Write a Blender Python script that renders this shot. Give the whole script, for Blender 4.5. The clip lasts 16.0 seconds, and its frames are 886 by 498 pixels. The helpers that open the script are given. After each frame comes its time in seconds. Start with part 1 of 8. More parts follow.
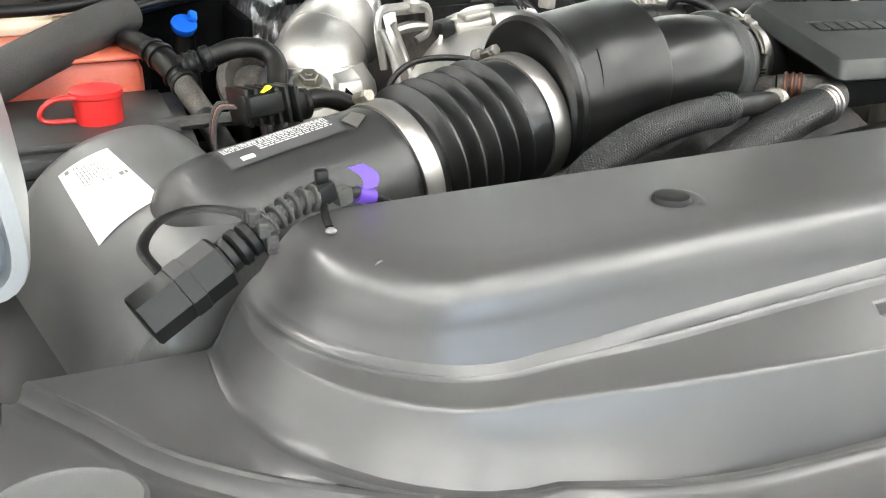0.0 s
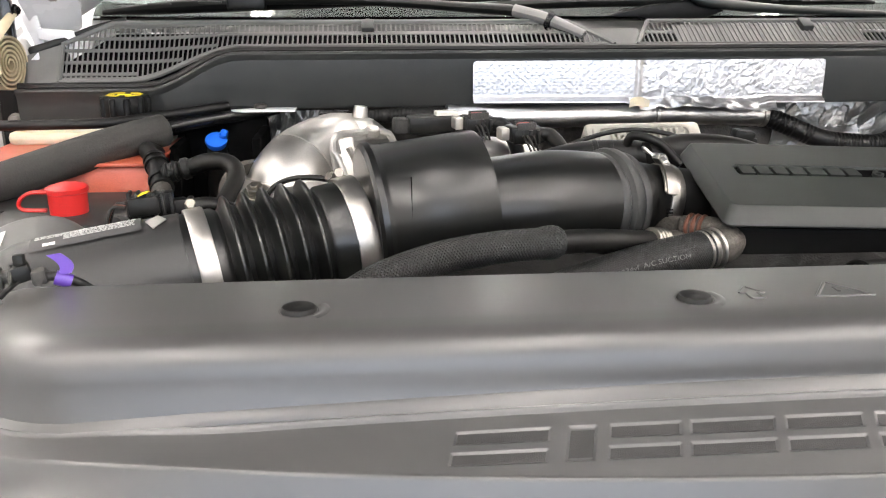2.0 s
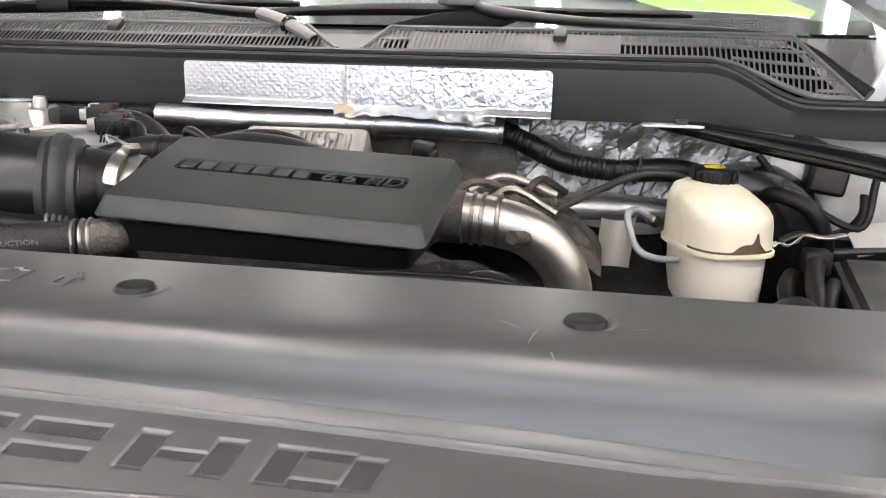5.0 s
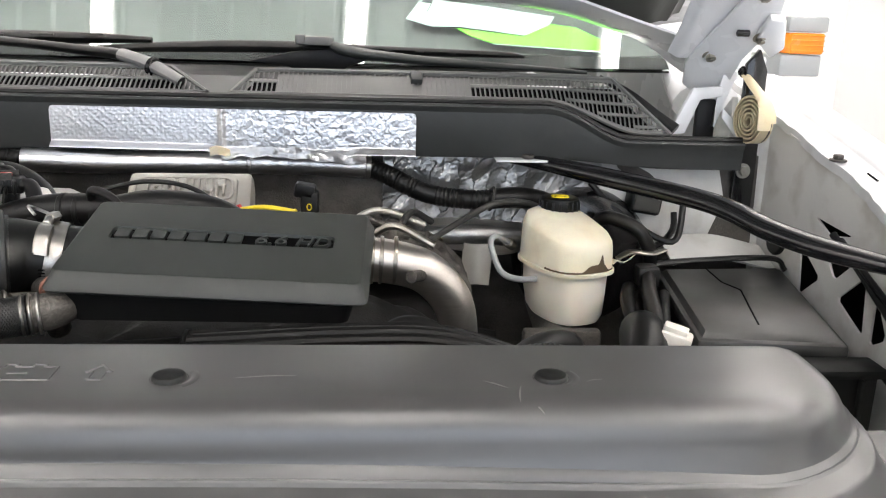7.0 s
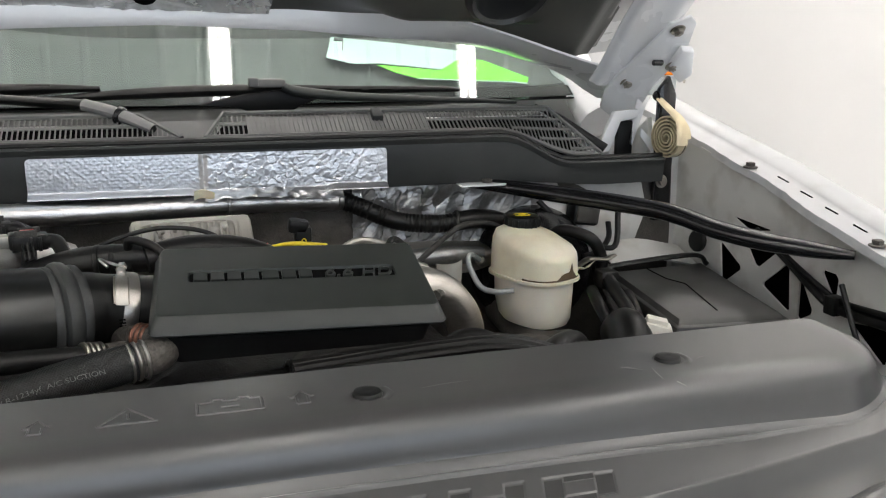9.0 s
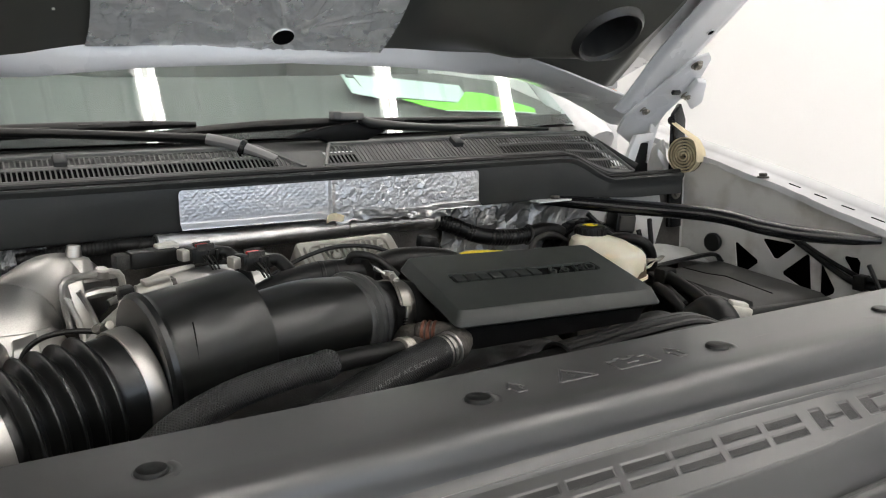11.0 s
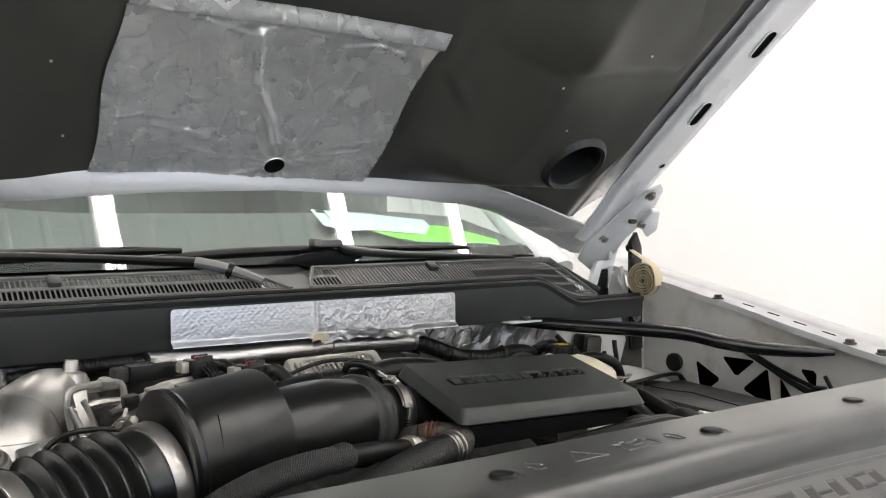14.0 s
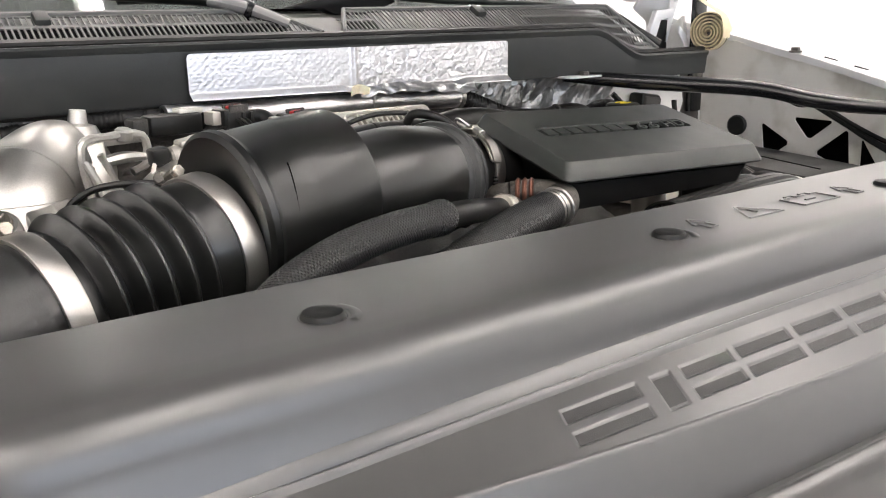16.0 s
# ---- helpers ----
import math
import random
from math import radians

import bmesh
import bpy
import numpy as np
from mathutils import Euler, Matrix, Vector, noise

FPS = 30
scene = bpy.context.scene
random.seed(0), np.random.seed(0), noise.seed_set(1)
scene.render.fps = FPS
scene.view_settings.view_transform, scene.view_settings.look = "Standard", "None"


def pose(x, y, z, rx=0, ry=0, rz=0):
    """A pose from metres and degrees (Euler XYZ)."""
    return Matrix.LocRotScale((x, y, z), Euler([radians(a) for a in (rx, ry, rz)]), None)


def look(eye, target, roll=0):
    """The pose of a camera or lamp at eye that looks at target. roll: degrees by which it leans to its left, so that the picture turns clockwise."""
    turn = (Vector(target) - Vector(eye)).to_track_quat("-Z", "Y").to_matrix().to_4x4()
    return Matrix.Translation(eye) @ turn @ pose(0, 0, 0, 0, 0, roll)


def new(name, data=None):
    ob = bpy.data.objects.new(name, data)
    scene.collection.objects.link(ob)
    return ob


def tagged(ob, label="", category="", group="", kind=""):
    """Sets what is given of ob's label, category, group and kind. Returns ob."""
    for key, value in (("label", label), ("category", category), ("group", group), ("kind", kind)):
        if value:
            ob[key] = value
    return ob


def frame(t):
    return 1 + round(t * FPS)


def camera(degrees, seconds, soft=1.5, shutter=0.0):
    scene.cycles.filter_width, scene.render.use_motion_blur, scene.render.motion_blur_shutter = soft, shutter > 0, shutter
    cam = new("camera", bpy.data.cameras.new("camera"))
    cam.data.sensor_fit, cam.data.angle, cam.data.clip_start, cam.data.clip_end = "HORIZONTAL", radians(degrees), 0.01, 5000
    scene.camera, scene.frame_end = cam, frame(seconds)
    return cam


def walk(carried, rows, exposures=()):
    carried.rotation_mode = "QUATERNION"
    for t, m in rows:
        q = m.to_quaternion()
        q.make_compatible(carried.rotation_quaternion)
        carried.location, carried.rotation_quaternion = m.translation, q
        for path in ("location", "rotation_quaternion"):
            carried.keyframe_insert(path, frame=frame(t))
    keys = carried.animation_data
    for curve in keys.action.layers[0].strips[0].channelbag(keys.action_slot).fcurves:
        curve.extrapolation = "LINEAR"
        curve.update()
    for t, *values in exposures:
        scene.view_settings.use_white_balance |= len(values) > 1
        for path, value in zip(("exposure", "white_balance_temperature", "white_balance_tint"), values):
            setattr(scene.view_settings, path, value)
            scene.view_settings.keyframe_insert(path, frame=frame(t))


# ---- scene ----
cam = camera(54.3, 16.0, soft=1.15)
PATH = [
    (0.0, -0.6739, -0.3496, 1.352, 65.36, -0.8, -24.19),
    (0.5, -0.6403, -0.4149, 1.3732, 70.58, -0.38, -20.82),
    (1.0, -0.55, -0.4414, 1.3754, 71.4, 0.12, -16.16),
    (1.5, -0.4293, -0.4576, 1.375, 72.19, 0.16, -10.39),
    (2.0, -0.3287, -0.4903, 1.3657, 73.22, 0.04, -4.76),
    (2.5, -0.2281, -0.5315, 1.3683, 73.87, -0.06, -0.67),
    (3.0, -0.1126, -0.5489, 1.3721, 74.45, -0.53, 2.92),
    (3.5, 0.0272, -0.5159, 1.3681, 74.88, -2.0, 5.63),
    (4.0, 0.1877, -0.465, 1.3403, 75.29, -1.88, 7.47),
    (4.5, 0.3021, -0.439, 1.3289, 75.6, -1.58, 8.82),
    (5.0, 0.376, -0.4167, 1.3247, 75.43, -1.14, 10.28),
    (7.5, 0.2106, -0.568, 1.4363, 74.57, -1.63, -8.12),
    (8.0, 0.1606, -0.6092, 1.4503, 74.65, -1.22, -10.97),
    (8.5, 0.1031, -0.6108, 1.4487, 75.52, -0.96, -14.27),
    (9.0, 0.0101, -0.5683, 1.4279, 76.46, -0.17, -17.15),
    (11.5, -0.5523, -0.5193, 1.4239, 79.55, 0.33, -31.95),
    (12.0, -0.5997, -0.5024, 1.4278, 80.62, 0.39, -33.12),
    (12.5, -0.614, -0.5123, 1.4456, 82.78, 0.44, -34.23),
    (13.0, -0.6276, -0.5338, 1.4645, 86.76, 0.57, -34.36),
    (13.5, -0.6136, -0.5408, 1.4318, 88.88, 0.73, -34.28),
    (14.0, -0.5588, -0.5503, 1.3806, 88.76, 0.76, -34.04),
    (14.5, -0.4833, -0.5367, 1.3579, 82.64, 0.85, -33.6),
    (15.0, -0.4661, -0.4554, 1.3426, 78.2, 0.9, -33.43),
    (15.5, -0.5281, -0.3311, 1.3534, 75.55, 0.77, -34.13),
    (16.0, -0.5498, -0.3477, 1.3211, 74.36, 0.79, -35.18),
]
EXPOSURE = [(0.0, 0.98, 6340, 8), (0.5, 0.83, 6390, 9), (1.5, 0.63, 6540, 13), (3.0, 0.53, 6640, 16), (5.0, 0.46, 6560, 17), (7.5, 0.02, 6420, 12), (9.0, -0.46, 6410, 11), (11.5, -0.48, 6460, 11), (12.5, -0.4, 6460, 11), (13.5, -0.37, 6460, 12), (14.0, -0.42, 6460, 12), (14.5, -0.62, 6460, 12), (15.0, -0.27, 6490, 12), (15.5, 0.22, 6540, 13), (16.0, 0.33, 6590, 15)]
walk(cam, [(t, pose(x, y, z, rx, ry, rz)) for t, x, y, z, rx, ry, rz in PATH], EXPOSURE)

# ---- light ----
TUBE_POWER = 27.5
DAYLIGHT = 112
world = bpy.data.worlds.new("world")
world.use_nodes = True
scene.world = world
world.node_tree.nodes["Background"].inputs[0].default_value = (0.9, 0.95, 1.0, 1)
world.node_tree.nodes["Background"].inputs[1].default_value = 0.15


# ---- materials ----
def material(name, base, rough=0.5, metal=0.0, var=0.15, scale=25.0, fine=900.0, bump=0.15, depth=0.0004,
             rough_var=0.08, stain=None, stain_amount=0.0, stain_scale=18.0, transmission=0.0, ior=1.5,
             emission=0.0, coat=0.0, spec=0.5, subsurface=0.0, stretch=None, random_tone=0.0):
    """A procedural surface: colour drift at a coarse and a fine scale, stains, roughness drift and fine relief."""
    mat = bpy.data.materials.new(name)
    mat.use_nodes = True
    nt = mat.node_tree
    b = nt.nodes["Principled BSDF"]
    L = nt.links.new
    tc = nt.nodes.new("ShaderNodeTexCoord")
    vec = tc.outputs["Object"]
    if stretch:
        mp = nt.nodes.new("ShaderNodeMapping")
        mp.inputs["Scale"].default_value = stretch
        L(vec, mp.inputs["Vector"])
        vec = mp.outputs["Vector"]

    def tex(s, d=3.0):
        n = nt.nodes.new("ShaderNodeTexNoise")
        n.inputs["Scale"].default_value, n.inputs["Detail"].default_value = s, d
        L(vec, n.inputs["Vector"])
        return n.outputs["Fac"]

    def mix(fac, a, c):
        m = nt.nodes.new("ShaderNodeMix")
        m.data_type = "RGBA"
        for sock, v in ((m.inputs["Factor"], fac), (m.inputs[6], a), (m.inputs[7], c)):
            if hasattr(v, "is_linked"):
                L(v, sock)
            else:
                sock.default_value = v
        return m.outputs[2]

    def ramp(fac, lo, hi):
        r = nt.nodes.new("ShaderNodeMapRange")
        r.inputs["From Min"].default_value, r.inputs["From Max"].default_value = lo, hi
        L(fac, r.inputs["Value"])
        return r.outputs["Result"]

    lo = (*[c * (1 - var) for c in base], 1)
    hi = (*[min(1, c * (1 + var)) for c in base], 1)
    coarse = tex(scale, 4)
    fine_n = tex(fine, 2)
    col = mix(ramp(coarse, 0.3, 0.7), lo, hi)
    col = mix(ramp(fine_n, 0.35, 0.8), col, (*[min(1, c * (1 + var * 1.2)) for c in base], 1))
    if stain:
        sc = nt.nodes.new("ShaderNodeMath")
        sc.operation = "MULTIPLY"
        L(ramp(tex(stain_scale, 6), 0.5, 0.72), sc.inputs[0])
        sc.inputs[1].default_value = stain_amount
        col = mix(sc.outputs[0], col, (*stain, 1))
    if random_tone:
        oi = nt.nodes.new("ShaderNodeObjectInfo")
        hsv = nt.nodes.new("ShaderNodeHueSaturation")
        mr = nt.nodes.new("ShaderNodeMapRange")
        mr.inputs["To Min"].default_value, mr.inputs["To Max"].default_value = 1 - random_tone, 1 + random_tone
        L(oi.outputs["Random"], mr.inputs["Value"])
        L(mr.outputs["Result"], hsv.inputs["Value"])
        L(col, hsv.inputs["Color"])
        col = hsv.outputs["Color"]
    L(col, b.inputs["Base Color"])
    rr = nt.nodes.new("ShaderNodeMapRange")
    rr.inputs["To Min"].default_value, rr.inputs["To Max"].default_value = max(0, rough - rough_var), min(1, rough + rough_var)
    L(coarse, rr.inputs["Value"])
    L(rr.outputs["Result"], b.inputs["Roughness"])
    b.inputs["Metallic"].default_value = metal
    b.inputs["IOR"].default_value = ior
    b.inputs["Specular IOR Level"].default_value = spec
    b.inputs["Transmission Weight"].default_value = transmission
    b.inputs["Coat Weight"].default_value = coat
    b.inputs["Subsurface Weight"].default_value = subsurface
    b.inputs["Subsurface Radius"].default_value = (0.02, 0.015, 0.01)
    if emission:
        b.inputs["Emission Color"].default_value = (*base, 1)
        b.inputs["Emission Strength"].default_value = emission
    if bump:
        bn = nt.nodes.new("ShaderNodeBump")
        bn.inputs["Strength"].default_value, bn.inputs["Distance"].default_value = bump, depth
        L(fine_n, bn.inputs["Height"])
        L(bn.outputs["Normal"], b.inputs["Normal"])
    return mat


def add_relief(mat, kind, scale, strength, depth):
    """A second, larger relief laid over a material: 'braid' and 'crinkle' follow the surface's own uv or object space."""
    nt = mat.node_tree
    b = nt.nodes["Principled BSDF"]
    L = nt.links.new
    tc = nt.nodes.new("ShaderNodeTexCoord")
    bn = nt.nodes.new("ShaderNodeBump")
    bn.inputs["Strength"].default_value, bn.inputs["Distance"].default_value = strength, depth
    if kind == "braid":
        outs = []
        for ang in (0.95, -1.05):
            mp = nt.nodes.new("ShaderNodeMapping")
            mp.inputs["Rotation"].default_value = (0, 0, ang)
            L(tc.outputs["UV"], mp.inputs["Vector"])
            w = nt.nodes.new("ShaderNodeTexWave")
            w.inputs["Scale"].default_value, w.inputs["Distortion"].default_value = scale, 1.6
            L(mp.outputs["Vector"], w.inputs["Vector"])
            outs.append(w.outputs["Fac"])
        m = nt.nodes.new("ShaderNodeMath")
        m.operation = "MAXIMUM"
        L(outs[0], m.inputs[0])
        L(outs[1], m.inputs[1])
        h = m.outputs[0]
        mx = nt.nodes.new("ShaderNodeMix")
        mx.data_type = "RGBA"
        old = b.inputs["Base Color"].links[0].from_socket
        L(h, mx.inputs["Factor"])
        mx.inputs[6].default_value = (0.004, 0.004, 0.004, 1)
        L(old, mx.inputs[7])
        L(mx.outputs[2], b.inputs["Base Color"])
    else:
        v = nt.nodes.new("ShaderNodeTexVoronoi")
        v.inputs["Scale"].default_value = scale
        nz = nt.nodes.new("ShaderNodeTexNoise")
        nz.inputs["Scale"].default_value, nz.inputs["Detail"].default_value = scale * 0.35, 5
        mv = nt.nodes.new("ShaderNodeMix")
        mv.data_type = "VECTOR"
        mv.inputs["Factor"].default_value = 0.12
        L(tc.outputs["Object"], nz.inputs["Vector"])
        L(tc.outputs["Object"], mv.inputs[4])
        L(nz.outputs["Color"], mv.inputs[5])
        L(mv.outputs[1], v.inputs["Vector"])
        h = v.outputs["Distance"]
    L(h, bn.inputs["Height"])
    if b.inputs["Normal"].links:
        L(b.inputs["Normal"].links[0].from_socket, bn.inputs["Normal"])
    L(bn.outputs["Normal"], b.inputs["Normal"])
    return mat


M = {
    "shield": material("grained grey plastic", (0.052, 0.0514, 0.0507), 0.29, var=0.012, scale=9, fine=400, bump=0.0, rough_var=0.012, spec=0.72, stain=(0.067, 0.066, 0.065), stain_amount=0.12, stain_scale=22),
    "letter": material("darker grained plastic", (0.024, 0.0235, 0.023), 0.48, var=0.1, fine=1800, bump=0.4, depth=0.0006, spec=0.35),
    "black": material("black plastic", (0.0042, 0.0045, 0.0040), 0.42, var=0.2, stain=(0.04, 0.038, 0.034), stain_amount=0.25, spec=0.3),
    "satin": material("satin black plastic", (0.0060, 0.0063, 0.0058), 0.29, var=0.03, scale=14, fine=300, bump=0.0, rough_var=0.012, spec=0.58),
    "cover": material("greenish black plastic", (0.023, 0.0258, 0.0235), 0.40, var=0.12, stain=(0.045, 0.046, 0.042), stain_amount=0.3, spec=0.4),
    "box": material("airbox plastic", (0.080, 0.081, 0.079), 0.36, var=0.1, stain=(0.10, 0.095, 0.085), stain_amount=0.35),
    "inlet": material("inlet tube plastic", (0.022, 0.0225, 0.022), 0.36, var=0.1, stain=(0.05, 0.048, 0.043), stain_amount=0.3, spec=0.45),
    "rubber": material("black rubber", (0.004, 0.004, 0.0036), 0.42, var=0.3, stain=(0.025, 0.023, 0.02), stain_amount=0.3, spec=0.32),
    "gloss": material("gloss black enamel", (0.008, 0.008, 0.0085), 0.14, var=0.2, stain=(0.05, 0.047, 0.044), stain_amount=0.12),
    "foam": material("dark foam sleeve", (0.035, 0.034, 0.031), 0.75, var=0.25, fine=500, bump=0.6, depth=0.001),
    "braid": add_relief(material("braided sleeve", (0.026, 0.0265, 0.026), 0.36, var=0.5, spec=0.4), "braid", 140.0, 0.9, 0.0012),
    "cowl": material("cowl plastic", (0.029, 0.031, 0.030), 0.48, var=0.1, scale=6, stain=(0.05, 0.048, 0.045), stain_amount=0.25, spec=0.4),
    "grille": material("cowl grille plastic", (0.11, 0.11, 0.105), 0.5, var=0.12, stain=(0.16, 0.155, 0.14), stain_amount=0.3),
    # near-black; in wells, holes and gaps the colour itself gives the shade
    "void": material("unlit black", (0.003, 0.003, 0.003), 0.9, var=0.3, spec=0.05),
    "steel": material("brushed steel", (0.50, 0.47, 0.43), 0.36, 1.0, var=0.1, scale=30, stretch=(1, 14, 14), bump=0.1, stain=(0.4, 0.36, 0.3), stain_amount=0.25),
    "clamp": material("steel band", (0.46, 0.445, 0.42), 0.38, 1.0, var=0.08, scale=40, bump=0.08),
    "wormclamp": material("dulled steel clamp", (0.34, 0.325, 0.30), 0.34, 1.0, var=0.15, scale=40, bump=0.08),
    "zinc": material("zinc plated steel", (0.30, 0.285, 0.25), 0.36, 1.0, var=0.2, scale=60, stain=(0.2, 0.16, 0.1), stain_amount=0.4),
    "cast": material("cast aluminium", (0.50, 0.49, 0.465), 0.36, 0.95, var=0.10, scale=20, fine=700, bump=0.25, depth=0.0006, stain=(0.36, 0.33, 0.28), stain_amount=0.25),
    "castdirty": material("dirty cast iron", (0.080, 0.073, 0.064), 0.6, 0.3, var=0.35, fine=400, bump=0.7, depth=0.0015, stain=(0.035, 0.031, 0.027), stain_amount=0.7),
    # much darker variant of the cast iron, for the block
    "blockdark": material("darker cast engine block", (0.012, 0.011, 0.010), 0.55, 0.1, var=0.35, fine=400, bump=0.6, depth=0.0015, stain=(0.025, 0.022, 0.018), stain_amount=0.5),
    "foil": add_relief(material("embossed foil", (0.66, 0.66, 0.67), 0.34, 1.0, var=0.03, fine=420, bump=0.2, depth=0.0008, rough_var=0.05), "crinkle", 60.0, 0.07, 0.003),
    "foildull": add_relief(material("dull foil mat", (0.34, 0.34, 0.335), 0.38, 0.9, var=0.15, fine=300, bump=0.3, depth=0.001, stain=(0.16, 0.15, 0.135), stain_amount=0.6), "crinkle", 40.0, 0.16, 0.004),
    "hoodfoil": material("aluminium heat barrier", (0.90, 0.91, 0.90), 0.27, 0.66, var=0.03, fine=260, bump=0.03, depth=0.001, rough_var=0.04),
    "white": material("white car paint", (0.74, 0.75, 0.76), 0.28, var=0.03, scale=6, bump=0.03, coat=0.6, stain=(0.45, 0.43, 0.4), stain_amount=0.12),
    "primer": material("grey white body paint", (0.64, 0.635, 0.61), 0.42, var=0.06, scale=10, stain=(0.34, 0.31, 0.26), stain_amount=0.5),
    "tray": material("hood insulation shell", (0.055, 0.055, 0.048), 0.34, var=0.2, scale=7, stain=(0.075, 0.072, 0.060), stain_amount=0.45, stain_scale=6),
    "milk": material("aged translucent plastic", (0.80, 0.745, 0.585), 0.4, var=0.08, scale=14, subsurface=0.35, stain=(0.42, 0.3, 0.14), stain_amount=0.35),
    "milkwhite": material("white tank plastic", (0.78, 0.74, 0.64), 0.4, var=0.06, subsurface=0.3),
    "coolant": material("orange coolant in plastic", (0.56, 0.125, 0.07), 0.35, var=0.12, subsurface=0.25, stain=(0.7, 0.4, 0.3), stain_amount=0.3),
    "red": material("red plastic", (0.55, 0.02, 0.018), 0.38, var=0.1),
    "blue": material("blue plastic", (0.01, 0.12, 0.62), 0.3, var=0.1),
    "yellow": material("yellow print", (0.75, 0.58, 0.02), 0.5, var=0.1),
    "copper": material("copper ferrule", (0.17, 0.07, 0.045), 0.4, 0.5, var=0.2),
    "purple": material("purple tape", (0.075, 0.03, 0.26), 0.35, var=0.15),
    "paper": material("white label", (0.82, 0.81, 0.78), 0.55, var=0.03),
    "ink": material("dark print", (0.05, 0.05, 0.05), 0.6, var=0.1),
    "whiteink": material("white print", (0.62, 0.62, 0.61), 0.6, var=0.1),
    "foilwrap": add_relief(material("foil wrapping", (0.66, 0.65, 0.64), 0.34, 1.0, var=0.08, fine=300, bump=0.2, depth=0.001), "crinkle", 60.0, 0.16, 0.003),
    "braidfine": add_relief(material("fine ribbed hose cover", (0.016, 0.0165, 0.016), 0.40, var=0.3, spec=0.38), "braid", 150.0, 0.6, 0.0008),
    "dusty": material("dusty battery plastic", (0.024, 0.024, 0.0225), 0.38, var=0.2, stain=(0.06, 0.058, 0.053), stain_amount=0.3, spec=0.5),
    "grime": material("brown grime", (0.085, 0.058, 0.032), 0.7, var=0.4, fine=500, bump=0.5),
    "joint": material("grey bloomed rubber", (0.030, 0.031, 0.030), 0.45, var=0.15, spec=0.4),
    # white paint greyed for the weaker light on the fender, plus grime stains
    "fenderpaint": material("dimmed white fender paint", (0.50, 0.505, 0.51), 0.38, var=0.06, scale=8, bump=0.05, stain=(0.33, 0.32, 0.30), stain_amount=0.3),
    # black plastic taken darker, shade of sheltered parts put into the colour
    "deep": material("shade-deepened black plastic", (0.003, 0.003, 0.003), 0.5, var=0.3, spec=0.25),
    "scuff": material("scuffed plastic", (0.19, 0.185, 0.18), 0.5, var=0.1),
    "inkgrey": material("worn white print", (0.13, 0.13, 0.127), 0.6, var=0.2),
    "amber": material("amber lens", (0.9, 0.25, 0.01), 0.25, var=0.08),
    "tan": material("coil spring yellow plating", (0.58, 0.50, 0.33), 0.45, 0.4, var=0.12),
    "lens": material("hazy lamp plastic", (0.30, 0.315, 0.315), 0.32, var=0.06, scale=12),
    "plug": material("white connector plastic", (0.62, 0.60, 0.55), 0.5, var=0.08, stain=(0.3, 0.27, 0.22), stain_amount=0.5),
    "ecm": material("alloy casing", (0.42, 0.40, 0.36), 0.42, 0.6, var=0.08, stain=(0.3, 0.27, 0.22), stain_amount=0.4),
    "wall": material("white wall paint", (0.86, 0.86, 0.85), 0.6, var=0.015, scale=2, fine=120, bump=0.08, depth=0.001),
    "ceiling": material("ribbed ceiling sheet", (0.74, 0.74, 0.73), 0.5, var=0.04, scale=3),
    "floor": material("pale sealed concrete", (0.58, 0.57, 0.56), 0.45, var=0.15, scale=3, fine=90, stain=(0.2, 0.19, 0.18), stain_amount=0.4, stain_scale=2),
    "tube": material("fluorescent tube", (1.0, 0.955, 0.905), 0.5, var=0.0, bump=0, emission=TUBE_POWER),
    "green": material("green card", (0.20, 0.80, 0.03), 0.6, var=0.05),
    "sheet": material("printed sheet", (0.60, 0.72, 0.68), 0.6, var=0.03),
    "cabin": material("grey cabin trim", (0.10, 0.10, 0.098), 0.7, var=0.1),
    "liner": material("dim headliner", (0.30, 0.30, 0.29), 0.8, var=0.05),
}
glass = bpy.data.materials.new("tinted windshield glass")
glass.use_nodes = True
_b = glass.node_tree.nodes["Principled BSDF"]
_b.inputs["Base Color"].default_value = (0.82, 0.95, 0.91, 1)
_b.inputs["Roughness"].default_value = 0.02
_b.inputs["Transmission Weight"].default_value = 1.0
_b.inputs["IOR"].default_value = 1.52
M["glass"] = glass


# ---- builders ----
def V(*a):
    return Vector(a)


def thing(name, at, label, category, group="", kind=""):
    ob = new(name)
    ob.empty_display_size = 0.05
    ob.location = at
    return tagged(ob, label, category, group, kind)


def part(name, bm, mat, parent, label="", smooth=True):
    """Links a bmesh, given in world metres, as one mesh object under a thing or a part."""
    root = parent
    while root.parent:
        root = root.parent
    if parent.type == "EMPTY" or root.type == "EMPTY":
        bmesh.ops.translate(bm, verts=bm.verts, vec=-Vector(root.location))
    else:
        bmesh.ops.translate(bm, verts=bm.verts, vec=-Vector(root.location))
    me = bpy.data.meshes.new(name)
    bmesh.ops.recalc_face_normals(bm, faces=bm.faces)
    bm.to_mesh(me)
    bm.free()
    ob = new(name, me)
    me.materials.append(M[mat] if isinstance(mat, str) else mat)
    if smooth:
        me.polygons.foreach_set("use_smooth", [True] * len(me.polygons))
        me.set_sharp_from_angle(angle=radians(38))
    ob.parent = parent
    return tagged(ob, label) if label else ob


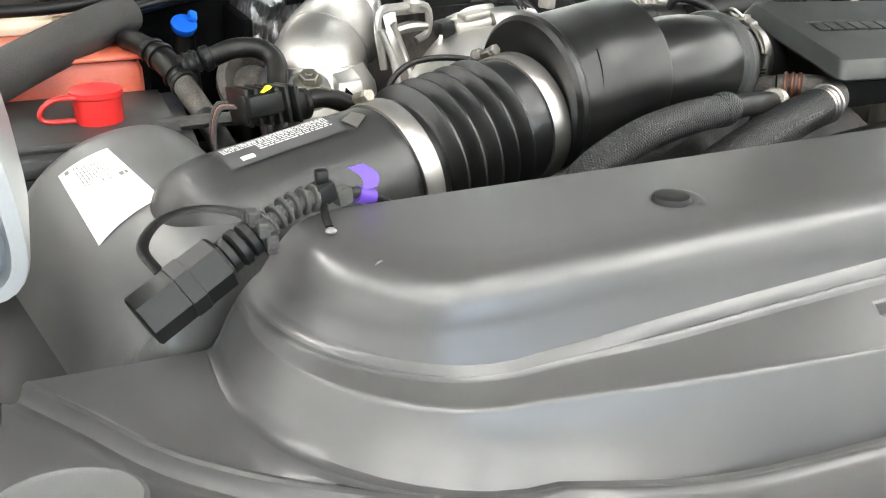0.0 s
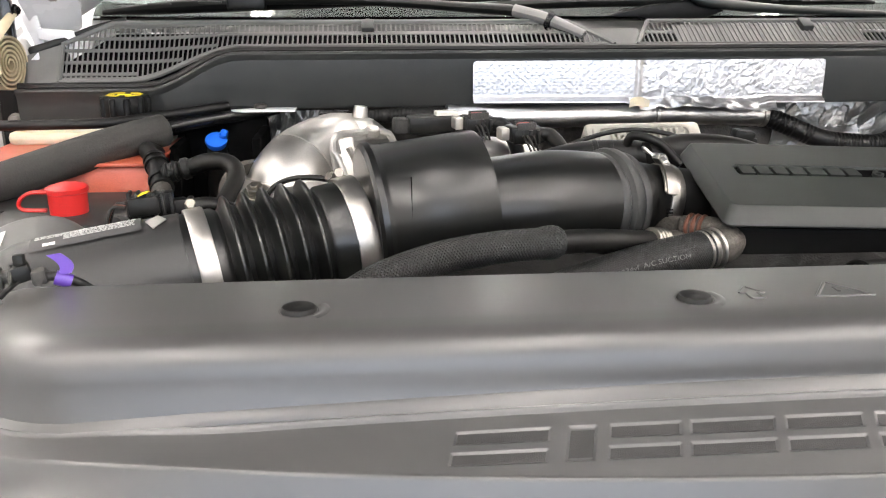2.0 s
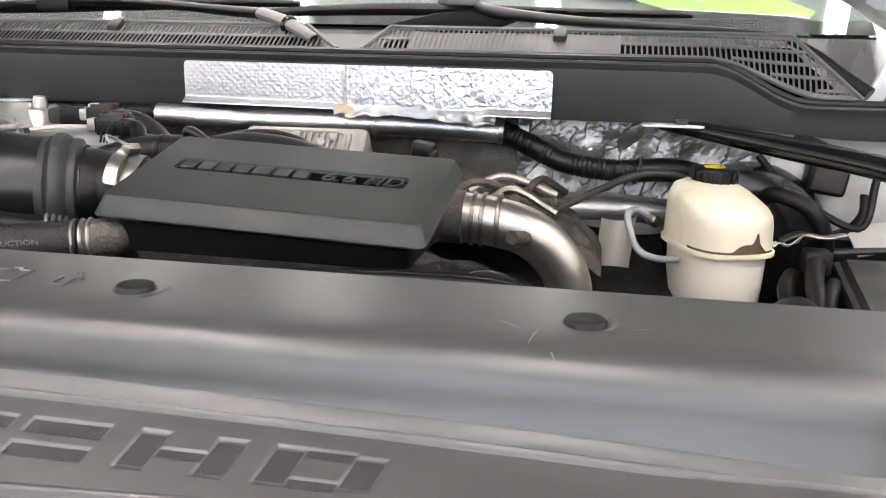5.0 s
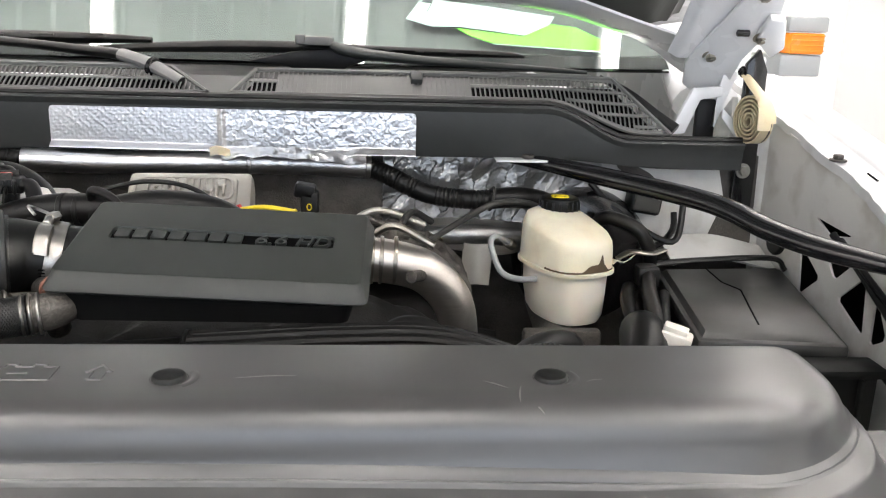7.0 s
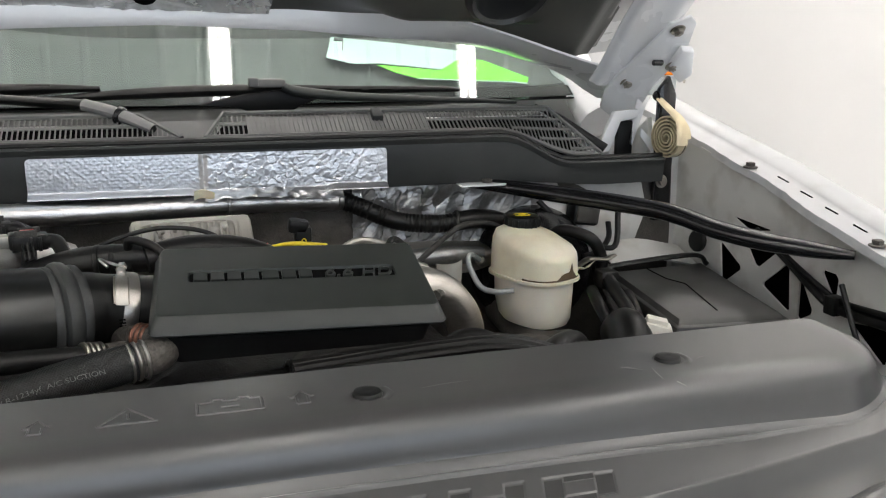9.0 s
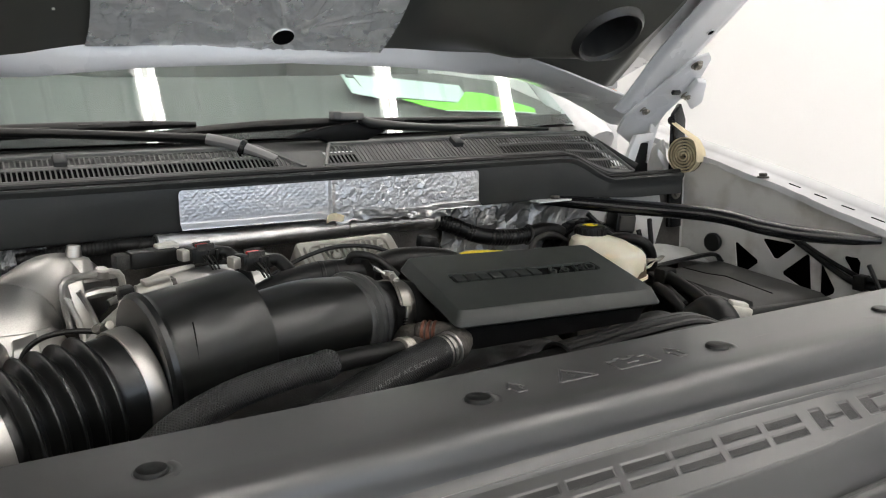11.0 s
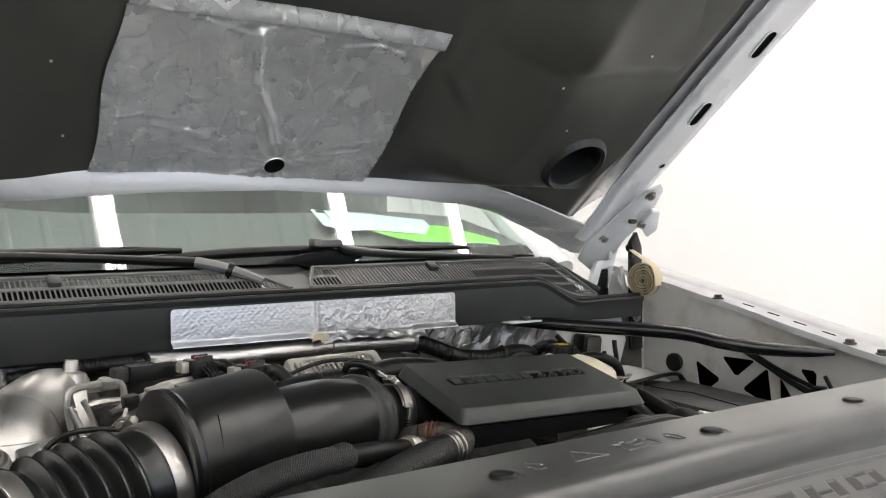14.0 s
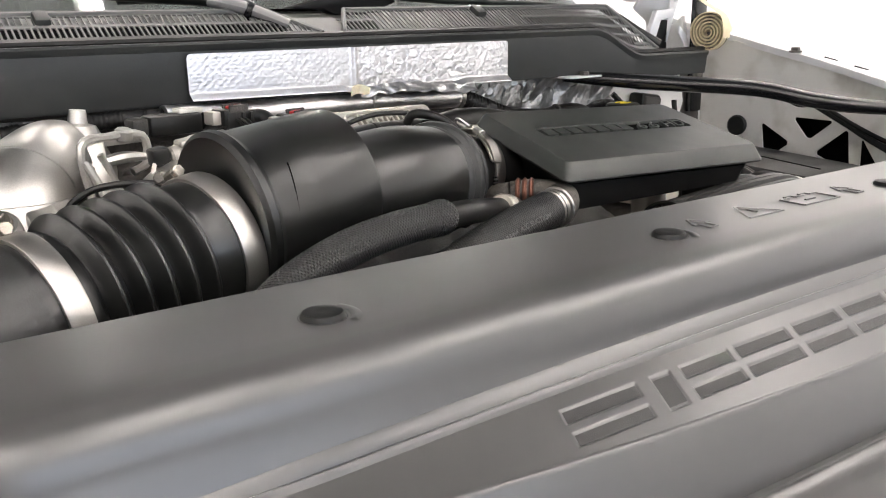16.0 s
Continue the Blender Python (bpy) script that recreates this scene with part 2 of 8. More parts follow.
def solo(name, bm, mat, at, label, category, group="", kind="", smooth=True):
    """One plain mesh as a thing of its own."""
    bmesh.ops.translate(bm, verts=bm.verts, vec=-Vector(at))
    me = bpy.data.meshes.new(name)
    bmesh.ops.recalc_face_normals(bm, faces=bm.faces)
    bm.to_mesh(me)
    bm.free()
    ob = new(name, me)
    ob.location = at
    me.materials.append(M[mat] if isinstance(mat, str) else mat)
    if smooth:
        me.polygons.foreach_set("use_smooth", [True] * len(me.polygons))
        me.set_sharp_from_angle(angle=radians(38))
    return tagged(ob, label, category, group, kind)


def spline(pts, per=8):
    """Catmull-Rom through points of any length of tuple."""
    P = [np.array(p, float) for p in pts]
    if len(P) == 2:
        return [P[0] + (P[1] - P[0]) * k / per for k in range(per + 1)]
    P = [2 * P[0] - P[1], *P, 2 * P[-1] - P[-2]]
    out = []
    for i in range(1, len(P) - 2):
        a, b, c, d = P[i - 1:i + 3]
        for k in range(per):
            u = k / per
            out.append(0.5 * (2 * b + (c - a) * u + (2 * a - 5 * b + 4 * c - d) * u * u + (3 * b - a - 3 * c + d) * u ** 3))
    out.append(P[-2])
    return out


def sweep(pts, n=16, per=8, shape=None, caps=True, flat=1.0, up=(0, 0, 1), bm=None, straight=False):
    """A tube along rows (x, y, z, radius). shape(s, total): factor on the radius at arc length s; flat squeezes it along up."""
    bm = bm or bmesh.new()
    uv = bm.loops.layers.uv.verify()
    rows = [np.array(p, float) for p in pts] if straight else spline(pts, per)
    C = [Vector(r[:3]) for r in rows]
    R = [float(r[3]) for r in rows]
    arc = [0.0]
    for a, b in zip(C, C[1:]):
        arc.append(arc[-1] + (b - a).length)
    T = [(C[min(i + 1, len(C) - 1)] - C[max(i - 1, 0)]).normalized() for i in range(len(C))]
    side = T[0].cross(Vector(up))
    if side.length < 1e-3:
        side = T[0].cross(Vector((1, 0, 0)))
    side.normalize()
    rings = []
    for i, (c, t) in enumerate(zip(C, T)):
        side = (side - t * side.dot(t)).normalized()
        top = side.cross(t).normalized()
        r = R[i] * (shape(arc[i], arc[-1]) if shape else 1)
        rings.append([bm.verts.new(c + side * (r * math.cos(2 * math.pi * k / n)) + top * (r * flat * math.sin(2 * math.pi * k / n))) for k in range(n)])
    for i in range(len(rings) - 1):
        for k in range(n):
            f = bm.faces.new((rings[i][k], rings[i][(k + 1) % n], rings[i + 1][(k + 1) % n], rings[i + 1][k]))
            around = 2 * math.pi * R[i] / n
            for loop, (u, v) in zip(f.loops, ((k, arc[i]), (k + 1, arc[i]), (k + 1, arc[i + 1]), (k, arc[i + 1]))):
                loop[uv].uv = (u * around, v)
    if caps:
        bm.faces.new(rings[0])
        bm.faces.new(rings[-1])
    return bm


def fine_rows(pts, step):
    """The spline of rows cut to even steps, for ribs."""
    rows = spline(pts, 40)
    out, left = [rows[0]], 0.0
    for a, b in zip(rows, rows[1:]):
        d = np.linalg.norm((b - a)[:3])
        left += d
        if left >= step:
            out.append(b)
            left = 0.0
    return out


def ribbed(pitch, depth):
    return lambda s, total: 1 - depth * (0.5 + 0.5 * math.cos(2 * math.pi * s / pitch))


def box(x0, x1, y0, y1, z0, z1, bevel=0.004, seg=2, bm=None, turn=None):
    """A box with rounded edges; turn: a matrix about its centre."""
    own = bmesh.new()
    bmesh.ops.create_cube(own, size=1)
    c = V((x0 + x1) / 2, (y0 + y1) / 2, (z0 + z1) / 2)
    for v in own.verts:
        v.co = V(v.co.x * (x1 - x0), v.co.y * (y1 - y0), v.co.z * (z1 - z0))
    if bevel:
        bmesh.ops.bevel(own, geom=own.edges[:], offset=bevel, segments=seg, affect="EDGES", profile=0.5)
    m = Matrix.Translation(c) @ (turn.to_4x4() if turn else Matrix())
    bmesh.ops.transform(own, matrix=m, verts=own.verts)
    return merged(bm, own)


def merged(bm, own):
    if bm is None:
        return own
    me = bpy.data.meshes.new("tmp")
    own.to_mesh(me)
    own.free()
    bm.from_mesh(me)
    bpy.data.meshes.remove(me)
    return bm


def rot(rx=0, ry=0, rz=0):
    return Euler([radians(a) for a in (rx, ry, rz)]).to_matrix()


def lathe(c, axis, prof, n=28, bm=None):
    """Turned shape: prof is (distance along axis, radius) pairs from c."""
    bm = bm or bmesh.new()
    a = Vector(axis).normalized()
    side = a.cross(V(0, 0, 1))
    side = side.normalized() if side.length > 1e-3 else V(1, 0, 0)
    top = side.cross(a)
    rings = []
    for h, r in prof:
        o = Vector(c) + a * h
        r = max(r, 1e-4)
        rings.append([bm.verts.new(o + side * (r * math.cos(2 * math.pi * k / n)) + top * (r * math.sin(2 * math.pi * k / n))) for k in range(n)])
    for r0, r1 in zip(rings, rings[1:]):
        for k in range(n):
            bm.faces.new((r0[k], r0[(k + 1) % n], r1[(k + 1) % n], r1[k]))
    bm.faces.new(rings[0])
    bm.faces.new(rings[-1])
    return bm


def disc(c, axis, r, h, n=24, bevel=0.0015, bm=None, r2=None):
    """A short cylinder or cone from c along axis, with a softened rim."""
    r2 = r if r2 is None else r2
    return lathe(c, axis, [(0, r - bevel), (bevel, r), (h - bevel, r2), (h, r2 - bevel)], n, bm)


def prism(poly, direction, bevel=0.0, bm=None, seg=2):
    """A closed polygon of world points pushed along a vector."""
    own = bmesh.new()
    f = own.faces.new([own.verts.new(p) for p in poly])
    g = bmesh.ops.extrude_face_region(own, geom=[f])
    bmesh.ops.translate(own, verts=[v for v in g["geom"] if isinstance(v, bmesh.types.BMVert)], vec=Vector(direction))
    bmesh.ops.recalc_face_normals(own, faces=own.faces)
    if bevel:
        bmesh.ops.bevel(own, geom=own.edges[:], offset=bevel, segments=seg, affect="EDGES", profile=0.5)
    return merged(bm, own)


def sheet_mesh(fn, nu, nv, thick=0.0, keep=None, bm=None):
    """A surface fn(u, v), u and v in 0..1, as a grid; thick makes it a solid sheet, keep(u, v) drops cells."""
    own = bmesh.new()
    uv = own.loops.layers.uv.verify()
    g = [[own.verts.new(fn(i / nu, j / nv)) for j in range(nv + 1)] for i in range(nu + 1)]
    for i in range(nu):
        for j in range(nv):
            if keep is None or keep((i + 0.5) / nu, (j + 0.5) / nv):
                f = own.faces.new((g[i][j], g[i + 1][j], g[i + 1][j + 1], g[i][j + 1]))
                for loop, (a, b) in zip(f.loops, ((i, j), (i + 1, j), (i + 1, j + 1), (i, j + 1))):
                    loop[uv].uv = (a / nu, b / nv)
    loose = [v for v in own.verts if not v.link_faces]
    bmesh.ops.delete(own, geom=loose, context="VERTS")
    if thick:
        bmesh.ops.solidify(own, geom=own.faces[:], thickness=thick)
    return merged(bm, own)


def facets(a, b, scale, tilt, seed=0.0):
    """Height of crumpled foil at (a, b): small flat facets, each tilted its own way."""
    _, near = noise.voronoi((a * scale, b * scale, seed))
    p = near[0]
    r = noise.cell_vector((p.x * 9.7 + 3.1, p.y * 9.7 + 1.7, seed))
    return tilt * ((r.x - 0.5) * (a * scale - p.x) + (r.y - 0.5) * (b * scale - p.y) + 0.25 * (r.z - 0.5)) / scale


def smooth01(a, b, x):
    t = min(1, max(0, (x - a) / (b - a)))
    return t * t * (3 - 2 * t)


def bolt(parent, c, axis, r=0.008, mat="zinc", name="bolt", label=""):
    """A hex-headed bolt with its washer, one mesh."""
    a = Vector(axis).normalized()
    bm = disc(c, a, r * 1.45, r * 0.25, 20, r * 0.08)
    disc(Vector(c) + a * r * 0.25, a, r, r * 0.8, 6, r * 0.1, bm=bm)
    disc(Vector(c) + a * r * 1.05, a, r * 0.45, r * 0.25, 12, r * 0.05, bm=bm)
    return part(name, bm, mat, parent, label, smooth=False)


def lettering(body):
    """Flat letters of the built-in font, scaled to a unit box."""
    crv = bpy.data.curves.new("lettering", "FONT")
    crv.body, crv.size, crv.extrude = body, 1.0, 0.5
    txt = new("tmp_text", crv)
    bpy.context.view_layer.update()
    me = bpy.data.meshes.new_from_object(txt.evaluated_get(bpy.context.evaluated_depsgraph_get()))
    bpy.data.objects.remove(txt)
    bm = bmesh.new()
    bm.from_mesh(me)
    bpy.data.meshes.remove(me)
    lo = V(*[min(v.co[k] for v in bm.verts) for k in range(3)])
    hi = V(*[max(v.co[k] for v in bm.verts) for k in range(3)])
    for v in bm.verts:
        v.co = V(*[(v.co[k] - lo[k]) / (hi[k] - lo[k]) for k in range(3)])
    return bm


# ---- the room ----
RX0, RX1, RY0, RY1, RZ = -4.2, 4.6, -5.0, 7.5, 3.9
solo("floor", box(RX0, RX1, RY0, RY1, -0.1, 0, 0), "floor", (0, 0, 0), "sealed grey concrete workshop floor", "floor", kind="structure", smooth=False)
for nm, b in (("wall_east", (RX1, RX1 + 0.15, RY0, RY1, 0, RZ)), ("wall_west", (RX0 - 0.15, RX0, RY0, RY1, 0, RZ)),
              ("wall_north", (RX0 - 0.15, RX1 + 0.15, RY1, RY1 + 0.15, 0, RZ))):
    solo(nm, box(*b, 0), "wall", (b[0], b[2], 0), "smooth white painted workshop wall", "wall", kind="structure", smooth=False)

# front wall with the open bay door
DOOR = (-1.9, 2.1, 3.0)
bm = box(RX0 - 0.15, DOOR[0], RY0 - 0.15, RY0, 0, RZ, 0)
box(DOOR[1], RX1 + 0.15, RY0 - 0.15, RY0, 0, RZ, 0, bm=bm)
box(DOOR[0], DOOR[1], RY0 - 0.15, RY0, DOOR[2], RZ, 0, bm=bm)
solo("wall_south", bm, "wall", (0, RY0, 0), "white workshop wall with a wide bay door opening", "wall", kind="structure", smooth=False)
solo("ground", box(-60, 60, -120, RY0 - 0.15, -0.12, -0.02, 0), "floor", (0, -30, 0), "pale concrete yard outside the bay door", "ground", kind="structure", smooth=False)
day = bpy.data.lights.new("door_daylight", "AREA")
day.shape, day.size, day.size_y, day.energy, day.color = "RECTANGLE", DOOR[1] - DOOR[0], DOOR[2], DAYLIGHT, (0.76, 0.87, 1.0)
new("door_daylight", day).matrix_world = look(((DOOR[0] + DOOR[1]) / 2, RY0 - 0.05, DOOR[2] / 2), ((DOOR[0] + DOOR[1]) / 2, 0, DOOR[2] / 2))

# ceiling of trapezoid-ribbed sheet, ribs run along the truck
bm = bmesh.new()
prof = []
x = RX0
while x < RX1:
    prof += [(x, RZ), (x + 0.150, RZ), (x + 0.165, RZ - 0.045), (x + 0.188, RZ - 0.045)]
    x += 0.2
prof.append((RX1, RZ))
a = [bm.verts.new((p, RY0, z)) for p, z in prof]
b = [bm.verts.new((p, RY1, z)) for p, z in prof]
for i in range(len(prof) - 1):
    bm.faces.new((a[i], a[i + 1], b[i + 1], b[i]))
solo("ceiling", bm, "ceiling", (0, 0, RZ), "pale ribbed sheet metal workshop ceiling", "ceiling", kind="structure", smooth=False)


def ceiling_light(x, y, length):
    ob = thing("ceiling_light", (x, y, RZ - 0.046), "long white twin tube workshop ceiling light", "ceiling light", "ceiling lights")
    part("housing", box(x - 0.07, x + 0.07, y - length / 2, y + length / 2, RZ - 0.095, RZ - 0.046, 0.006), "wall", ob, smooth=False)
    for dx in (-0.035, 0.035):
        part("tube", disc((x + dx, y - length / 2 + 0.02, RZ - 0.117), (0, 1, 0), 0.019, length - 0.04, 12, 0.002), "tube", ob, "glowing white fluorescent tube")


for lx in (-2.40, -1.10, 0.28, 1.80, 2.95):
    for ly in (-3.2, -0.6, 2.0, 4.6):
        ceiling_light(lx, ly, 2.45)


# ---- sight shield over the radiator ----
def y_crest(x):
    return -0.0555 - 0.006 * x * x


def z_crest(x):
    return 1.1415 - 0.037 * x * x


def y_groove(x):
    return -0.0470 - 0.020 * x * x


def z_groove(x):
    return 1.1478 - 0.036 * x * x


def y_ridge(x):
    return -0.1046 + 0.1154 * x * x


def z_ridge(x):
    return 1.1162 + 0.0553 * x * x


def steep(x):
    """1 where the front wall drops steeply, 0 where it runs out into the wings."""
    return 1 - smooth01(0.36, 0.53, abs(x))


def lip(x):
    """Height factor of the small lip, which dies out before the ends."""
    return 1 - smooth01(0.40, 0.50, abs(x))


def y_foot(x):
    return (-0.165 + 0.25 * x * x) * (1 - steep(x)) + (y_ridge(x) - 0.017) * steep(x)


def z_foot(x):
    return 1.105 - 0.030 * steep(x)


def face_at(x, v, lift=0.0):
    """The sloping face between lip and ridge: v 0 at its upper edge, 1 at its lower edge."""
    y0, z0 = y_crest(x) - 0.0022, z_crest(x) - 0.0026 + 0.0045 * (1 - lip(x))
    y1, z1 = y_ridge(x) + 0.0022, z_ridge(x) + 0.0010
    return V(x, y0 + (y1 - y0) * v, z0 + (z1 - z0) * v + lift)


def loft(contours, cap_first=False, cap_last=True):
    bm = bmesh.new()
    R = [[bm.verts.new(p) for p in c] for c in contours]
    m = len(R[0])
    for a, b in zip(R, R[1:]):
        for i in range(m):
            bm.faces.new((a[i], a[(i + 1) % m], b[(i + 1) % m], b[i]))
    if cap_first:
        bm.faces.new(R[0])
    if cap_last:
        bm.faces.new(R[-1])
    return bm


def shield_loop(front, end, radius, z_front, z_end, back, n_end=6, n_arc=12, n_front=100):
    """One contour of the shield from its back left corner round the ends and front to the back right corner."""
    half = []
    fy = front(end - radius)
    for k in range(n_end):
        half.append((end, back + (fy + radius - back) * k / n_end, z_end))
    for k in range(n_arc + 1):
        ang = math.pi / 2 * k / n_arc
        u = k / n_arc
        half.append((end - radius + radius * math.cos(ang), fy + radius - radius * math.sin(ang), None if u > 0 else z_end))
    out = []
    for x, y, z in half:
        if z is None:
            ang_u = smooth01(0, radius, end - x)
            zf = z_front(end - radius, y) if callable(z_front) else z_front
            z = z_end + (zf - z_end) * ang_u
        out.append((-x, y, z))
    xe = end - radius
    for k in range(1, n_front):
        x = -xe + 2 * xe * k / n_front
        y = front(x)
        out.append((x, y, z_front(x, y) if callable(z_front) else z_front))
    for x, y, z in reversed(out[:len(half)]):
        out.append((-x, y, z))
    return out


BACK = 0.060
LOOPS = [
    shield_loop(lambda x: -0.004, 0.527, 0.045, 1.1800, 1.1800, BACK),
    shield_loop(lambda x: -0.012, 0.535, 0.05, 1.1800, 1.1800, BACK),
    shield_loop(lambda x: -0.026, 0.556, 0.06, 1.1797, 1.1795, BACK),
    shield_loop(lambda x: -0.0345, 0.566, 0.066, 1.1781, 1.1770, BACK),
]
for y_mid, z_mid, end, radius, z_end in (
        (-0.0405, 1.1752, 0.573, 0.070, 1.1738), (-0.0442, 1.1712, 0.578, 0.074, 1.1690), (-0.0462, 1.1655, 0.583, 0.079, 1.1635),
        (-0.0470, 1.1590, 0.588, 0.084, 1.1570), (-0.0472, 1.1535, 0.592, 0.088, 1.1510)):
    LOOPS.append(shield_loop(lambda x: y_mid, end, radius, z_mid, z_end, BACK))
for dy, dz, w, end, z_end in (
        (0.0010, 0.0020, 0.0, 0.595, 1.1490), (0.0006, 0.0002, 0.0, 0.597, 1.1474), (-0.0012, -0.0008, 0.0, 0.5985, 1.1460), (0, -0.0008, 0.5, 0.600, 1.1445),
        (0.0022, -0.0002, 1.0, 0.6010, 1.1434), (0.0012, 0.0006, 1.0, 0.6015, 1.1428), (0.0002, 0.0009, 1.0, 0.6019, 1.1423), (-0.0007, 0.0003, 1.0, 0.6024, 1.1417), (-0.0014, -0.0012, 1.0, 0.6030, 1.1410)):
    LOOPS.append(shield_loop(lambda x: y_groove(x) * (1 - w) + y_crest(x) * w + dy * lip(x), end, end - 0.5, lambda x, y: z_groove(x) * (1 - w) + z_crest(x) * w + dz * lip(x) + 0.0035 * w * (1 - lip(x)), z_end, BACK))
LOOPS.append(shield_loop(lambda x: face_at(x, 0).y, 0.6036, 0.1036, lambda x, y: face_at(x, 0).z, 1.1402, BACK))
FACE_LOOP = len(LOOPS) - 1
for v, end, z_end in ((0.03, 0.6037, 1.1401), (0.5, 0.6048, 1.1386), (0.97, 0.6059, 1.1371)):
    LOOPS.append(shield_loop(lambda x: face_at(x, v).y, end, end - 0.5, lambda x, y: face_at(x, v).z, z_end, BACK))
LOOPS.append(shield_loop(lambda x: face_at(x, 1).y, 0.6060, 0.1060, lambda x, y: face_at(x, 1).z, 1.1370, BACK))
LOOPS += [
    shield_loop(lambda x: y_ridge(x) + 0.0007, 0.6066, 0.1066, lambda x, y: z_ridge(x) + 0.0008, 1.1361, BACK),
    shield_loop(lambda x: y_ridge(x), 0.607, 0.107, lambda x, y: z_ridge(x) + 0.0003, 1.1355, BACK),
    shield_loop(lambda x: y_ridge(x) - 0.0010, 0.608, 0.108, lambda x, y: z_ridge(x) - 0.0016, 1.1340, BACK),
    shield_loop(lambda x: y_ridge(x) * 0.80 + y_foot(x) * 0.20, 0.612, 0.112, lambda x, y: z_ridge(x) * 0.55 + z_foot(x) * 0.45, 1.1273, BACK),
    shield_loop(lambda x: y_ridge(x) * 0.45 + y_foot(x) * 0.55, 0.617, 0.117, lambda x, y: z_ridge(x) * 0.2 + z_foot(x) * 0.8, 1.1175, BACK),
    shield_loop(lambda x: y_foot(x) + 0.006, 0.621, 0.121, lambda x, y: z_foot(x) - 0.0012, 1.1118, BACK),
    shield_loop(lambda x: y_foot(x) + 0.0012, 0.624, 0.1235, lambda x, y: z_foot(x) - 0.0004, 1.1106, BACK),
    shield_loop(lambda x: y_foot(x), 0.625, 0.124, lambda x, y: z_foot(x) + 0.0012, 1.1110, BACK),
    shield_loop(lambda x: y_foot(x) - 0.0014, 0.6265, 0.1255, lambda x, y: z_foot(x) + 0.0010, 1.1106, BACK),
]

shield = thing("radiator_sight_shield", (0, 0, 1.1), "grained grey plastic radiator cover with push pins and sunken blocks", "radiator cover")
bm = bmesh.new()
rings = [[bm.verts.new(p) for p in lp] for lp in LOOPS]
PANEL_X = 0.34
for k, (r0, r1) in enumerate(zip(rings, rings[1:])):
    for i in range(len(r0) - 1):
        if FACE_LOOP <= k < FACE_LOOP + 4 and max(abs(r0[i].co.x), abs(r0[i + 1].co.x)) < PANEL_X + 0.001:
            continue
        bm.faces.new((r0[i], r0[i + 1], r1[i + 1], r1[i]))
# flat top between the innermost contour and the back edge
inner = rings[0]
bm.faces.new(inner)
# back edge folds down
left = [r[0] for r in rings]
right = [r[-1] for r in rings]
edge = [*reversed(left), *right]
down = [bm.verts.new((v.co.x * 0.999, v.co.y + 0.004, v.co.z - 0.005)) for v in edge]
low = [bm.verts.new((v.co.x * 0.999, v.co.y + 0.006, min(v.co.z, 1.15) - 0.035)) for v in edge]
for i in range(len(edge) - 1):
    bm.faces.new((edge[i], edge[i + 1], down[i + 1], down[i]))
    bm.faces.new((down[i], down[i + 1], low[i + 1], low[i]))
part("cover_panel", bm, "shield", shield)


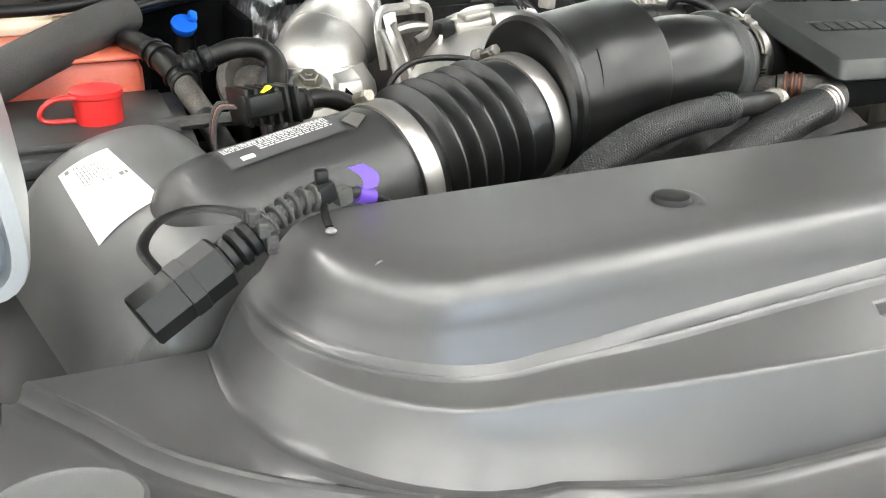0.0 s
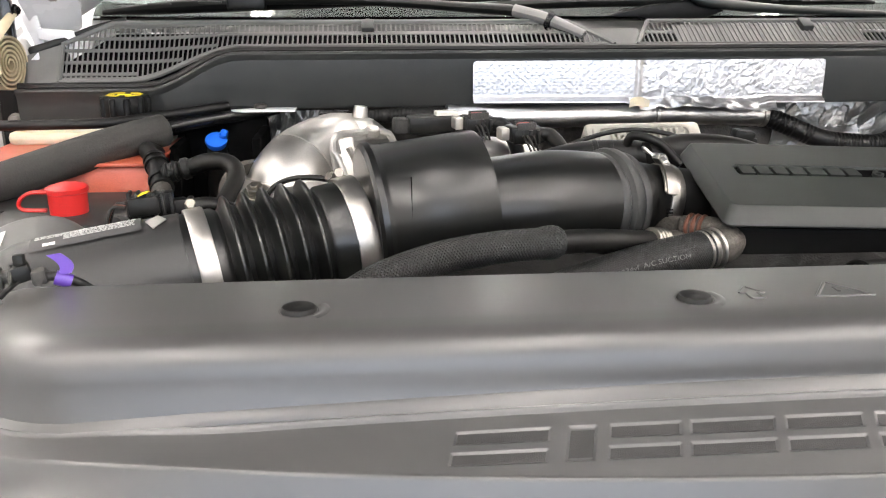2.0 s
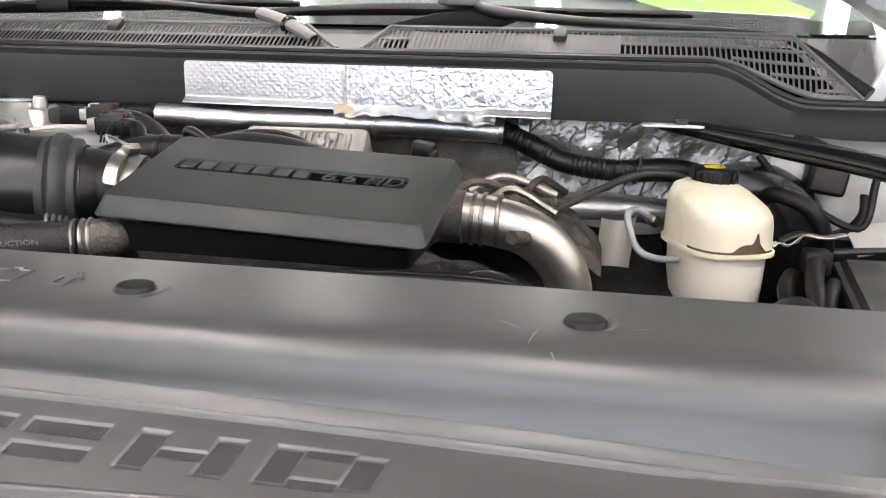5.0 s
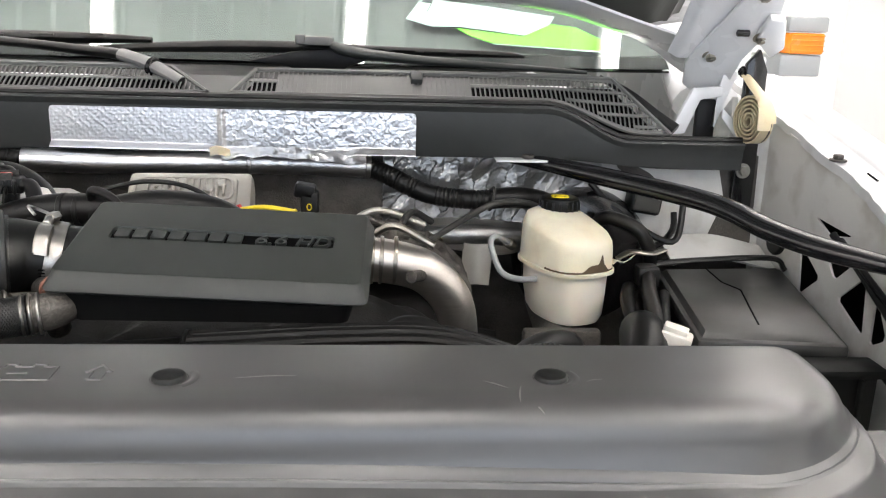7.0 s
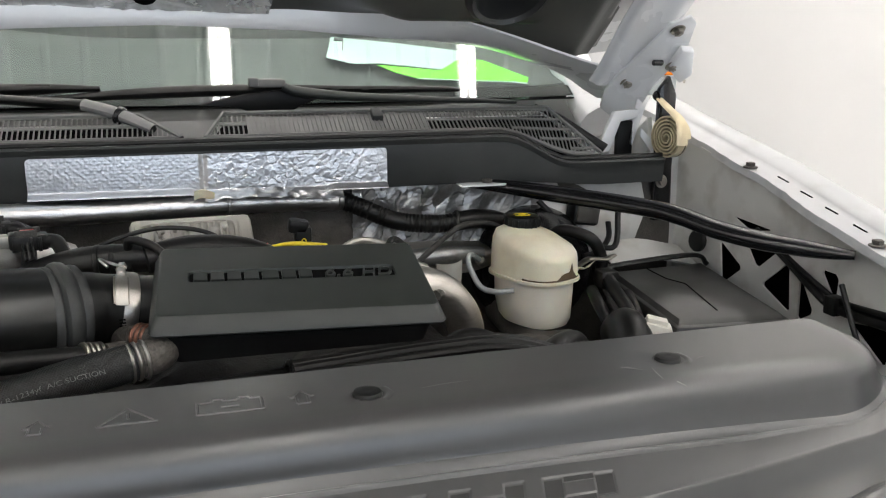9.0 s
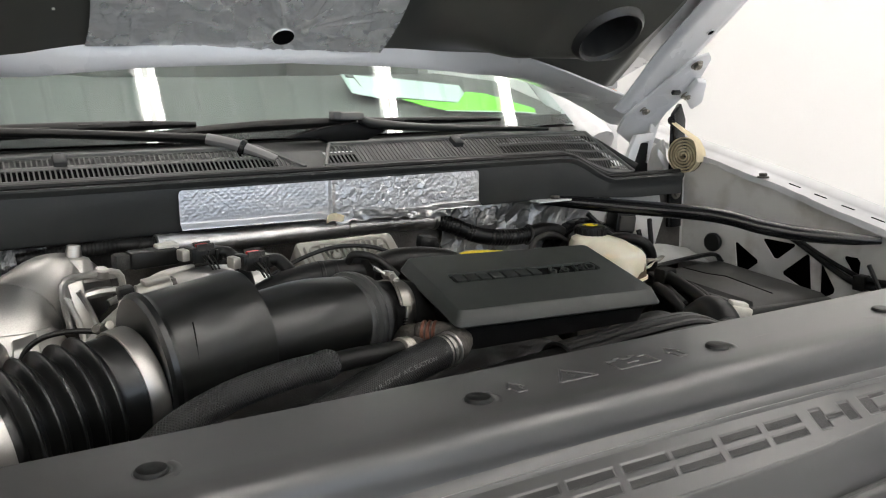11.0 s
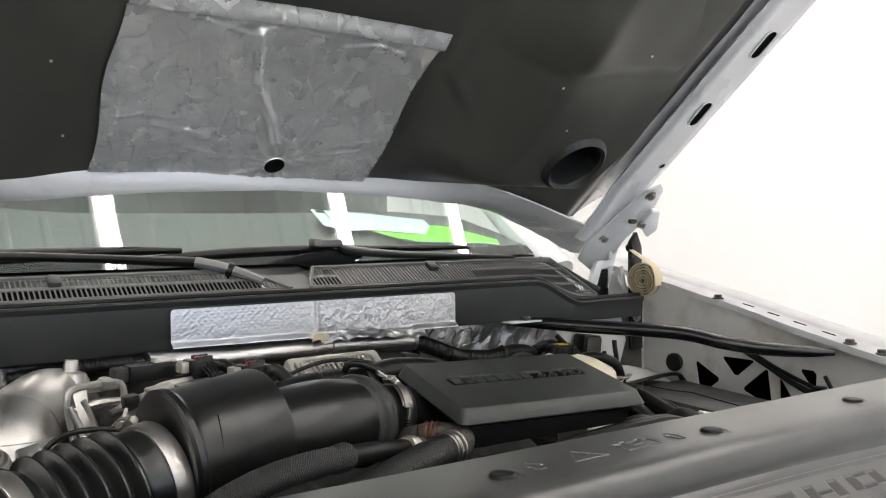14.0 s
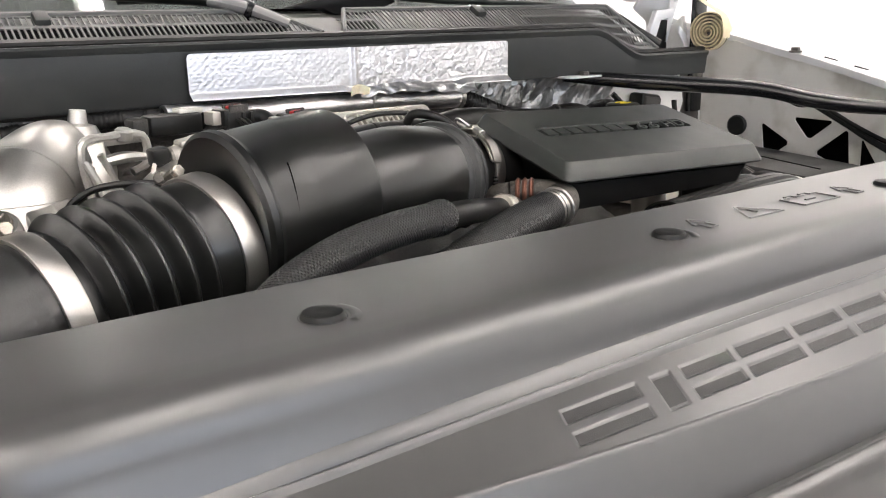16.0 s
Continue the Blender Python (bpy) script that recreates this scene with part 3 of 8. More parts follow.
def flange(sx):
    """The level wing at one end of the shield, its crease and groove, and the panel beyond."""
    loop = [Vector(p) for p in LOOPS[-1]]
    half = loop[:len(loop) // 2 + 1]
    merge = max(i for i, p in enumerate(half) if p.x < -0.556)
    crease = spline([(-0.7137, 0.0767, 1.1015), (-0.6865, 0.0355, 1.1032), (-0.6545, -0.0150, 1.1054), (-0.6133, -0.0567, 1.1072), (half[merge].x, half[merge].y - 0.003, half[merge].z - 0.0006)], 8)
    L2 = [Vector(crease[round(i * (len(crease) - 1) / merge)]) for i in range(merge + 1)]
    bm = bmesh.new()
    rows = []
    for i, p in enumerate(half):
        e = L2[i] if i <= merge else p + V(0, -0.0018, -0.0003)
        q = L2[min(i + 1, merge)] if i < merge else (half[min(i + 1, len(half) - 1)])
        pr = L2[max(i - 1, 0)] if i <= merge else half[i - 1]
        t = (q - pr)
        t.z = 0
        d = V(t.y, -t.x, 0)
        d = d.normalized() if d.length > 1e-6 else V(0, -1, 0)
        if d.y > 0:
            d = -d
        g = 1 - 0.75 * smooth01(merge - 4, merge + 8, i)
        ring = [p + V(0, 0, 0.0), p * 0.6 + e * 0.4 + V(0, 0, 0.0004), e - d * 0.0042 + V(0, 0, 0.0002), e - d * 0.0016 + V(0, 0, 0.0012 * g), e + d * 0.0006 + V(0, 0, 0.0004 * g), e + d * 0.0026 + V(0, 0, -0.0046 * g), e + d * 0.0052 + V(0, 0, -0.0074 * g), e + d * 0.0088 + V(0, 0, -0.0070 * g),
                e + d * 0.0125 + V(0, 0, -0.0042 * g), e + d * 0.017 + V(0, 0, -0.0032 * g), e + d * 0.08 + V(0, 0, -0.007), e + d * 0.16 + V(0, 0, -0.024)]
        rows.append([bm.verts.new((-sx * v.x, v.y, v.z)) for v in ring])
    for a, b in zip(rows, rows[1:]):
        for i in range(len(a) - 1):
            try:
                bm.faces.new((a[i], a[i + 1], b[i + 1], b[i]))
            except ValueError:
                pass
    e = rows[0]
    dn = [bm.verts.new(v.co + V(0, 0.002, -0.03)) for v in e]
    for i in range(len(e) - 1):
        bm.faces.new((e[i], e[i + 1], dn[i + 1], dn[i]))
    part("wing", bm, "shield", shield)
    # sunken latch opening
    c = V(sx * 0.697, -0.034, 1.1035)
    bm = bmesh.new()
    ring = [[bm.verts.new(c + V(sx * (rx * math.cos(t) + 0.25 * ry * math.sin(t)), ry * math.sin(t), dz)) for t in [2 * math.pi * i / 32 for i in range(32)]]
            for rx, ry, dz in ((0.031, 0.025, 0.0035), (0.029, 0.023, 0.0046), (0.028, 0.022, 0.0042), (0.026, 0.020, 0.0034))]
    for r0, r1 in zip(ring, ring[1:]):
        for i in range(32):
            bm.faces.new((r0[i], r0[(i + 1) % 32], r1[(i + 1) % 32], r1[i]))
    bm.faces.new(ring[-1])
    part("latch_opening", bm, "box", shield, "grey oval latch recess in the wing")


flange(-1)
flange(1)

# push pins
for px in (-0.375, -0.130, 0.130, 0.376):
    bm = lathe((px, 0.003, 1.1785), (0, 0, 1), [(0, 0.0128), (0.0012, 0.0128), (0.0016, 0.0118), (0.0012, 0.0112), (0.0030, 0.0108), (0.0042, 0.0098), (0.0047, 0.0070), (0.0044, 0.0020), (0.0044, 0.0001)], 32)
    part("push_pin", bm, "rubber", shield, "black plastic push pin")
    bm = sheet_mesh(lambda u, v: V(px + (0.0135 + 0.0055 * u) * math.cos(-0.9 + 1.5 * v), 0.003 + (0.0135 + 0.0055 * u) * math.sin(-0.9 + 1.5 * v), 1.1803 + 0.0007 * math.sin(u * math.pi)), 3, 10)
    part("pin_ring", bm, "shield", shield)

# face panel with sunken bars pressed into it where the lettering is; the last two characters are letters
SPANS = [(-0.292, -0.240), (-0.229, -0.214), (-0.206, -0.166), (-0.160, -0.112), (-0.105, -0.060), (-0.052, -0.006), (-0.001, 0.045), (0.053, 0.098), (0.106, 0.148)]
STROKES = []
for x0, x1 in SPANS:
    if x1 - x0 < 0.02:
        STROKES.append((x0, x1, 0.0, 1.0))
    else:
        STROKES += [(x0, x1, 0.0, 0.38), (x0, x1, 0.64, 1.0)]
STROKES += [(0.164, 0.179, 0.0, 1.0), (0.203, 0.218, 0.0, 1.0), (0.179, 0.203, 0.40, 0.64),
            (0.232, 0.247, 0.0, 1.0), (0.271, 0.286, 0.06, 0.94), (0.247, 0.271, 0.0, 0.24), (0.247, 0.271, 0.76, 1.0)]
LEAN = 0.006


def letter_v(x, k):
    """Face coordinate of the line k (0 top, 1 foot) of the lettering."""
    y0, y1 = face_at(x, 0).y, face_at(x, 1).y
    return (-0.0672 - 0.0205 * k - y0) / (y1 - y0)


def press(x, v):
    """Depth of the pressed lettering at a place on the face."""
    k = (v - letter_v(x, 0)) / (letter_v(x, 1) - letter_v(x, 0))
    if not -0.1 < k < 1.1:
        return 0.0
    xs = x - LEAN * (1 - k)
    deep = 0.0
    for x0, x1, k0, k1 in STROKES:
        d = min(xs - x0, x1 - xs, (k - k0) * 0.0205, (k1 - k) * 0.0205)
        if d > -0.0008:
            deep = max(deep, smooth01(-0.0008, 0.0008, d))
    return deep


part("letter_panel", sheet_mesh(lambda u, v: face_at(-PANEL_X + 2 * PANEL_X * u, v, -0.0009 * press(-PANEL_X + 2 * PANEL_X * u, v)), 1000, 84), "shield", shield)
for x0, x1, k0, k1 in STROKES:
    def floor_at(u, w):
        k = k0 + (k1 - k0) * (0.10 + 0.80 * w)
        x = x0 + 0.0008 + (x1 - x0 - 0.0016) * u + LEAN * (1 - k)
        return face_at(x, letter_v(x, k), -0.00078)
    part("sunken_letter" if x0 > 0.16 else "sunken_bar", sheet_mesh(floor_at, 6, 4), "letter", shield)

# raised pictogram outlines on the top: arrow, triangle, battery, arrow
def strip(poly, w=0.0012, closed=True):
    bm = bmesh.new()
    pts = poly + [poly[0]] if closed else poly
    for (x0, y0), (x1, y1) in zip(pts, pts[1:]):
        sweep([(x0, y0, 1.1801, w), (x1, y1, 1.1801, w)], n=6, straight=True, flat=0.75, bm=bm)
    return bm


for poly in ([(-0.098, 0.010), (-0.090, 0.022), (-0.082, 0.010), (-0.086, 0.010), (-0.086, 0.0), (-0.094, 0.0), (-0.094, 0.010)],
             [(-0.052, 0.0), (-0.034, 0.026), (-0.014, 0.0)],
             [(0.012, 0.0), (0.012, 0.020), (0.022, 0.020), (0.022, 0.024), (0.030, 0.024), (0.030, 0.020), (0.040, 0.020), (0.040, 0.024), (0.048, 0.024), (0.048, 0.020), (0.056, 0.020), (0.056, 0.0)],
             [(0.076, 0.012), (0.084, 0.024), (0.092, 0.012), (0.088, 0.012), (0.088, 0.0), (0.080, 0.0), (0.080, 0.012)]):
    part("pictogram", strip(poly), "shield", shield)
part("pictogram", strip([(-0.033, 0.008), (-0.033, 0.016)], 0.0012, False), "shield", shield)
part("pictogram", strip([(0.028, 0.010), (0.040, 0.010)], 0.0011, False), "shield", shield)
# pale scuffs left by tools near the end pin
rs = random.Random(4)
for cx, cy, ln, an in ((0.352, -0.022, 0.024, 1.4), (0.362, -0.036, 0.018, 1.7), (0.338, -0.008, 0.018, 2.5), (0.404, -0.002, 0.012, 0.3), (0.19, 0.004, 0.04, 0.1), (-0.44, -0.03, 0.01, 0.5), (-0.552, -0.012, 0.006, 0.6)):
    d = V(math.cos(an), math.sin(an), 0)
    z = 1.18 if cy > -0.03 else 1.1772
    c = V(cx, cy, z + 0.0004)
    bm = sweep([(*(c - d * ln / 2 + V(0, 0, 0)), 0.0002), (*(c + V(rs.uniform(-1, 1) * 0.001, 0.001, 0)), 0.0007), (*(c + d * ln / 2), 0.0002)], n=5, per=4, flat=0.3)
    part("scuff", bm, "scuff", shield)


# ---- cowl ----
def cowl_top(x):
    return 1.236 + 0.047 * (1 - smooth01(0.505, 0.63, abs(x)))


cowl = thing("cowl", (0, 0.76, 1.2), "dark grey plastic windshield cowl with slotted air intake grilles", "cowl")
NX = 90


def cowl_x(u):
    return -0.80 + 1.60 * u


bm = sheet_mesh(lambda u, v: [V(cowl_x(u), 0.719, 1.208 - 0.012 * smooth01(0.5, 0.7, abs(cowl_x(u)))), V(cowl_x(u), 0.7165, 1.212), V(cowl_x(u), 0.716, cowl_top(cowl_x(u)) - 0.010), V(cowl_x(u), 0.7135, cowl_top(cowl_x(u)) - 0.007),
                              V(cowl_x(u), 0.7115, cowl_top(cowl_x(u)) - 0.002), V(cowl_x(u), 0.713, cowl_top(cowl_x(u)) + 0.001), V(cowl_x(u), 0.720, cowl_top(cowl_x(u)) + 0.0015),
                              V(cowl_x(u), 0.737, cowl_top(cowl_x(u)) + 0.0005), V(cowl_x(u), 0.742, cowl_top(cowl_x(u)) + 0.004)][round(v * 8)], NX, 8)
part("front_panel", bm, "cowl", cowl)
part("edge_seal", sweep([(cowl_x(k / 60), 0.7265, cowl_top(cowl_x(k / 60)) + 0.003, 0.0055) for k in range(61)], n=8, straight=True), "rubber", cowl, "black rubber edge seal")


def vent_bottom(x):
    return 1.287 - 0.047 * smooth01(0.505, 0.66, abs(x))


def vent_point(x, v):
    """v 0 at the front edge of the grille, 1 at its rear edge."""
    zb = vent_bottom(x)
    zt = 1.318
    yb, yt = 0.745, 0.800
    return V(x, yb + (yt - yb) * v, zb + (zt - zb) * v)


def vent_panel(x0, x1, cells, slope0, slope1, closed=(), cut0=0.0):
    """One intake grille: frame, dark well and a lattice of slots. slope: how far the rear corner is drawn in at each end; cut0: where that begins at the first end."""
    ob = part("grille_frame", bmesh.new(), "grille", cowl)
    bm = bmesh.new()
    own = []
    n = cells
    for i in range(n + 1):
        u = i / n
        xb, xt = x0 + (x1 - x0) * u, (x0 + slope0) + (x1 - slope1 - x0 - slope0) * u
        own.append((xb, xt))

    def q(u, v, lift=0.0):
        xb, xt = x0 + (x1 - x0) * u, (x0 + slope0) + (x1 - slope1 - x0 - slope0) * u
        xx = xb + (xt - xb) * (v if not cut0 or u > 0.5 else max(0, (v - cut0) / (1 - cut0)))
        p = vent_point(xx, v)
        p.z += lift
        return p
    def at(x, v, lift=0.0):
        p = vent_point(x, v)
        p.z += lift
        return p

    def v_top(x):
        return min(0.95, (x1 - x) / slope1, cut0 + (1 - cut0) * (x - x0) / slope0)
    pitch = (x1 - x0) / n
    for i in range(1, n):
        x = x0 + pitch * i
        w = pitch * 0.15
        top = v_top(x)
        if top < 0.12:
            continue
        bmv = [bm.verts.new(p) for p in (at(x - w, 0.05, 0.002), at(x + w, 0.05, 0.002), at(x + w, top, 0.002), at(x - w, top, 0.002))]
        bm.faces.new(bmv)
        lo = [bm.verts.new(v.co + V(0, 0.0008, -0.0015)) for v in bmv]
        for k in range(4):
            bm.faces.new((bmv[k], bmv[(k + 1) % 4], lo[(k + 1) % 4], lo[k]))
    for i in range(n):
        xa, xb = x0 + pitch * i, x0 + pitch * (i + 1)
        xm = (xa + xb) / 2
        top = v_top(xm)
        if top < 0.15:
            continue
        if any(s0 < xm < s1 for s0, s1 in closed):
            f = [bm.verts.new(at(xx, vv, 0.0002)) for xx, vv in ((xa, 0.05), (xb, 0.05), (xb, 0.86), (xa, 0.86))]
            bm.faces.new(f)
            continue
        height = at(xm, 1).z - at(xm, 0).z + 0.014
        step = 0.0180 / height
        for v in [0.93 - k * step for k in range(9) if 0.93 - k * step > 0.06 + 0.4 * step] + [0.07, top]:
            if v > top:
                continue
            hv = step * 0.11
            t = [bm.verts.new(at(xx, vv, 0.002)) for xx, vv in ((xa, v - hv), (xb, v - hv), (xb, v + hv), (xa, v + hv))]
            bm.faces.new(t)
            lo = [bm.verts.new(p.co + V(0, 0.0008, -0.0015)) for p in t]
            bm.faces.new((t[0], t[1], lo[1], lo[0]))
            bm.faces.new((t[3], t[2], lo[2], lo[3]))
    part("lattice", bm, "grille", cowl, smooth=False)
    # rim
    rim = [q(i / 40, 0.02, 0.002) for i in range(41)] + [q(1 - i / 40, 0.99, 0.002) for i in range(41)] + ([q(0, cut0, 0.002)] if cut0 else [])
    bmr = bmesh.new()
    sweep([(*p, 0.0035) for p in rim + [rim[0]]], n=6, straight=True, bm=bmr, caps=False)
    me = ob.data
    bmesh.ops.translate(bmr, verts=bmr.verts, vec=-Vector(cowl.location))
    bmr.to_mesh(me)
    bmr.free()
    # well below, a near-black sheet whose colour holds the intake's shade
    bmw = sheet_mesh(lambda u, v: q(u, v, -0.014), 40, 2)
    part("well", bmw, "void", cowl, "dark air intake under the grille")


vent_panel(-0.752, 0.020, 112, 0.068, 0.060, cut0=0.64)
part("end_plate", sheet_mesh(lambda u, v: (lambda p: V(p.x, p.y + 0.002, p.z - 0.001))(vent_point(-0.800 + 0.047 * u, 0.0 + (0.50 + 0.18 * u) * v)), 8, 8, 0.002), "grille", cowl)
vent_panel(0.052, 0.700, 92, 0.03, 0.085, closed=((0.115, 0.40),))
# upper deck behind the grilles, under the wiper arms; its colour includes their shade
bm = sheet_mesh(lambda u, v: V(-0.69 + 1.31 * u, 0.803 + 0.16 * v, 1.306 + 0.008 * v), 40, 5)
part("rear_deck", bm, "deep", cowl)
bm = sheet_mesh(lambda u, v: V(-0.02 + 0.09 * u, 0.745 + 0.065 * v, 1.2865 + 0.022 * v), 4, 4)
part("centre_saddle", bm, "cowl", cowl)
part("end_seal", sweep([(0.600, 0.812, 1.321, 0.004), (0.640, 0.795, 1.300, 0.007), (0.680, 0.770, 1.270, 0.008), (0.706, 0.752, 1.250, 0.010)], n=10), "rubber", cowl)
part("end_seal", sweep([(-0.672, 0.812, 1.324, 0.004), (-0.715, 0.806, 1.312, 0.005), (-0.752, 0.795, 1.297, 0.006), (-0.800, 0.785, 1.280, 0.008)], n=10), "rubber", cowl)
part("rear_edge", sweep([(-0.684, 0.8015, 1.3205, 0.0022), (-0.3, 0.8015, 1.3205, 0.0022), (-0.045, 0.8015, 1.3205, 0.0022)], n=6), "grille", cowl)
part("rear_edge", sweep([(0.085, 0.8015, 1.3205, 0.0022), (0.35, 0.8015, 1.3205, 0.0022), (0.612, 0.8015, 1.3205, 0.0022)], n=6), "grille", cowl)
for cx in (-0.33, 0.318):
    bm = box(cx - 0.009, cx + 0.009, 0.775, 0.800, 1.304, 1.320, 0.003, turn=rot(28, 0, 0))
    disc((cx, 0.798, 1.318), (0, -0.5, 0.85), 0.007, 0.005, 18, 0.002, bm=bm)
    part("retainer", bm, "cowl", cowl)
# firewall below the cowl
fw = thing("firewall", (0, 0.78, 1.0), "grimy dark sheet metal firewall", "firewall", kind="structure")
part("panel", sheet_mesh(lambda u, v: V(-0.85 + 1.7 * u, 0.775 + 0.01 * math.sin(u * 21) * math.sin(v * 6), 0.55 + 0.66 * v), 60, 20, 0.004), "castdirty", fw)

# windshield and cabin
ws = thing("windshield", (0, 0.95, 1.33), "green tinted laminated windshield glass", "windshield")
SLOPE = 0.72


def glass_point(u, v, off=0.0):
    x = (-0.80 + 1.60 * u) * (1 - 0.10 * v)
    y = 0.955 + 0.95 * v + 0.10 * (x / 0.8) ** 2 * (1 - 0.3 * v)
    return V(x, y, 1.322 + 0.95 * SLOPE * v + off)


pane = part("pane", sheet_mesh(lambda u, v: glass_point(u, v), 30, 20, 0.005), "glass", ws)
pane.visible_shadow = False
part("ceramic_band", sheet_mesh(lambda u, v: glass_point(u, 0.0 + 0.035 * v, -0.007), 30, 1), "void", ws, "black ceramic border")
cab = thing("cab", (0, 1.6, 1.2), "white pickup cab with dark grey dashboard", "truck cab")
for sx in (-1, 1):
    part("pillar", sweep([(sx * 0.835, 1.02, 1.27, 0.045), (sx * 0.80, 1.45, 1.62, 0.045), (sx * 0.73, 1.95, 2.01, 0.05)], n=12), "white", cab)
    part("door_skin", box(sx * 0.90 - 0.03, sx * 0.90 + 0.03, 1.05, 2.3, 0.55, 1.33, 0.02), "white", cab)
part("roof", box(-0.74, 0.74, 1.92, 3.2, 1.99, 2.06, 0.03), "white", cab)
part("back_wall", box(-0.88, 0.88, 3.1, 3.2, 0.6, 2.0, 0.01), "liner", cab)
for sx in (-1, 1):
    part("side_trim", box(sx * 0.86 - 0.02, sx * 0.86 + 0.02, 1.90, 3.1, 1.2, 1.97, 0.01), "liner", cab)
part("headliner", box(-0.72, 0.72, 1.93, 3.1, 1.96, 1.985, 0.005), "liner", cab)
def dash(u, v):
    x = -0.80 + 1.6 * u
    y = 1.0 + 0.10 * (x / 0.8) ** 2 + 0.62 * v
    return V(x, y, 1.320 + 0.235 * min(y - 1.0, 0.40 + 0.3 * (y - 1.40)) + 0.02 * math.exp(-((u - 0.25) / 0.1) ** 2) * v)


part("dashboard", sheet_mesh(dash, 30, 14, 0.02), "cabin", cab)
part("cabin_floor", box(-0.86, 0.86, 1.0, 3.1, 0.55, 0.6, 0), "cabin", cab)
# papers lying on the dashboard
paper = thing("paper_sheet", (0.45, 1.25, 1.36), "pale printed sheet lying behind the windshield", "paper")
page = part("page", prism([V(0.314, 1.226, 1.392), V(0.361, 1.182, 1.380), V(0.412, 1.188, 1.381), V(0.567, 1.142, 1.366), V(0.615, 1.274, 1.404), V(0.486, 1.327, 1.420), V(0.350, 1.372, 1.433)], V(0, 0, 0.001)), "sheet", paper, smooth=False)
for k, (px, py) in enumerate(((0.362, 1.30), (0.380, 1.295), (0.455, 1.265), (0.520, 1.245))):
    part("print_line", box(px - 0.0012, px + 0.0012, py - 0.045, py + 0.04, 1.4128 - 0.026 * k / 3, 1.4136 - 0.026 * k / 3, 0, turn=rot(16, 0, -12)), "inkgrey", page, smooth=False)
part("print_block", box(0.352, 0.372, 1.335, 1.355, 1.4275, 1.4290, 0, turn=rot(16, 4, -12)), "ink", page, smooth=False)
card = thing("green_card", (0.6, 1.12, 1.34), "bright green card lying behind the windshield", "card")
part("sheet", prism([V(0.407, 1.170, 1.379), V(0.432, 1.124, 1.366), V(0.468, 1.088, 1.356), V(0.691, 1.066, 1.347), V(0.704, 1.092, 1.354), V(0.645, 1.205, 1.386), V(0.599, 1.219, 1.391), V(0.531, 1.140, 1.368)], V(0, 0, -0.001)), "green", card, smooth=False)
part("pale_edge", prism([V(0.468, 1.082, 1.3535), V(0.691, 1.060, 1.3445), V(0.691, 1.068, 1.3462), V(0.468, 1.092, 1.3555)], V(0, 0, 0.0006)), "sheet", card, smooth=False)


def wiper(hub, arm, blade, nm_label):
    ob = thing("wiper", hub, nm_label, "wiper", "windshield wipers")
    h = Vector(hub)
    bm = box(h.x - 0.030, h.x + 0.030, h.y - 0.022, h.y + 0.022, h.z - 0.012, h.z + 0.010, 0.006)
    box(h.x - 0.026, h.x + 0.020, h.y - 0.014, h.y + 0.014, h.z + 0.008, h.z + 0.018, 0.003, bm=bm)
    part("hub", bm, "black", ob)
    part("arm", sweep(arm, n=12, flat=0.7), "black", ob)
    part("arm_end", sweep([(a, b, c + 0.001, d * 1.08) for a, b, c, d in arm[-3:]], n=12, flat=0.7), "scuff", ob, "worn grey lower arm")
    p = Vector(arm[-2][:3])
    q = Vector(arm[-1][:3])
    part("joint", disc(p, (q - p), arm[-2][3] * 1.15, 0.010, 14, 0.002), "gloss", ob)
    part("blade", sweep(blade, n=10, flat=0.9), "rubber", ob)
    b0, b1 = Vector(blade[0][:3]), Vector(blade[-1][:3])
    for k in range(7):
        c = b0 + (b1 - b0) * (0.14 + 0.72 * k / 6) + V(0, -0.011, 0.010)
        part("vent_slot", box(c.x - 0.018, c.x + 0.018, c.y - 0.002, c.y + 0.002, c.z - 0.0015, c.z + 0.0015, 0.0008), "foam", ob)


wiper((-0.517, 0.936, 1.345), [(-0.52, 0.935, 1.350, 0.012), (-0.40, 0.905, 1.350, 0.011), (-0.28, 0.870, 1.345, 0.010), (-0.17, 0.835, 1.338, 0.011), (-0.115, 0.815, 1.334, 0.012), (-0.07, 0.795, 1.322, 0.012), (-0.02, 0.770, 1.300, 0.010)],
      [(-0.74, 0.940, 1.330, 0.005), (-0.60, 0.945, 1.340, 0.013), (-0.40, 0.945, 1.348, 0.014), (-0.20, 0.940, 1.352, 0.010), (-0.10, 0.935, 1.352, 0.005)], "black plastic windshield wiper parked along the cowl")
wp = thing("wiper", (0.162, 0.905, 1.35), "black windshield wiper with grey hub plate parked along the cowl", "wiper", "windshield wipers")
bm = box(0.134, 0.190, 0.892, 0.925, 1.3525, 1.3665, 0.004)
box(0.130, 0.146, 0.890, 0.915, 1.354, 1.369, 0.003, bm=bm)
part("hub_plate", bm, "grille", wp, "dusty grey hub plate")
bm = prism([V(0.050, 0.912, 1.3235), V(0.120, 0.912, 1.3405), V(0.200, 0.912, 1.3500), V(0.245, 0.912, 1.3315), V(0.215, 0.912, 1.3200), V(0.195, 0.912, 1.3080), V(0.140, 0.912, 1.3080), V(0.110, 0.912, 1.3200)], V(0, 0.030, 0), 0.003)
part("pivot_body", bm, "deep", wp, "black pivot body under the hub")
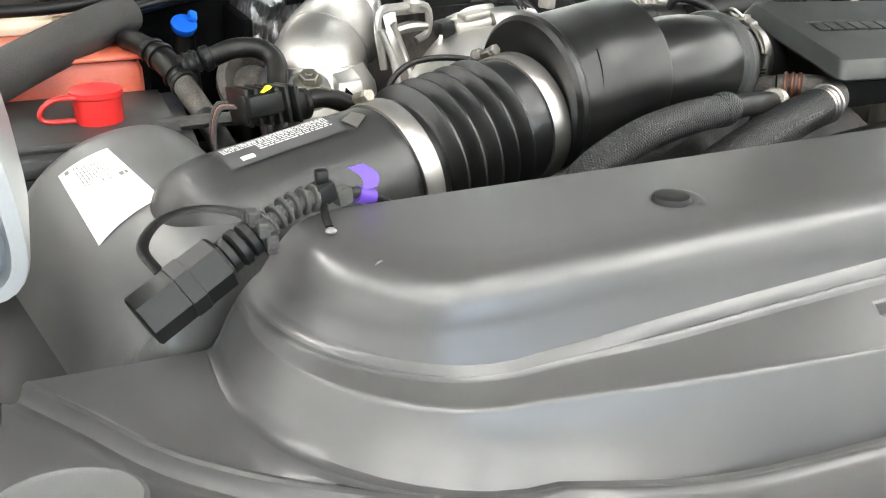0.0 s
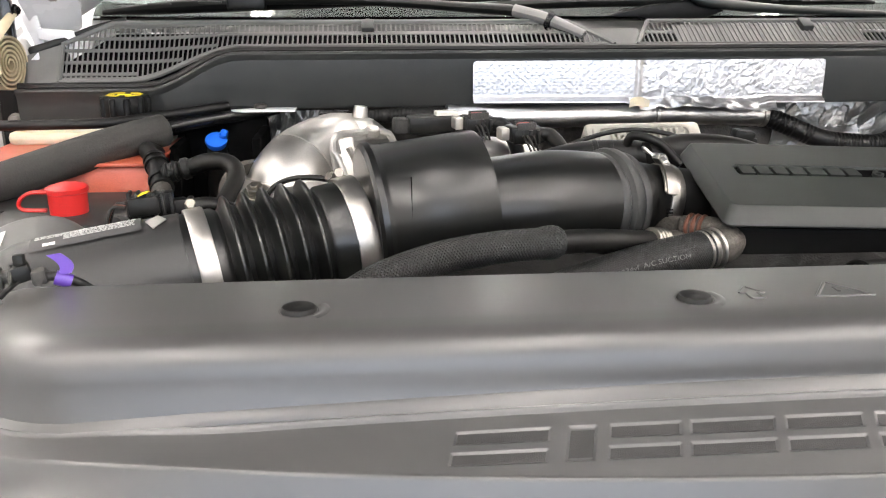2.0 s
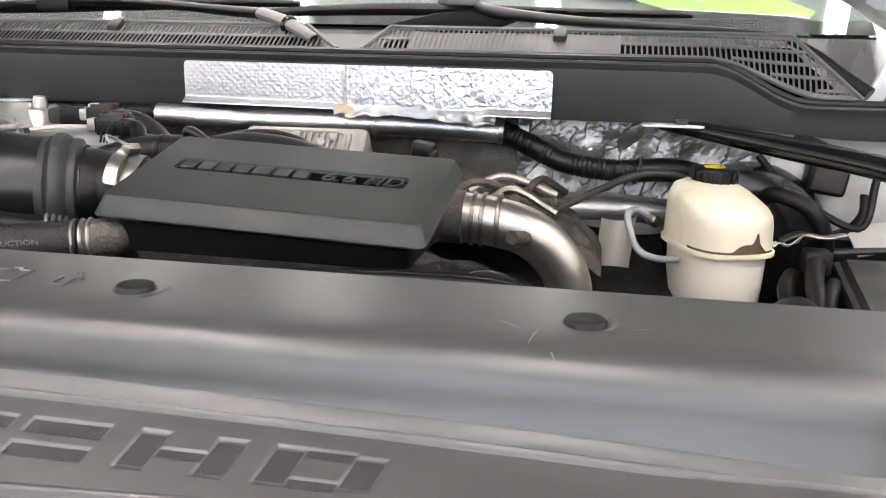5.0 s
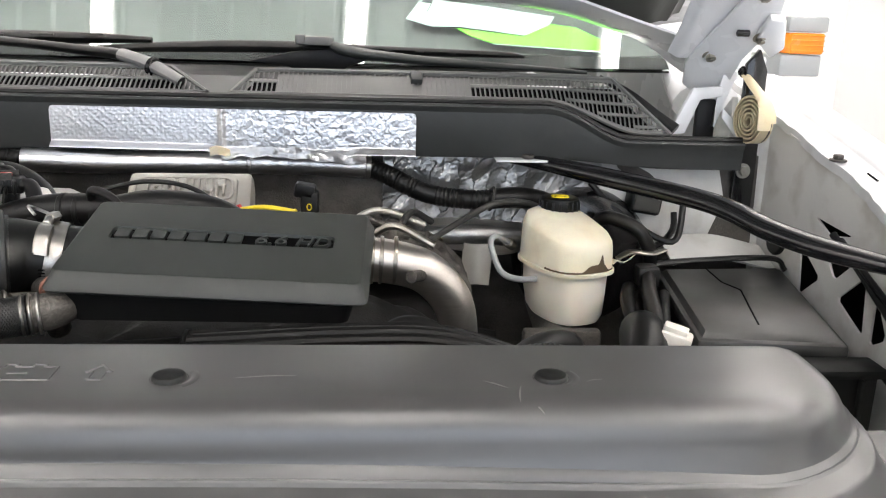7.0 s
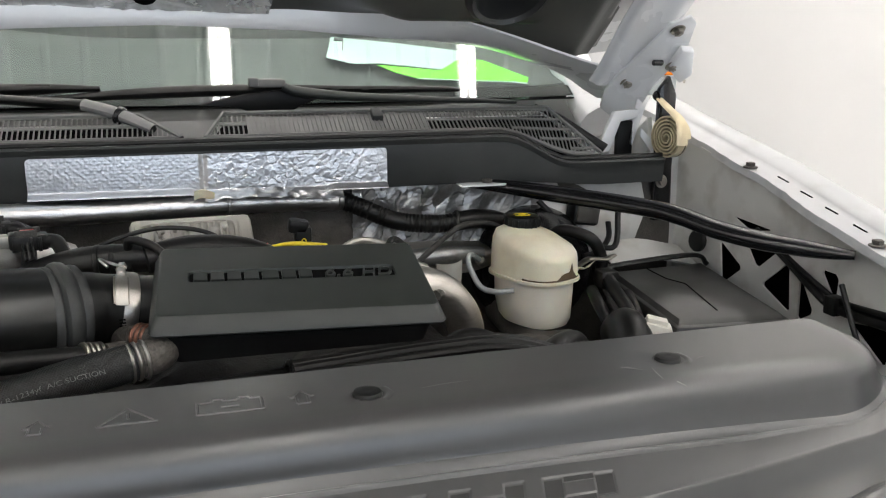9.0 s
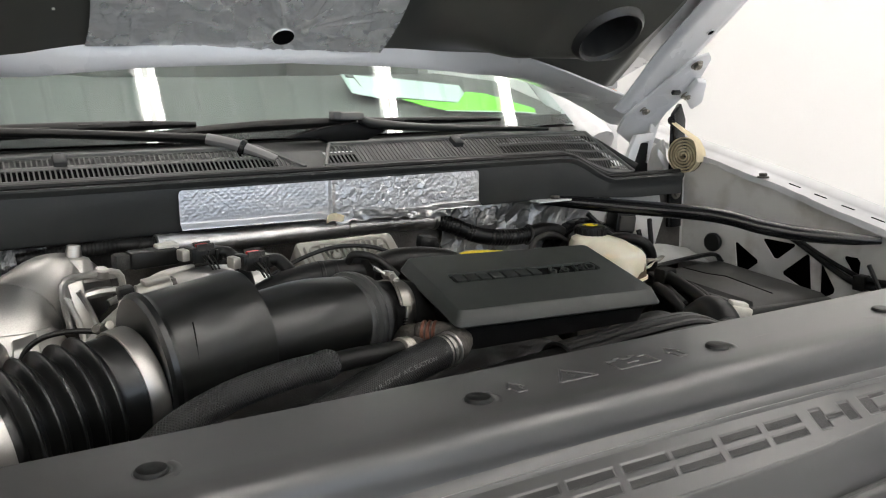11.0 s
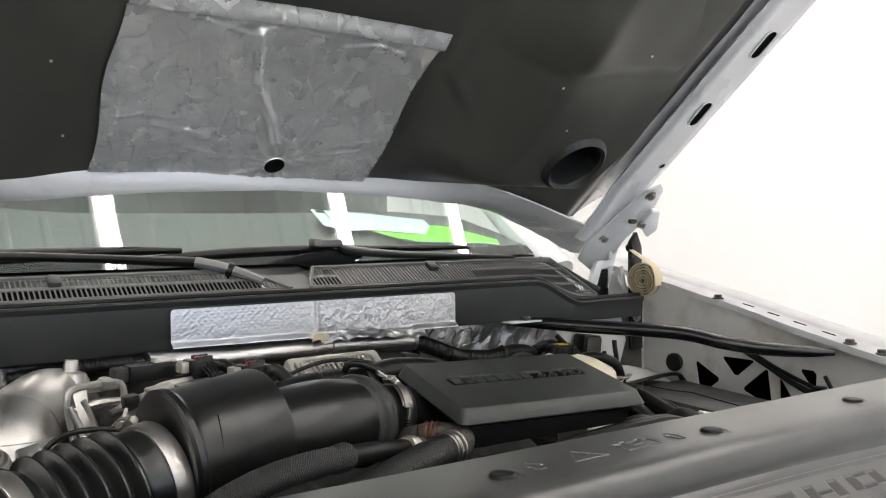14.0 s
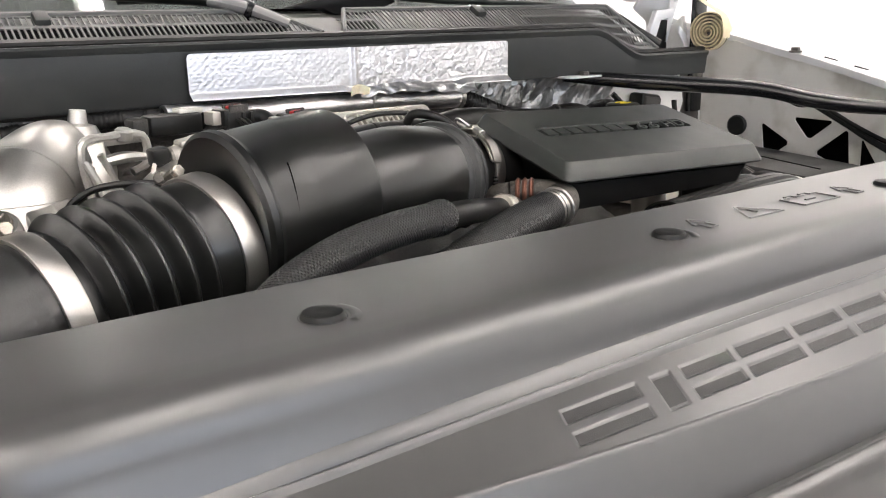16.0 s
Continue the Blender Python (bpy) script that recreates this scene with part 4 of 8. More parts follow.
part("arm", sweep([(0.186, 0.902, 1.354, 0.010), (0.206, 0.901, 1.346, 0.0125), (0.262, 0.900, 1.339, 0.0120), (0.335, 0.900, 1.3335, 0.0105), (0.445, 0.900, 1.3285, 0.008), (0.560, 0.898, 1.3235, 0.006), (0.600, 0.896, 1.3215, 0.004)], n=14, flat=0.7), "cover", wp)
part("blade", sweep([(-0.20, 0.935, 1.335, 0.005), (-0.05, 0.935, 1.343, 0.010), (0.10, 0.935, 1.347, 0.011), (0.30, 0.925, 1.346, 0.008), (0.46, 0.922, 1.345, 0.006), (0.50, 0.922, 1.343, 0.003)], n=10, flat=0.9), "rubber", wp)
for k in range(5):
    cx = 0.250 + 0.052 * k
    part("vent_slot", box(cx - 0.019, cx + 0.019, 0.913, 0.917, 1.3470 - 0.0012 * k, 1.3495 - 0.0012 * k, 0.0008), "void", wp)

# ---- open hood ----
HD = (0.788, 0.616)


def hood(x, s, n):
    return V(x, 0.80 - HD[0] * s + HD[1] * n, 1.37 + HD[1] * s + HD[0] * n)


HOOD_LEN = 1.16
hood_ob = thing("hood", (0, 0.80, 1.37), "raised white hood with black molded liner underneath", "truck hood")


def n_skin(x, s):
    return 0.068 - 0.055 * (abs(x) / 0.80) ** 4 * smooth01(0.0, 0.25, s) - 0.04 * smooth01(1.0, 1.16, s) + 0.045 * (1 - smooth01(-0.12, 0.10, s)) * smooth01(0.3, 0.6, abs(x))


def band_low(x):
    return float(np.interp(abs(x), (0.0, 0.2, 0.3, 0.4, 0.5, 0.6, 0.7, 0.8), (0.089, 0.079, 0.067, 0.036, -0.014, -0.068, -0.112, -0.080)))


def band_up(x):
    return 0.112 - 0.27 * max(0, abs(x) - 0.12) ** 2


bm = sheet_mesh(lambda u, v: hood(-0.805 + 1.61 * u, band_low(-0.805 + 1.61 * u) + (HOOD_LEN - band_low(-0.805 + 1.61 * u)) * v, n_skin(-0.805 + 1.61 * u, band_low(-0.805 + 1.61 * u) + (HOOD_LEN - band_low(-0.805 + 1.61 * u)) * v) + 0.006), 48, 40, 0.003)
part("outer_skin", bm, "white", hood_ob)
# inner frame: rear band and side rails in body colour


def n_frame(x, s):
    return 0.046 - 0.050 * smooth01(0.35, 0.74, abs(x)) + 0.016 * smooth01(0.1, 0.5, s) * smooth01(0.6, 0.74, abs(x))


bm = sheet_mesh(lambda u, v: (lambda x: hood(x, band_low(x) + (band_up(x) - band_low(x)) * v, (0.030 + 0.062 * smooth01(0.28, 0.62, abs(x)) - 0.080 * smooth01(0.69, 0.77, abs(x))) * (1 - v) + (n_frame(x, 0) + 0.010) * v - 0.028 * v * (1 - v)))(-0.79 + 1.58 * u), 90, 10, 0.004)
part("rear_band", bm, "white", hood_ob)
for sx in (-1, 1):
    def rail(u, v):
        s = -0.02 + (HOOD_LEN + 0.02) * u
        x = 0.706 + 0.100 * v
        edge = 0.006 * smooth01(0.80, 1.0, v) + 0.010 * (1 - smooth01(0.0, 0.16, v))
        return hood(sx * x, s, 0.010 + 0.006 * u + edge - 0.012 * (1 - smooth01(0, 0.15, s)))
    part("side_rail", sheet_mesh(rail, 80, 24, 0.0035), "white", hood_ob)
    for hx, hs, hl, hw in ((0.762, 0.522, 0.030, 0.0105), (0.756, 0.352, 0.030, 0.0105), (0.776, 0.209, 0.007, 0.006), (0.762, 0.72, 0.030, 0.0105), (0.762, 0.90, 0.030, 0.0105)):
        def oval_at(f, dn):
            out = []
            for k in range(28):
                t = 2 * math.pi * k / 28
                cs, sn = math.cos(t), math.sin(t)
                ds = hw * sn + math.copysign(hl - hw, sn) if hl > 0.01 else hl * sn
                out.append(hood(sx * (hx + hw * f * cs - 0.10 * ds * 0.5), hs + ds * (0.9 + 0.1 * f), 0.0056 + 0.006 * hs / HOOD_LEN + dn))
            return out
        part("slot", loft([oval_at(1.45, 0.0), oval_at(1.30, -0.0022), oval_at(1.05, -0.0018), oval_at(1.0, 0.0008)], cap_last=False), "white", hood_ob)
        part("slot_shadow", loft([oval_at(1.02, -0.0004), oval_at(1.0, -0.0003)]), "void", hood_ob, "dark slot opening")


# black molded liner with two deep scoop shells


def shell_edge(s):
    return 0.536 - 1.29 * (s - 0.375) ** 2


def tray_n(x, s):
    ax = abs(x)
    e = shell_edge(s)
    shell = smooth01(0.17, 0.33, x) * (1 - smooth01(e - 0.004, e + 0.004, x)) * smooth01(0.08, 0.24, s) * (1 - smooth01(0.70, 0.92, s))
    fold = 0.012 * math.exp(-((x - 0.20 - 0.9 * max(0, 0.36 - s)) / 0.016) ** 2) * smooth01(0.27, 0.38, s)
    lobe = 0.012 * math.exp(-((x - 0.32 + 0.22 * (s - 0.45)) / 0.05) ** 2 - ((s - 0.53) / 0.07) ** 2) - 0.008 * math.exp(-((s - 0.47 - 0.15 * (x - 0.4)) / 0.02) ** 2) * shell
    wave = 0.004 * math.sin(11 * x + 4 * s) * math.sin(8 * s + 1)
    return 0.050 - 0.026 * smooth01(0.45, 0.72, ax) - 0.120 * shell - fold - lobe - wave * (1 - smooth01(0.55, 0.68, ax)) + 0.016 * smooth01(0.655, 0.698, ax) + 0.02 * smooth01(0.70, 0.716, ax)


DUCT = (0.440, 0.285, 0.0500, 0.0520)


def tray_at(u, v):
    """Grid lines of the liner are gathered along the scoop's rim."""
    x0 = -0.722 + 1.444 * u
    s0 = band_up(x0) - 0.010
    s = s0 + (HOOD_LEN - 0.05 - s0) * v
    e = shell_edge(s)
    return float(np.interp(u, (0, 0.80, 0.86, 1), (-0.722, e - 0.006, e + 0.006, 0.722))), s


def tray_fn(u, v):
    x, s = tray_at(u, v)
    return hood(x, s, tray_n(x, s))


def tray_keep(u, v):
    x, s = tray_at(u, v)
    return ((x - DUCT[0]) / DUCT[2]) ** 2 + ((s - DUCT[1]) / DUCT[3]) ** 2 > 1


part("liner", sheet_mesh(tray_fn, 220, 160, 0.0, tray_keep), "tray", hood_ob, "black molded plastic liner")
bm = bmesh.new()
rings = []
for k, (f, dn) in enumerate(((1.20, 0.004), (1.14, -0.006), (1.02, -0.011), (0.92, -0.006), (0.86, 0.02), (0.82, 0.09))):
    rings.append([bm.verts.new(hood(DUCT[0] + DUCT[2] * f * math.cos(t), DUCT[1] + DUCT[3] * f * math.sin(t), tray_n(DUCT[0], DUCT[1]) + dn)) for t in [2 * math.pi * i / 40 for i in range(40)]])
for a, b in zip(rings, rings[1:]):
    for i in range(40):
        bm.faces.new((a[i], a[(i + 1) % 40], b[(i + 1) % 40], b[i]))
bm.faces.new(rings[-1])
part("air_duct", bm, "inlet", hood_ob, "open round air duct mouth")
for sx2, ss in ((0.31, 0.44), (0.37, 0.36), (-0.36, 0.30), (-0.40, 0.55), (-0.33, 0.17), (0.43, 0.52), (0.2, 0.62)):
    part("dust_speck", disc(hood(sx2, ss, tray_n(sx2, ss) - 0.0012), V(0, HD[1], HD[0]), 0.0022, 0.0014, 8, 0.0003), "plug", hood_ob)


# aluminium heat barrier glued on the liner
hole = (-0.018, 0.134)


CREASES = (
    (((0.385, 0.86), (0.44, 0.62), (0.525, 0.40), (0.57, 0.24)), 0.0048, 0.0085), (((0.47, 0.60), (0.54, 0.36), (0.60, 0.20)), 0.0030, 0.0018),
    (((0.77, 0.76), (0.72, 0.45), (0.68, 0.24)), 0.0040, 0.0034), (((0.74, 0.60), (0.66, 0.30)), 0.0030, 0.0016), (((0.83, 0.74), (0.88, 0.52), (0.95, 0.36)), 0.0040, 0.0020),
    (((0.16, 0.30), (0.27, 0.28), (0.38, 0.23)), 0.0038, 0.0024), (((0.28, 0.17), (0.47, 0.11)), 0.0030, 0.0014), (((0.10, 0.36), (0.24, 0.34)), 0.0035, 0.0010),
    (((0.08, 0.92), (0.22, 0.88), (0.36, 0.84), (0.44, 0.90)), 0.0040, 0.0020), (((0.46, 0.89), (0.60, 0.87)), 0.0030, 0.0012), (((0.66, 0.83), (0.78, 0.87), (0.90, 0.83)), 0.0040, 0.0020),
    (((0.28, 0.62), (0.22, 0.42)), 0.0035, 0.0014), (((0.40, 0.44), (0.44, 0.32)), 0.0028, 0.0018), (((0.48, 0.40), (0.50, 0.30)), 0.0026, 0.0018), (((0.66, 0.14), (0.86, 0.10)), 0.0030, 0.0018),
    (((0.95, 0.30), (0.80, 0.24), (0.69, 0.16)), 0.0034, 0.0018), (((0.90, 0.22), (0.74, 0.17)), 0.0026, 0.0016))


def barrier(u, v):
    s = 0.106 + 0.335 * v - 0.014 * u * v
    xl = -0.290 - 0.006 * v + 0.004 * math.sin(v * 9)
    xr = 0.150 + 0.012 * v + 0.006 * math.sin(v * 7)
    x = xl + (xr - xl) * u
    cx = x - hole[0]
    ray = math.atan2(s - hole[1], cx)
    near = math.exp(-(cx * cx + (s - hole[1]) ** 2) / 0.006)
    low = 1 - smooth01(0.25, 0.60, v)
    wr = 0.0030 * noise.noise((x * 7, s * 4, 2)) + facets(x * 1.8 + 0.3 * s, s * 0.7, 24, 0.050) + facets(x, s * 1.5, 60, 0.040 + 0.045 * low, 2.0) + facets(x, s, 130, 0.008 + 0.085 * low * (0.4 + 0.6 * smooth01(0.55, 0.9, u) + 0.3 * near), 5.0)
    away = math.hypot(cx, s - hole[1])
    wr += 0.0028 * near * smooth01(0.016, 0.034, away) * abs(math.sin(ray * 6 + 2 * noise.noise((x * 9, s * 9, 1)))) ** 3
    top = 0.441 - 0.014 * u
    wr += 0.0080 * smooth01(top - 0.034, top - 0.026, s) * (1 - smooth01(top - 0.027, top + 0.006, s))
    for line, width, height in CREASES:
        for (u0, v0), (u1, v1) in zip(line, line[1:]):
            du, dv = (u1 - u0) * 0.45, (v1 - v0) * 0.33
            pu, pv = (u - u0) * 0.45, (v - v0) * 0.33
            k = (pu * du + pv * dv) / (du * du + dv * dv)
            if -0.15 < k < 1.15:
                d = abs(pu * dv - pv * du) / math.hypot(du, dv)
                if d < 3 * width:
                    wr += height * math.exp(-(d / width) ** 2) * smooth01(-0.15, 0.1, k) * (1 - smooth01(0.9, 1.15, k))
    return hood(x, s, tray_n(x, s) - 0.007 - max(wr, -0.004) * smooth01(0.012, 0.026, away))


keep = lambda u, v: ((-0.292 + 0.45 * u - hole[0]) / 0.0135) ** 2 + ((0.104 + 0.335 * v - hole[1]) / 0.0125) ** 2 > 1
part("heat_barrier", sheet_mesh(barrier, 320, 250, 0.0, keep), "hoodfoil", hood_ob, "wrinkled silver foil heat barrier")
hole_n = tray_n(*hole) - 0.0074
# near-black disc on the foil, painted shade of the hole
part("barrier_hole", lathe(hood(*hole, hole_n), V(0, -HD[1], -HD[0]), [(-0.002, 0.0168), (0.0006, 0.0165), (0.0006, 0.0001)], 36), "void", hood_ob)
part("hole_rim", lathe(hood(*hole, hole_n), V(0, -HD[1], -HD[0]), [(-0.001, 0.0180), (0.0006, 0.0174), (0.0010, 0.0168), (0.0008, 0.0162), (-0.001, 0.0160)], 36), "hoodfoil", hood_ob)
part("liner_dimple", lathe(hood(0.075, 0.56, tray_n(0.075, 0.56) - 0.001), V(0, HD[1], HD[0]), [(-0.003, 0.024), (-0.006, 0.020), (-0.004, 0.014), (0.006, 0.010)], 24), "tray", hood_ob)


def hinge(sx):
    ob = thing("counterbalance_hinge", (sx * 0.77, 0.80, 1.3), "white painted stamped steel hood hinge with spiral spring", "hinge", "hood hinges")
    P = lambda y, z, x=0.772: V(sx * x, y, z)
    H = lambda x, q, n: hood(sx * x, q, n)
    nrm = V(0, HD[1], HD[0])
    bm = prism([H(0.772, 0.150, -0.010), H(0.800, 0.168, -0.010), H(0.815, 0.155, -0.012), H(0.824, 0.110, -0.018), H(0.830, 0.070, -0.026), H(0.815, 0.045, -0.026), H(0.805, 0.010, -0.030), H(0.800, -0.050, -0.042), H(0.808, -0.112, -0.060),
                H(0.796, -0.122, -0.060), H(0.776, -0.088, -0.036), H(0.746, -0.078, -0.014), H(0.734, -0.030, -0.010), H(0.738, 0.004, -0.010), H(0.756, 0.075, -0.010)], nrm * 0.006, 0.0015)
    part("upper_plate", bm, "white", ob)
    bm = prism([H(0.806, 0.112, -0.020), H(0.828, 0.112, -0.022), H(0.840, 0.072, -0.040), H(0.826, 0.050, -0.042), H(0.802, 0.068, -0.024)], nrm * -0.012, 0.003)
    part("cam", bm, "white", ob)
    for q in ((0.789, 0.140, -0.012), (0.762, 0.002, -0.014)):
        bolt(ob, H(*q), -nrm, 0.0085)
    bolt(ob, H(0.810, 0.070, -0.030), -nrm, 0.0085)
    part("pivot_pin", disc(H(0.792, 0.072, -0.026), V(-sx, 0, 0), 0.005, 0.018, 12, 0.001), "gloss", ob)
    # bracket on the body side
    bm = prism([P(0.86, 1.245, 0.80), P(0.80, 1.285, 0.80), P(0.78, 1.30, 0.80), P(0.77, 1.25, 0.80), P(0.79, 1.215, 0.80), P(0.90, 1.21, 0.80)], V(sx * 0.010, 0, 0), 0.002)
    part("lower_arm", bm, "primer", ob)
    part("body_bracket", prism([P(0.79, 1.237, 0.709), P(0.79, 1.310, 0.742), P(0.79, 1.313, 0.789), P(0.79, 1.298, 0.789), P(0.79, 1.292, 0.755), P(0.79, 1.240, 0.735)], V(0, 0.012, 0), 0.002), "white", ob)
    part("body_gusset", prism([P(0.77, 1.282, 0.784), P(0.77, 1.260, 0.808), P(0.77, 1.236, 0.822), P(0.77, 1.240, 0.806), P(0.77, 1.268, 0.783)], V(0, 0.004, 0), 0.001), "white", ob)
    part("arm", prism([P(0.80, 1.335, 0.815), P(0.80, 1.330, 0.790), P(0.80, 1.251, 0.777), P(0.80, 1.249, 0.785), P(0.80, 1.290, 0.798)], V(0, 0.005, 0), 0.001), "white", ob)
    # near-black box stands in for the shade between the hinge plates
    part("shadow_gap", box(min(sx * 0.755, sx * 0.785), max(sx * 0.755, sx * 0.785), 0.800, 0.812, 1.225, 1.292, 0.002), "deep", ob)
    part("post", prism([V(sx * 0.806, 0.752, 1.12), V(sx * 0.806, 0.752, 1.350), V(sx * 0.824, 0.752, 1.372), V(sx * 0.838, 0.752, 1.34), V(sx * 0.838, 0.752, 1.12)], V(0, 0.012, 0), 0.002), "gloss", ob, "black steel post")
    bolt(ob, V(sx * 0.818, 0.752, 1.190), (0, -1, 0.1), 0.008)
    # flat spiral spring, seen nearly side on
    c = V(sx * 0.812, 0.722, 1.270)
    an = V(-sx * 0.97, -0.22, 0).normalized()
    ax = V(0, 0, 1)
    ay = an.cross(ax)
    bm = bmesh.new()
    turns = 5.5
    n = int(turns * 28)
    ringv = []
    for k in range(n + 1):
        t = 2 * math.pi * k / 28
        r = 0.0045 + 0.0325 * k / n
        d = ay * math.cos(t) + ax * math.sin(t)
        p = c + d * r
        ringv.append([bm.verts.new(p + an * o + d * w) for o, w in ((0.010, -0.0014), (0.010, 0.0014), (-0.010, 0.0014), (-0.010, -0.0014))])
    for a, b in zip(ringv, ringv[1:]):
        for k in range(4):
            bm.faces.new((a[k], a[(k + 1) % 4], b[(k + 1) % 4], b[k]))
    part("spiral_spring", bm, "tan", ob, "flat yellowish spiral counterbalance spring")
    part("spring_back", disc(c - an * 0.008, an, 0.034, 0.003, 28, 0.001), "castdirty", ob)
    part("spring_tail", sweep([(*(c + V(0, -0.0372, -0.010)), 0.010), (*(c + V(0, -0.0365, 0.010)), 0.010), (*(c + V(0, -0.027, 0.031)), 0.010), (*(c + V(-sx * 0.004, 0.002, 0.048)), 0.009), (*(c + V(-sx * 0.008, 0.030, 0.064)), 0.007)], n=8, flat=0.16, up=(0, 1, 0.2)), "tan", ob)
    bolt(ob, c + V(-sx * 0.010, 0.033, 0.068), (-sx, -0.3, 0), 0.006, "gloss")


hinge(1)
hinge(-1)


# ---- fenders ----
def fender(sx):
    ob = thing("front_fender", (sx * 0.86, 0.4, 1.15), "white front fender with bolted inner flange", "fender", "front fenders")
    top = lambda y: 1.232 + (y - 0.575) * 0.21 if y > 0.25 else 1.164 + (y - 0.25) * 0.24
    flange_in = lambda y: 0.846 + 0.02 * smooth01(0.3, 0.6, y) - 0.03 * (1 - smooth01(-0.2, 0.25, y))

    def fl(u, v):
        y = -0.25 + 1.20 * u
        xi = flange_in(y)
        wave = 0.007 * noise.noise((y * 14, 0.3, 2)) + 0.003 * noise.noise((y * 45, 1.3, 2))
        pts = [(xi - 0.002 - wave, -0.010), (xi - wave, 0.0), (xi + 0.022, 0.002), (xi + 0.036, 0.004), (xi + 0.042, 0.009), (xi + 0.052, 0.012), (xi + 0.072, 0.012), (xi + 0.10, 0.004), (xi + 0.14, -0.02), (xi + 0.165, -0.07), (xi + 0.172, -0.3), (xi + 0.16, -0.6)]
        f = v * (len(pts) - 1)
        i = min(int(f), len(pts) - 2)
        w = f - i
        px = pts[i][0] * (1 - w) + pts[i + 1][0] * w
        pz = pts[i][1] * (1 - w) + pts[i + 1][1] * w
        return V(sx * px, y, top(y) + pz)
    part("skin", sheet_mesh(fl, 150, 22, 0.002), "fenderpaint", ob)
    for y, nm in ((0.58, "zinc"), (0.292, "zinc"), (0.235, "zinc")):
        xx = 0.871 if y > 0.5 else flange_in(y) + 0.010
        bm = disc((sx * xx, y, top(y) + 0.002), (0, 0, 1), 0.0115, 0.003, 20, 0.001)
        disc((sx * xx, y, top(y) + 0.005), (0, 0, 1), 0.0075, 0.006, 6, 0.001, bm=bm)
        part("bolt", bm, "castdirty", ob, "dark hex bolt on the flange")
    for y in (0.52, 0.46, 0.40, 0.34):
        part("slot", box(sx * (flange_in(y) + 0.024) - 0.0011, sx * (flange_in(y) + 0.024) + 0.0011, y - 0.013, y + 0.013, top(y) + 0.0020, top(y) + 0.0058, 0.0004, turn=rot(12, 0, 0)), "void", ob)
    # inner apron with triangular openings
    ap = lambda y, z: V(sx * (0.868 - 0.02 * (1 - smooth01(0.0, 0.4, y))), y, z)
    rim_y = [-0.25 + 1.05 * k / 24 for k in range(25)]
    outline = [(y, 0.75) for y in rim_y] + [(y, top(y) - 0.006) for y in reversed(rim_y)]
    loops = [outline]
    for corner in ([(0.634, 1.108), (0.570, 1.075), (0.622, 1.035)], [(0.570, 1.122), (0.488, 1.122), (0.535, 1.083)], [(0.522, 1.062), (0.462, 1.112), (0.452, 1.035)],
                   [(0.437, 1.100), (0.402, 1.050), (0.435, 1.030)], [(0.397, 1.118), (0.360, 1.118), (0.362, 1.075)], [(0.605, 1.154), (0.505, 1.150), (0.560, 1.138)], [(0.330, 1.060), (0.250, 1.075), (0.260, 1.020)]):
        ring = []
        for i in range(3):
            p, q, r = (Vector(corner[(i + d) % 3]) for d in (-1, 0, 1))
            for f in (0.0, 0.35, 0.7, 1.0):
                e0, e1 = q + (p - q).normalized() * 0.007, q + (r - q).normalized() * 0.007
                ring.append(tuple((e0 * (1 - f) + e1 * f) * (1 - 0.5 * f * (1 - f)) + q * (0.5 * f * (1 - f))))
        loops.append(ring)
    bm = bmesh.new()
    edges = []
    for lp in loops:
        vs = [bm.verts.new((0, y, z)) for y, z in lp]
        edges += [bm.edges.new((vs[i], vs[(i + 1) % len(vs)])) for i in range(len(vs))]
    bmesh.ops.triangle_fill(bm, edges=edges, use_beauty=True, normal=(1, 0, 0))
    for v in bm.verts:
        v.co = ap(v.co.y, v.co.z)
    bmesh.ops.solidify(bm, geom=bm.faces[:], thickness=0.003)
    part("apron", bm, "primer", ob, "grimy light grey inner apron with triangular openings", smooth=False)
    # sheet behind the openings, coloured near-black as the shade seen through them
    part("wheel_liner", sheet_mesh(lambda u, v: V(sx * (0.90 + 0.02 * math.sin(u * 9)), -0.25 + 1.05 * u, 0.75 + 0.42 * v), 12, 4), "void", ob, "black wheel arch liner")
    part("rear_return", prism([V(sx * 0.80, 0.775, 0.9), V(sx * 0.80, 0.775, 1.22), V(sx * 0.86, 0.775, 1.24), V(sx * 0.89, 0.775, 1.24), V(sx * 0.89, 0.775, 0.9)], V(0, 0.004, 0)), "primer", ob)


fender(1)
fender(-1)
# closing floor of the engine bay, added, with the shade as its colour
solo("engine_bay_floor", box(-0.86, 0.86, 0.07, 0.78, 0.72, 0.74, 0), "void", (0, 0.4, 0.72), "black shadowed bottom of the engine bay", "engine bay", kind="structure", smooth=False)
solo("radiator_support", box(-0.86, 0.86, 0.005, 0.045, 0.72, 1.085, 0.004), "black", (0, 0.02, 0.72), "black radiator support panel behind the grille", "radiator support", kind="structure", smooth=False)

# ---- intake line, from the air box to the engine ----
airbox = thing("air_filter_box", (-0.67, 0.15, 1.0), "grey black plastic air filter housing with a white label", "air filter box")


def air_top(x, y):
    """Height of the housing's barrel, whose crest runs forward to the right."""
    xc = -0.6175 + (0.27 - y) * 0.206
    zc = 1.068 - (0.27 - y) * 0.09 - 0.9 * max(0, 0.10 - y) ** 1.5 - 14.0 * max(0, y - 0.285) ** 2
    d = (x - xc) / (0.10 if x < xc else 0.062)
    if abs(d) < 0.96:
        return zc + 0.10 * math.sqrt(1 - d * d)
    return zc + 0.028 - 0.35 * (abs(d) - 0.96)


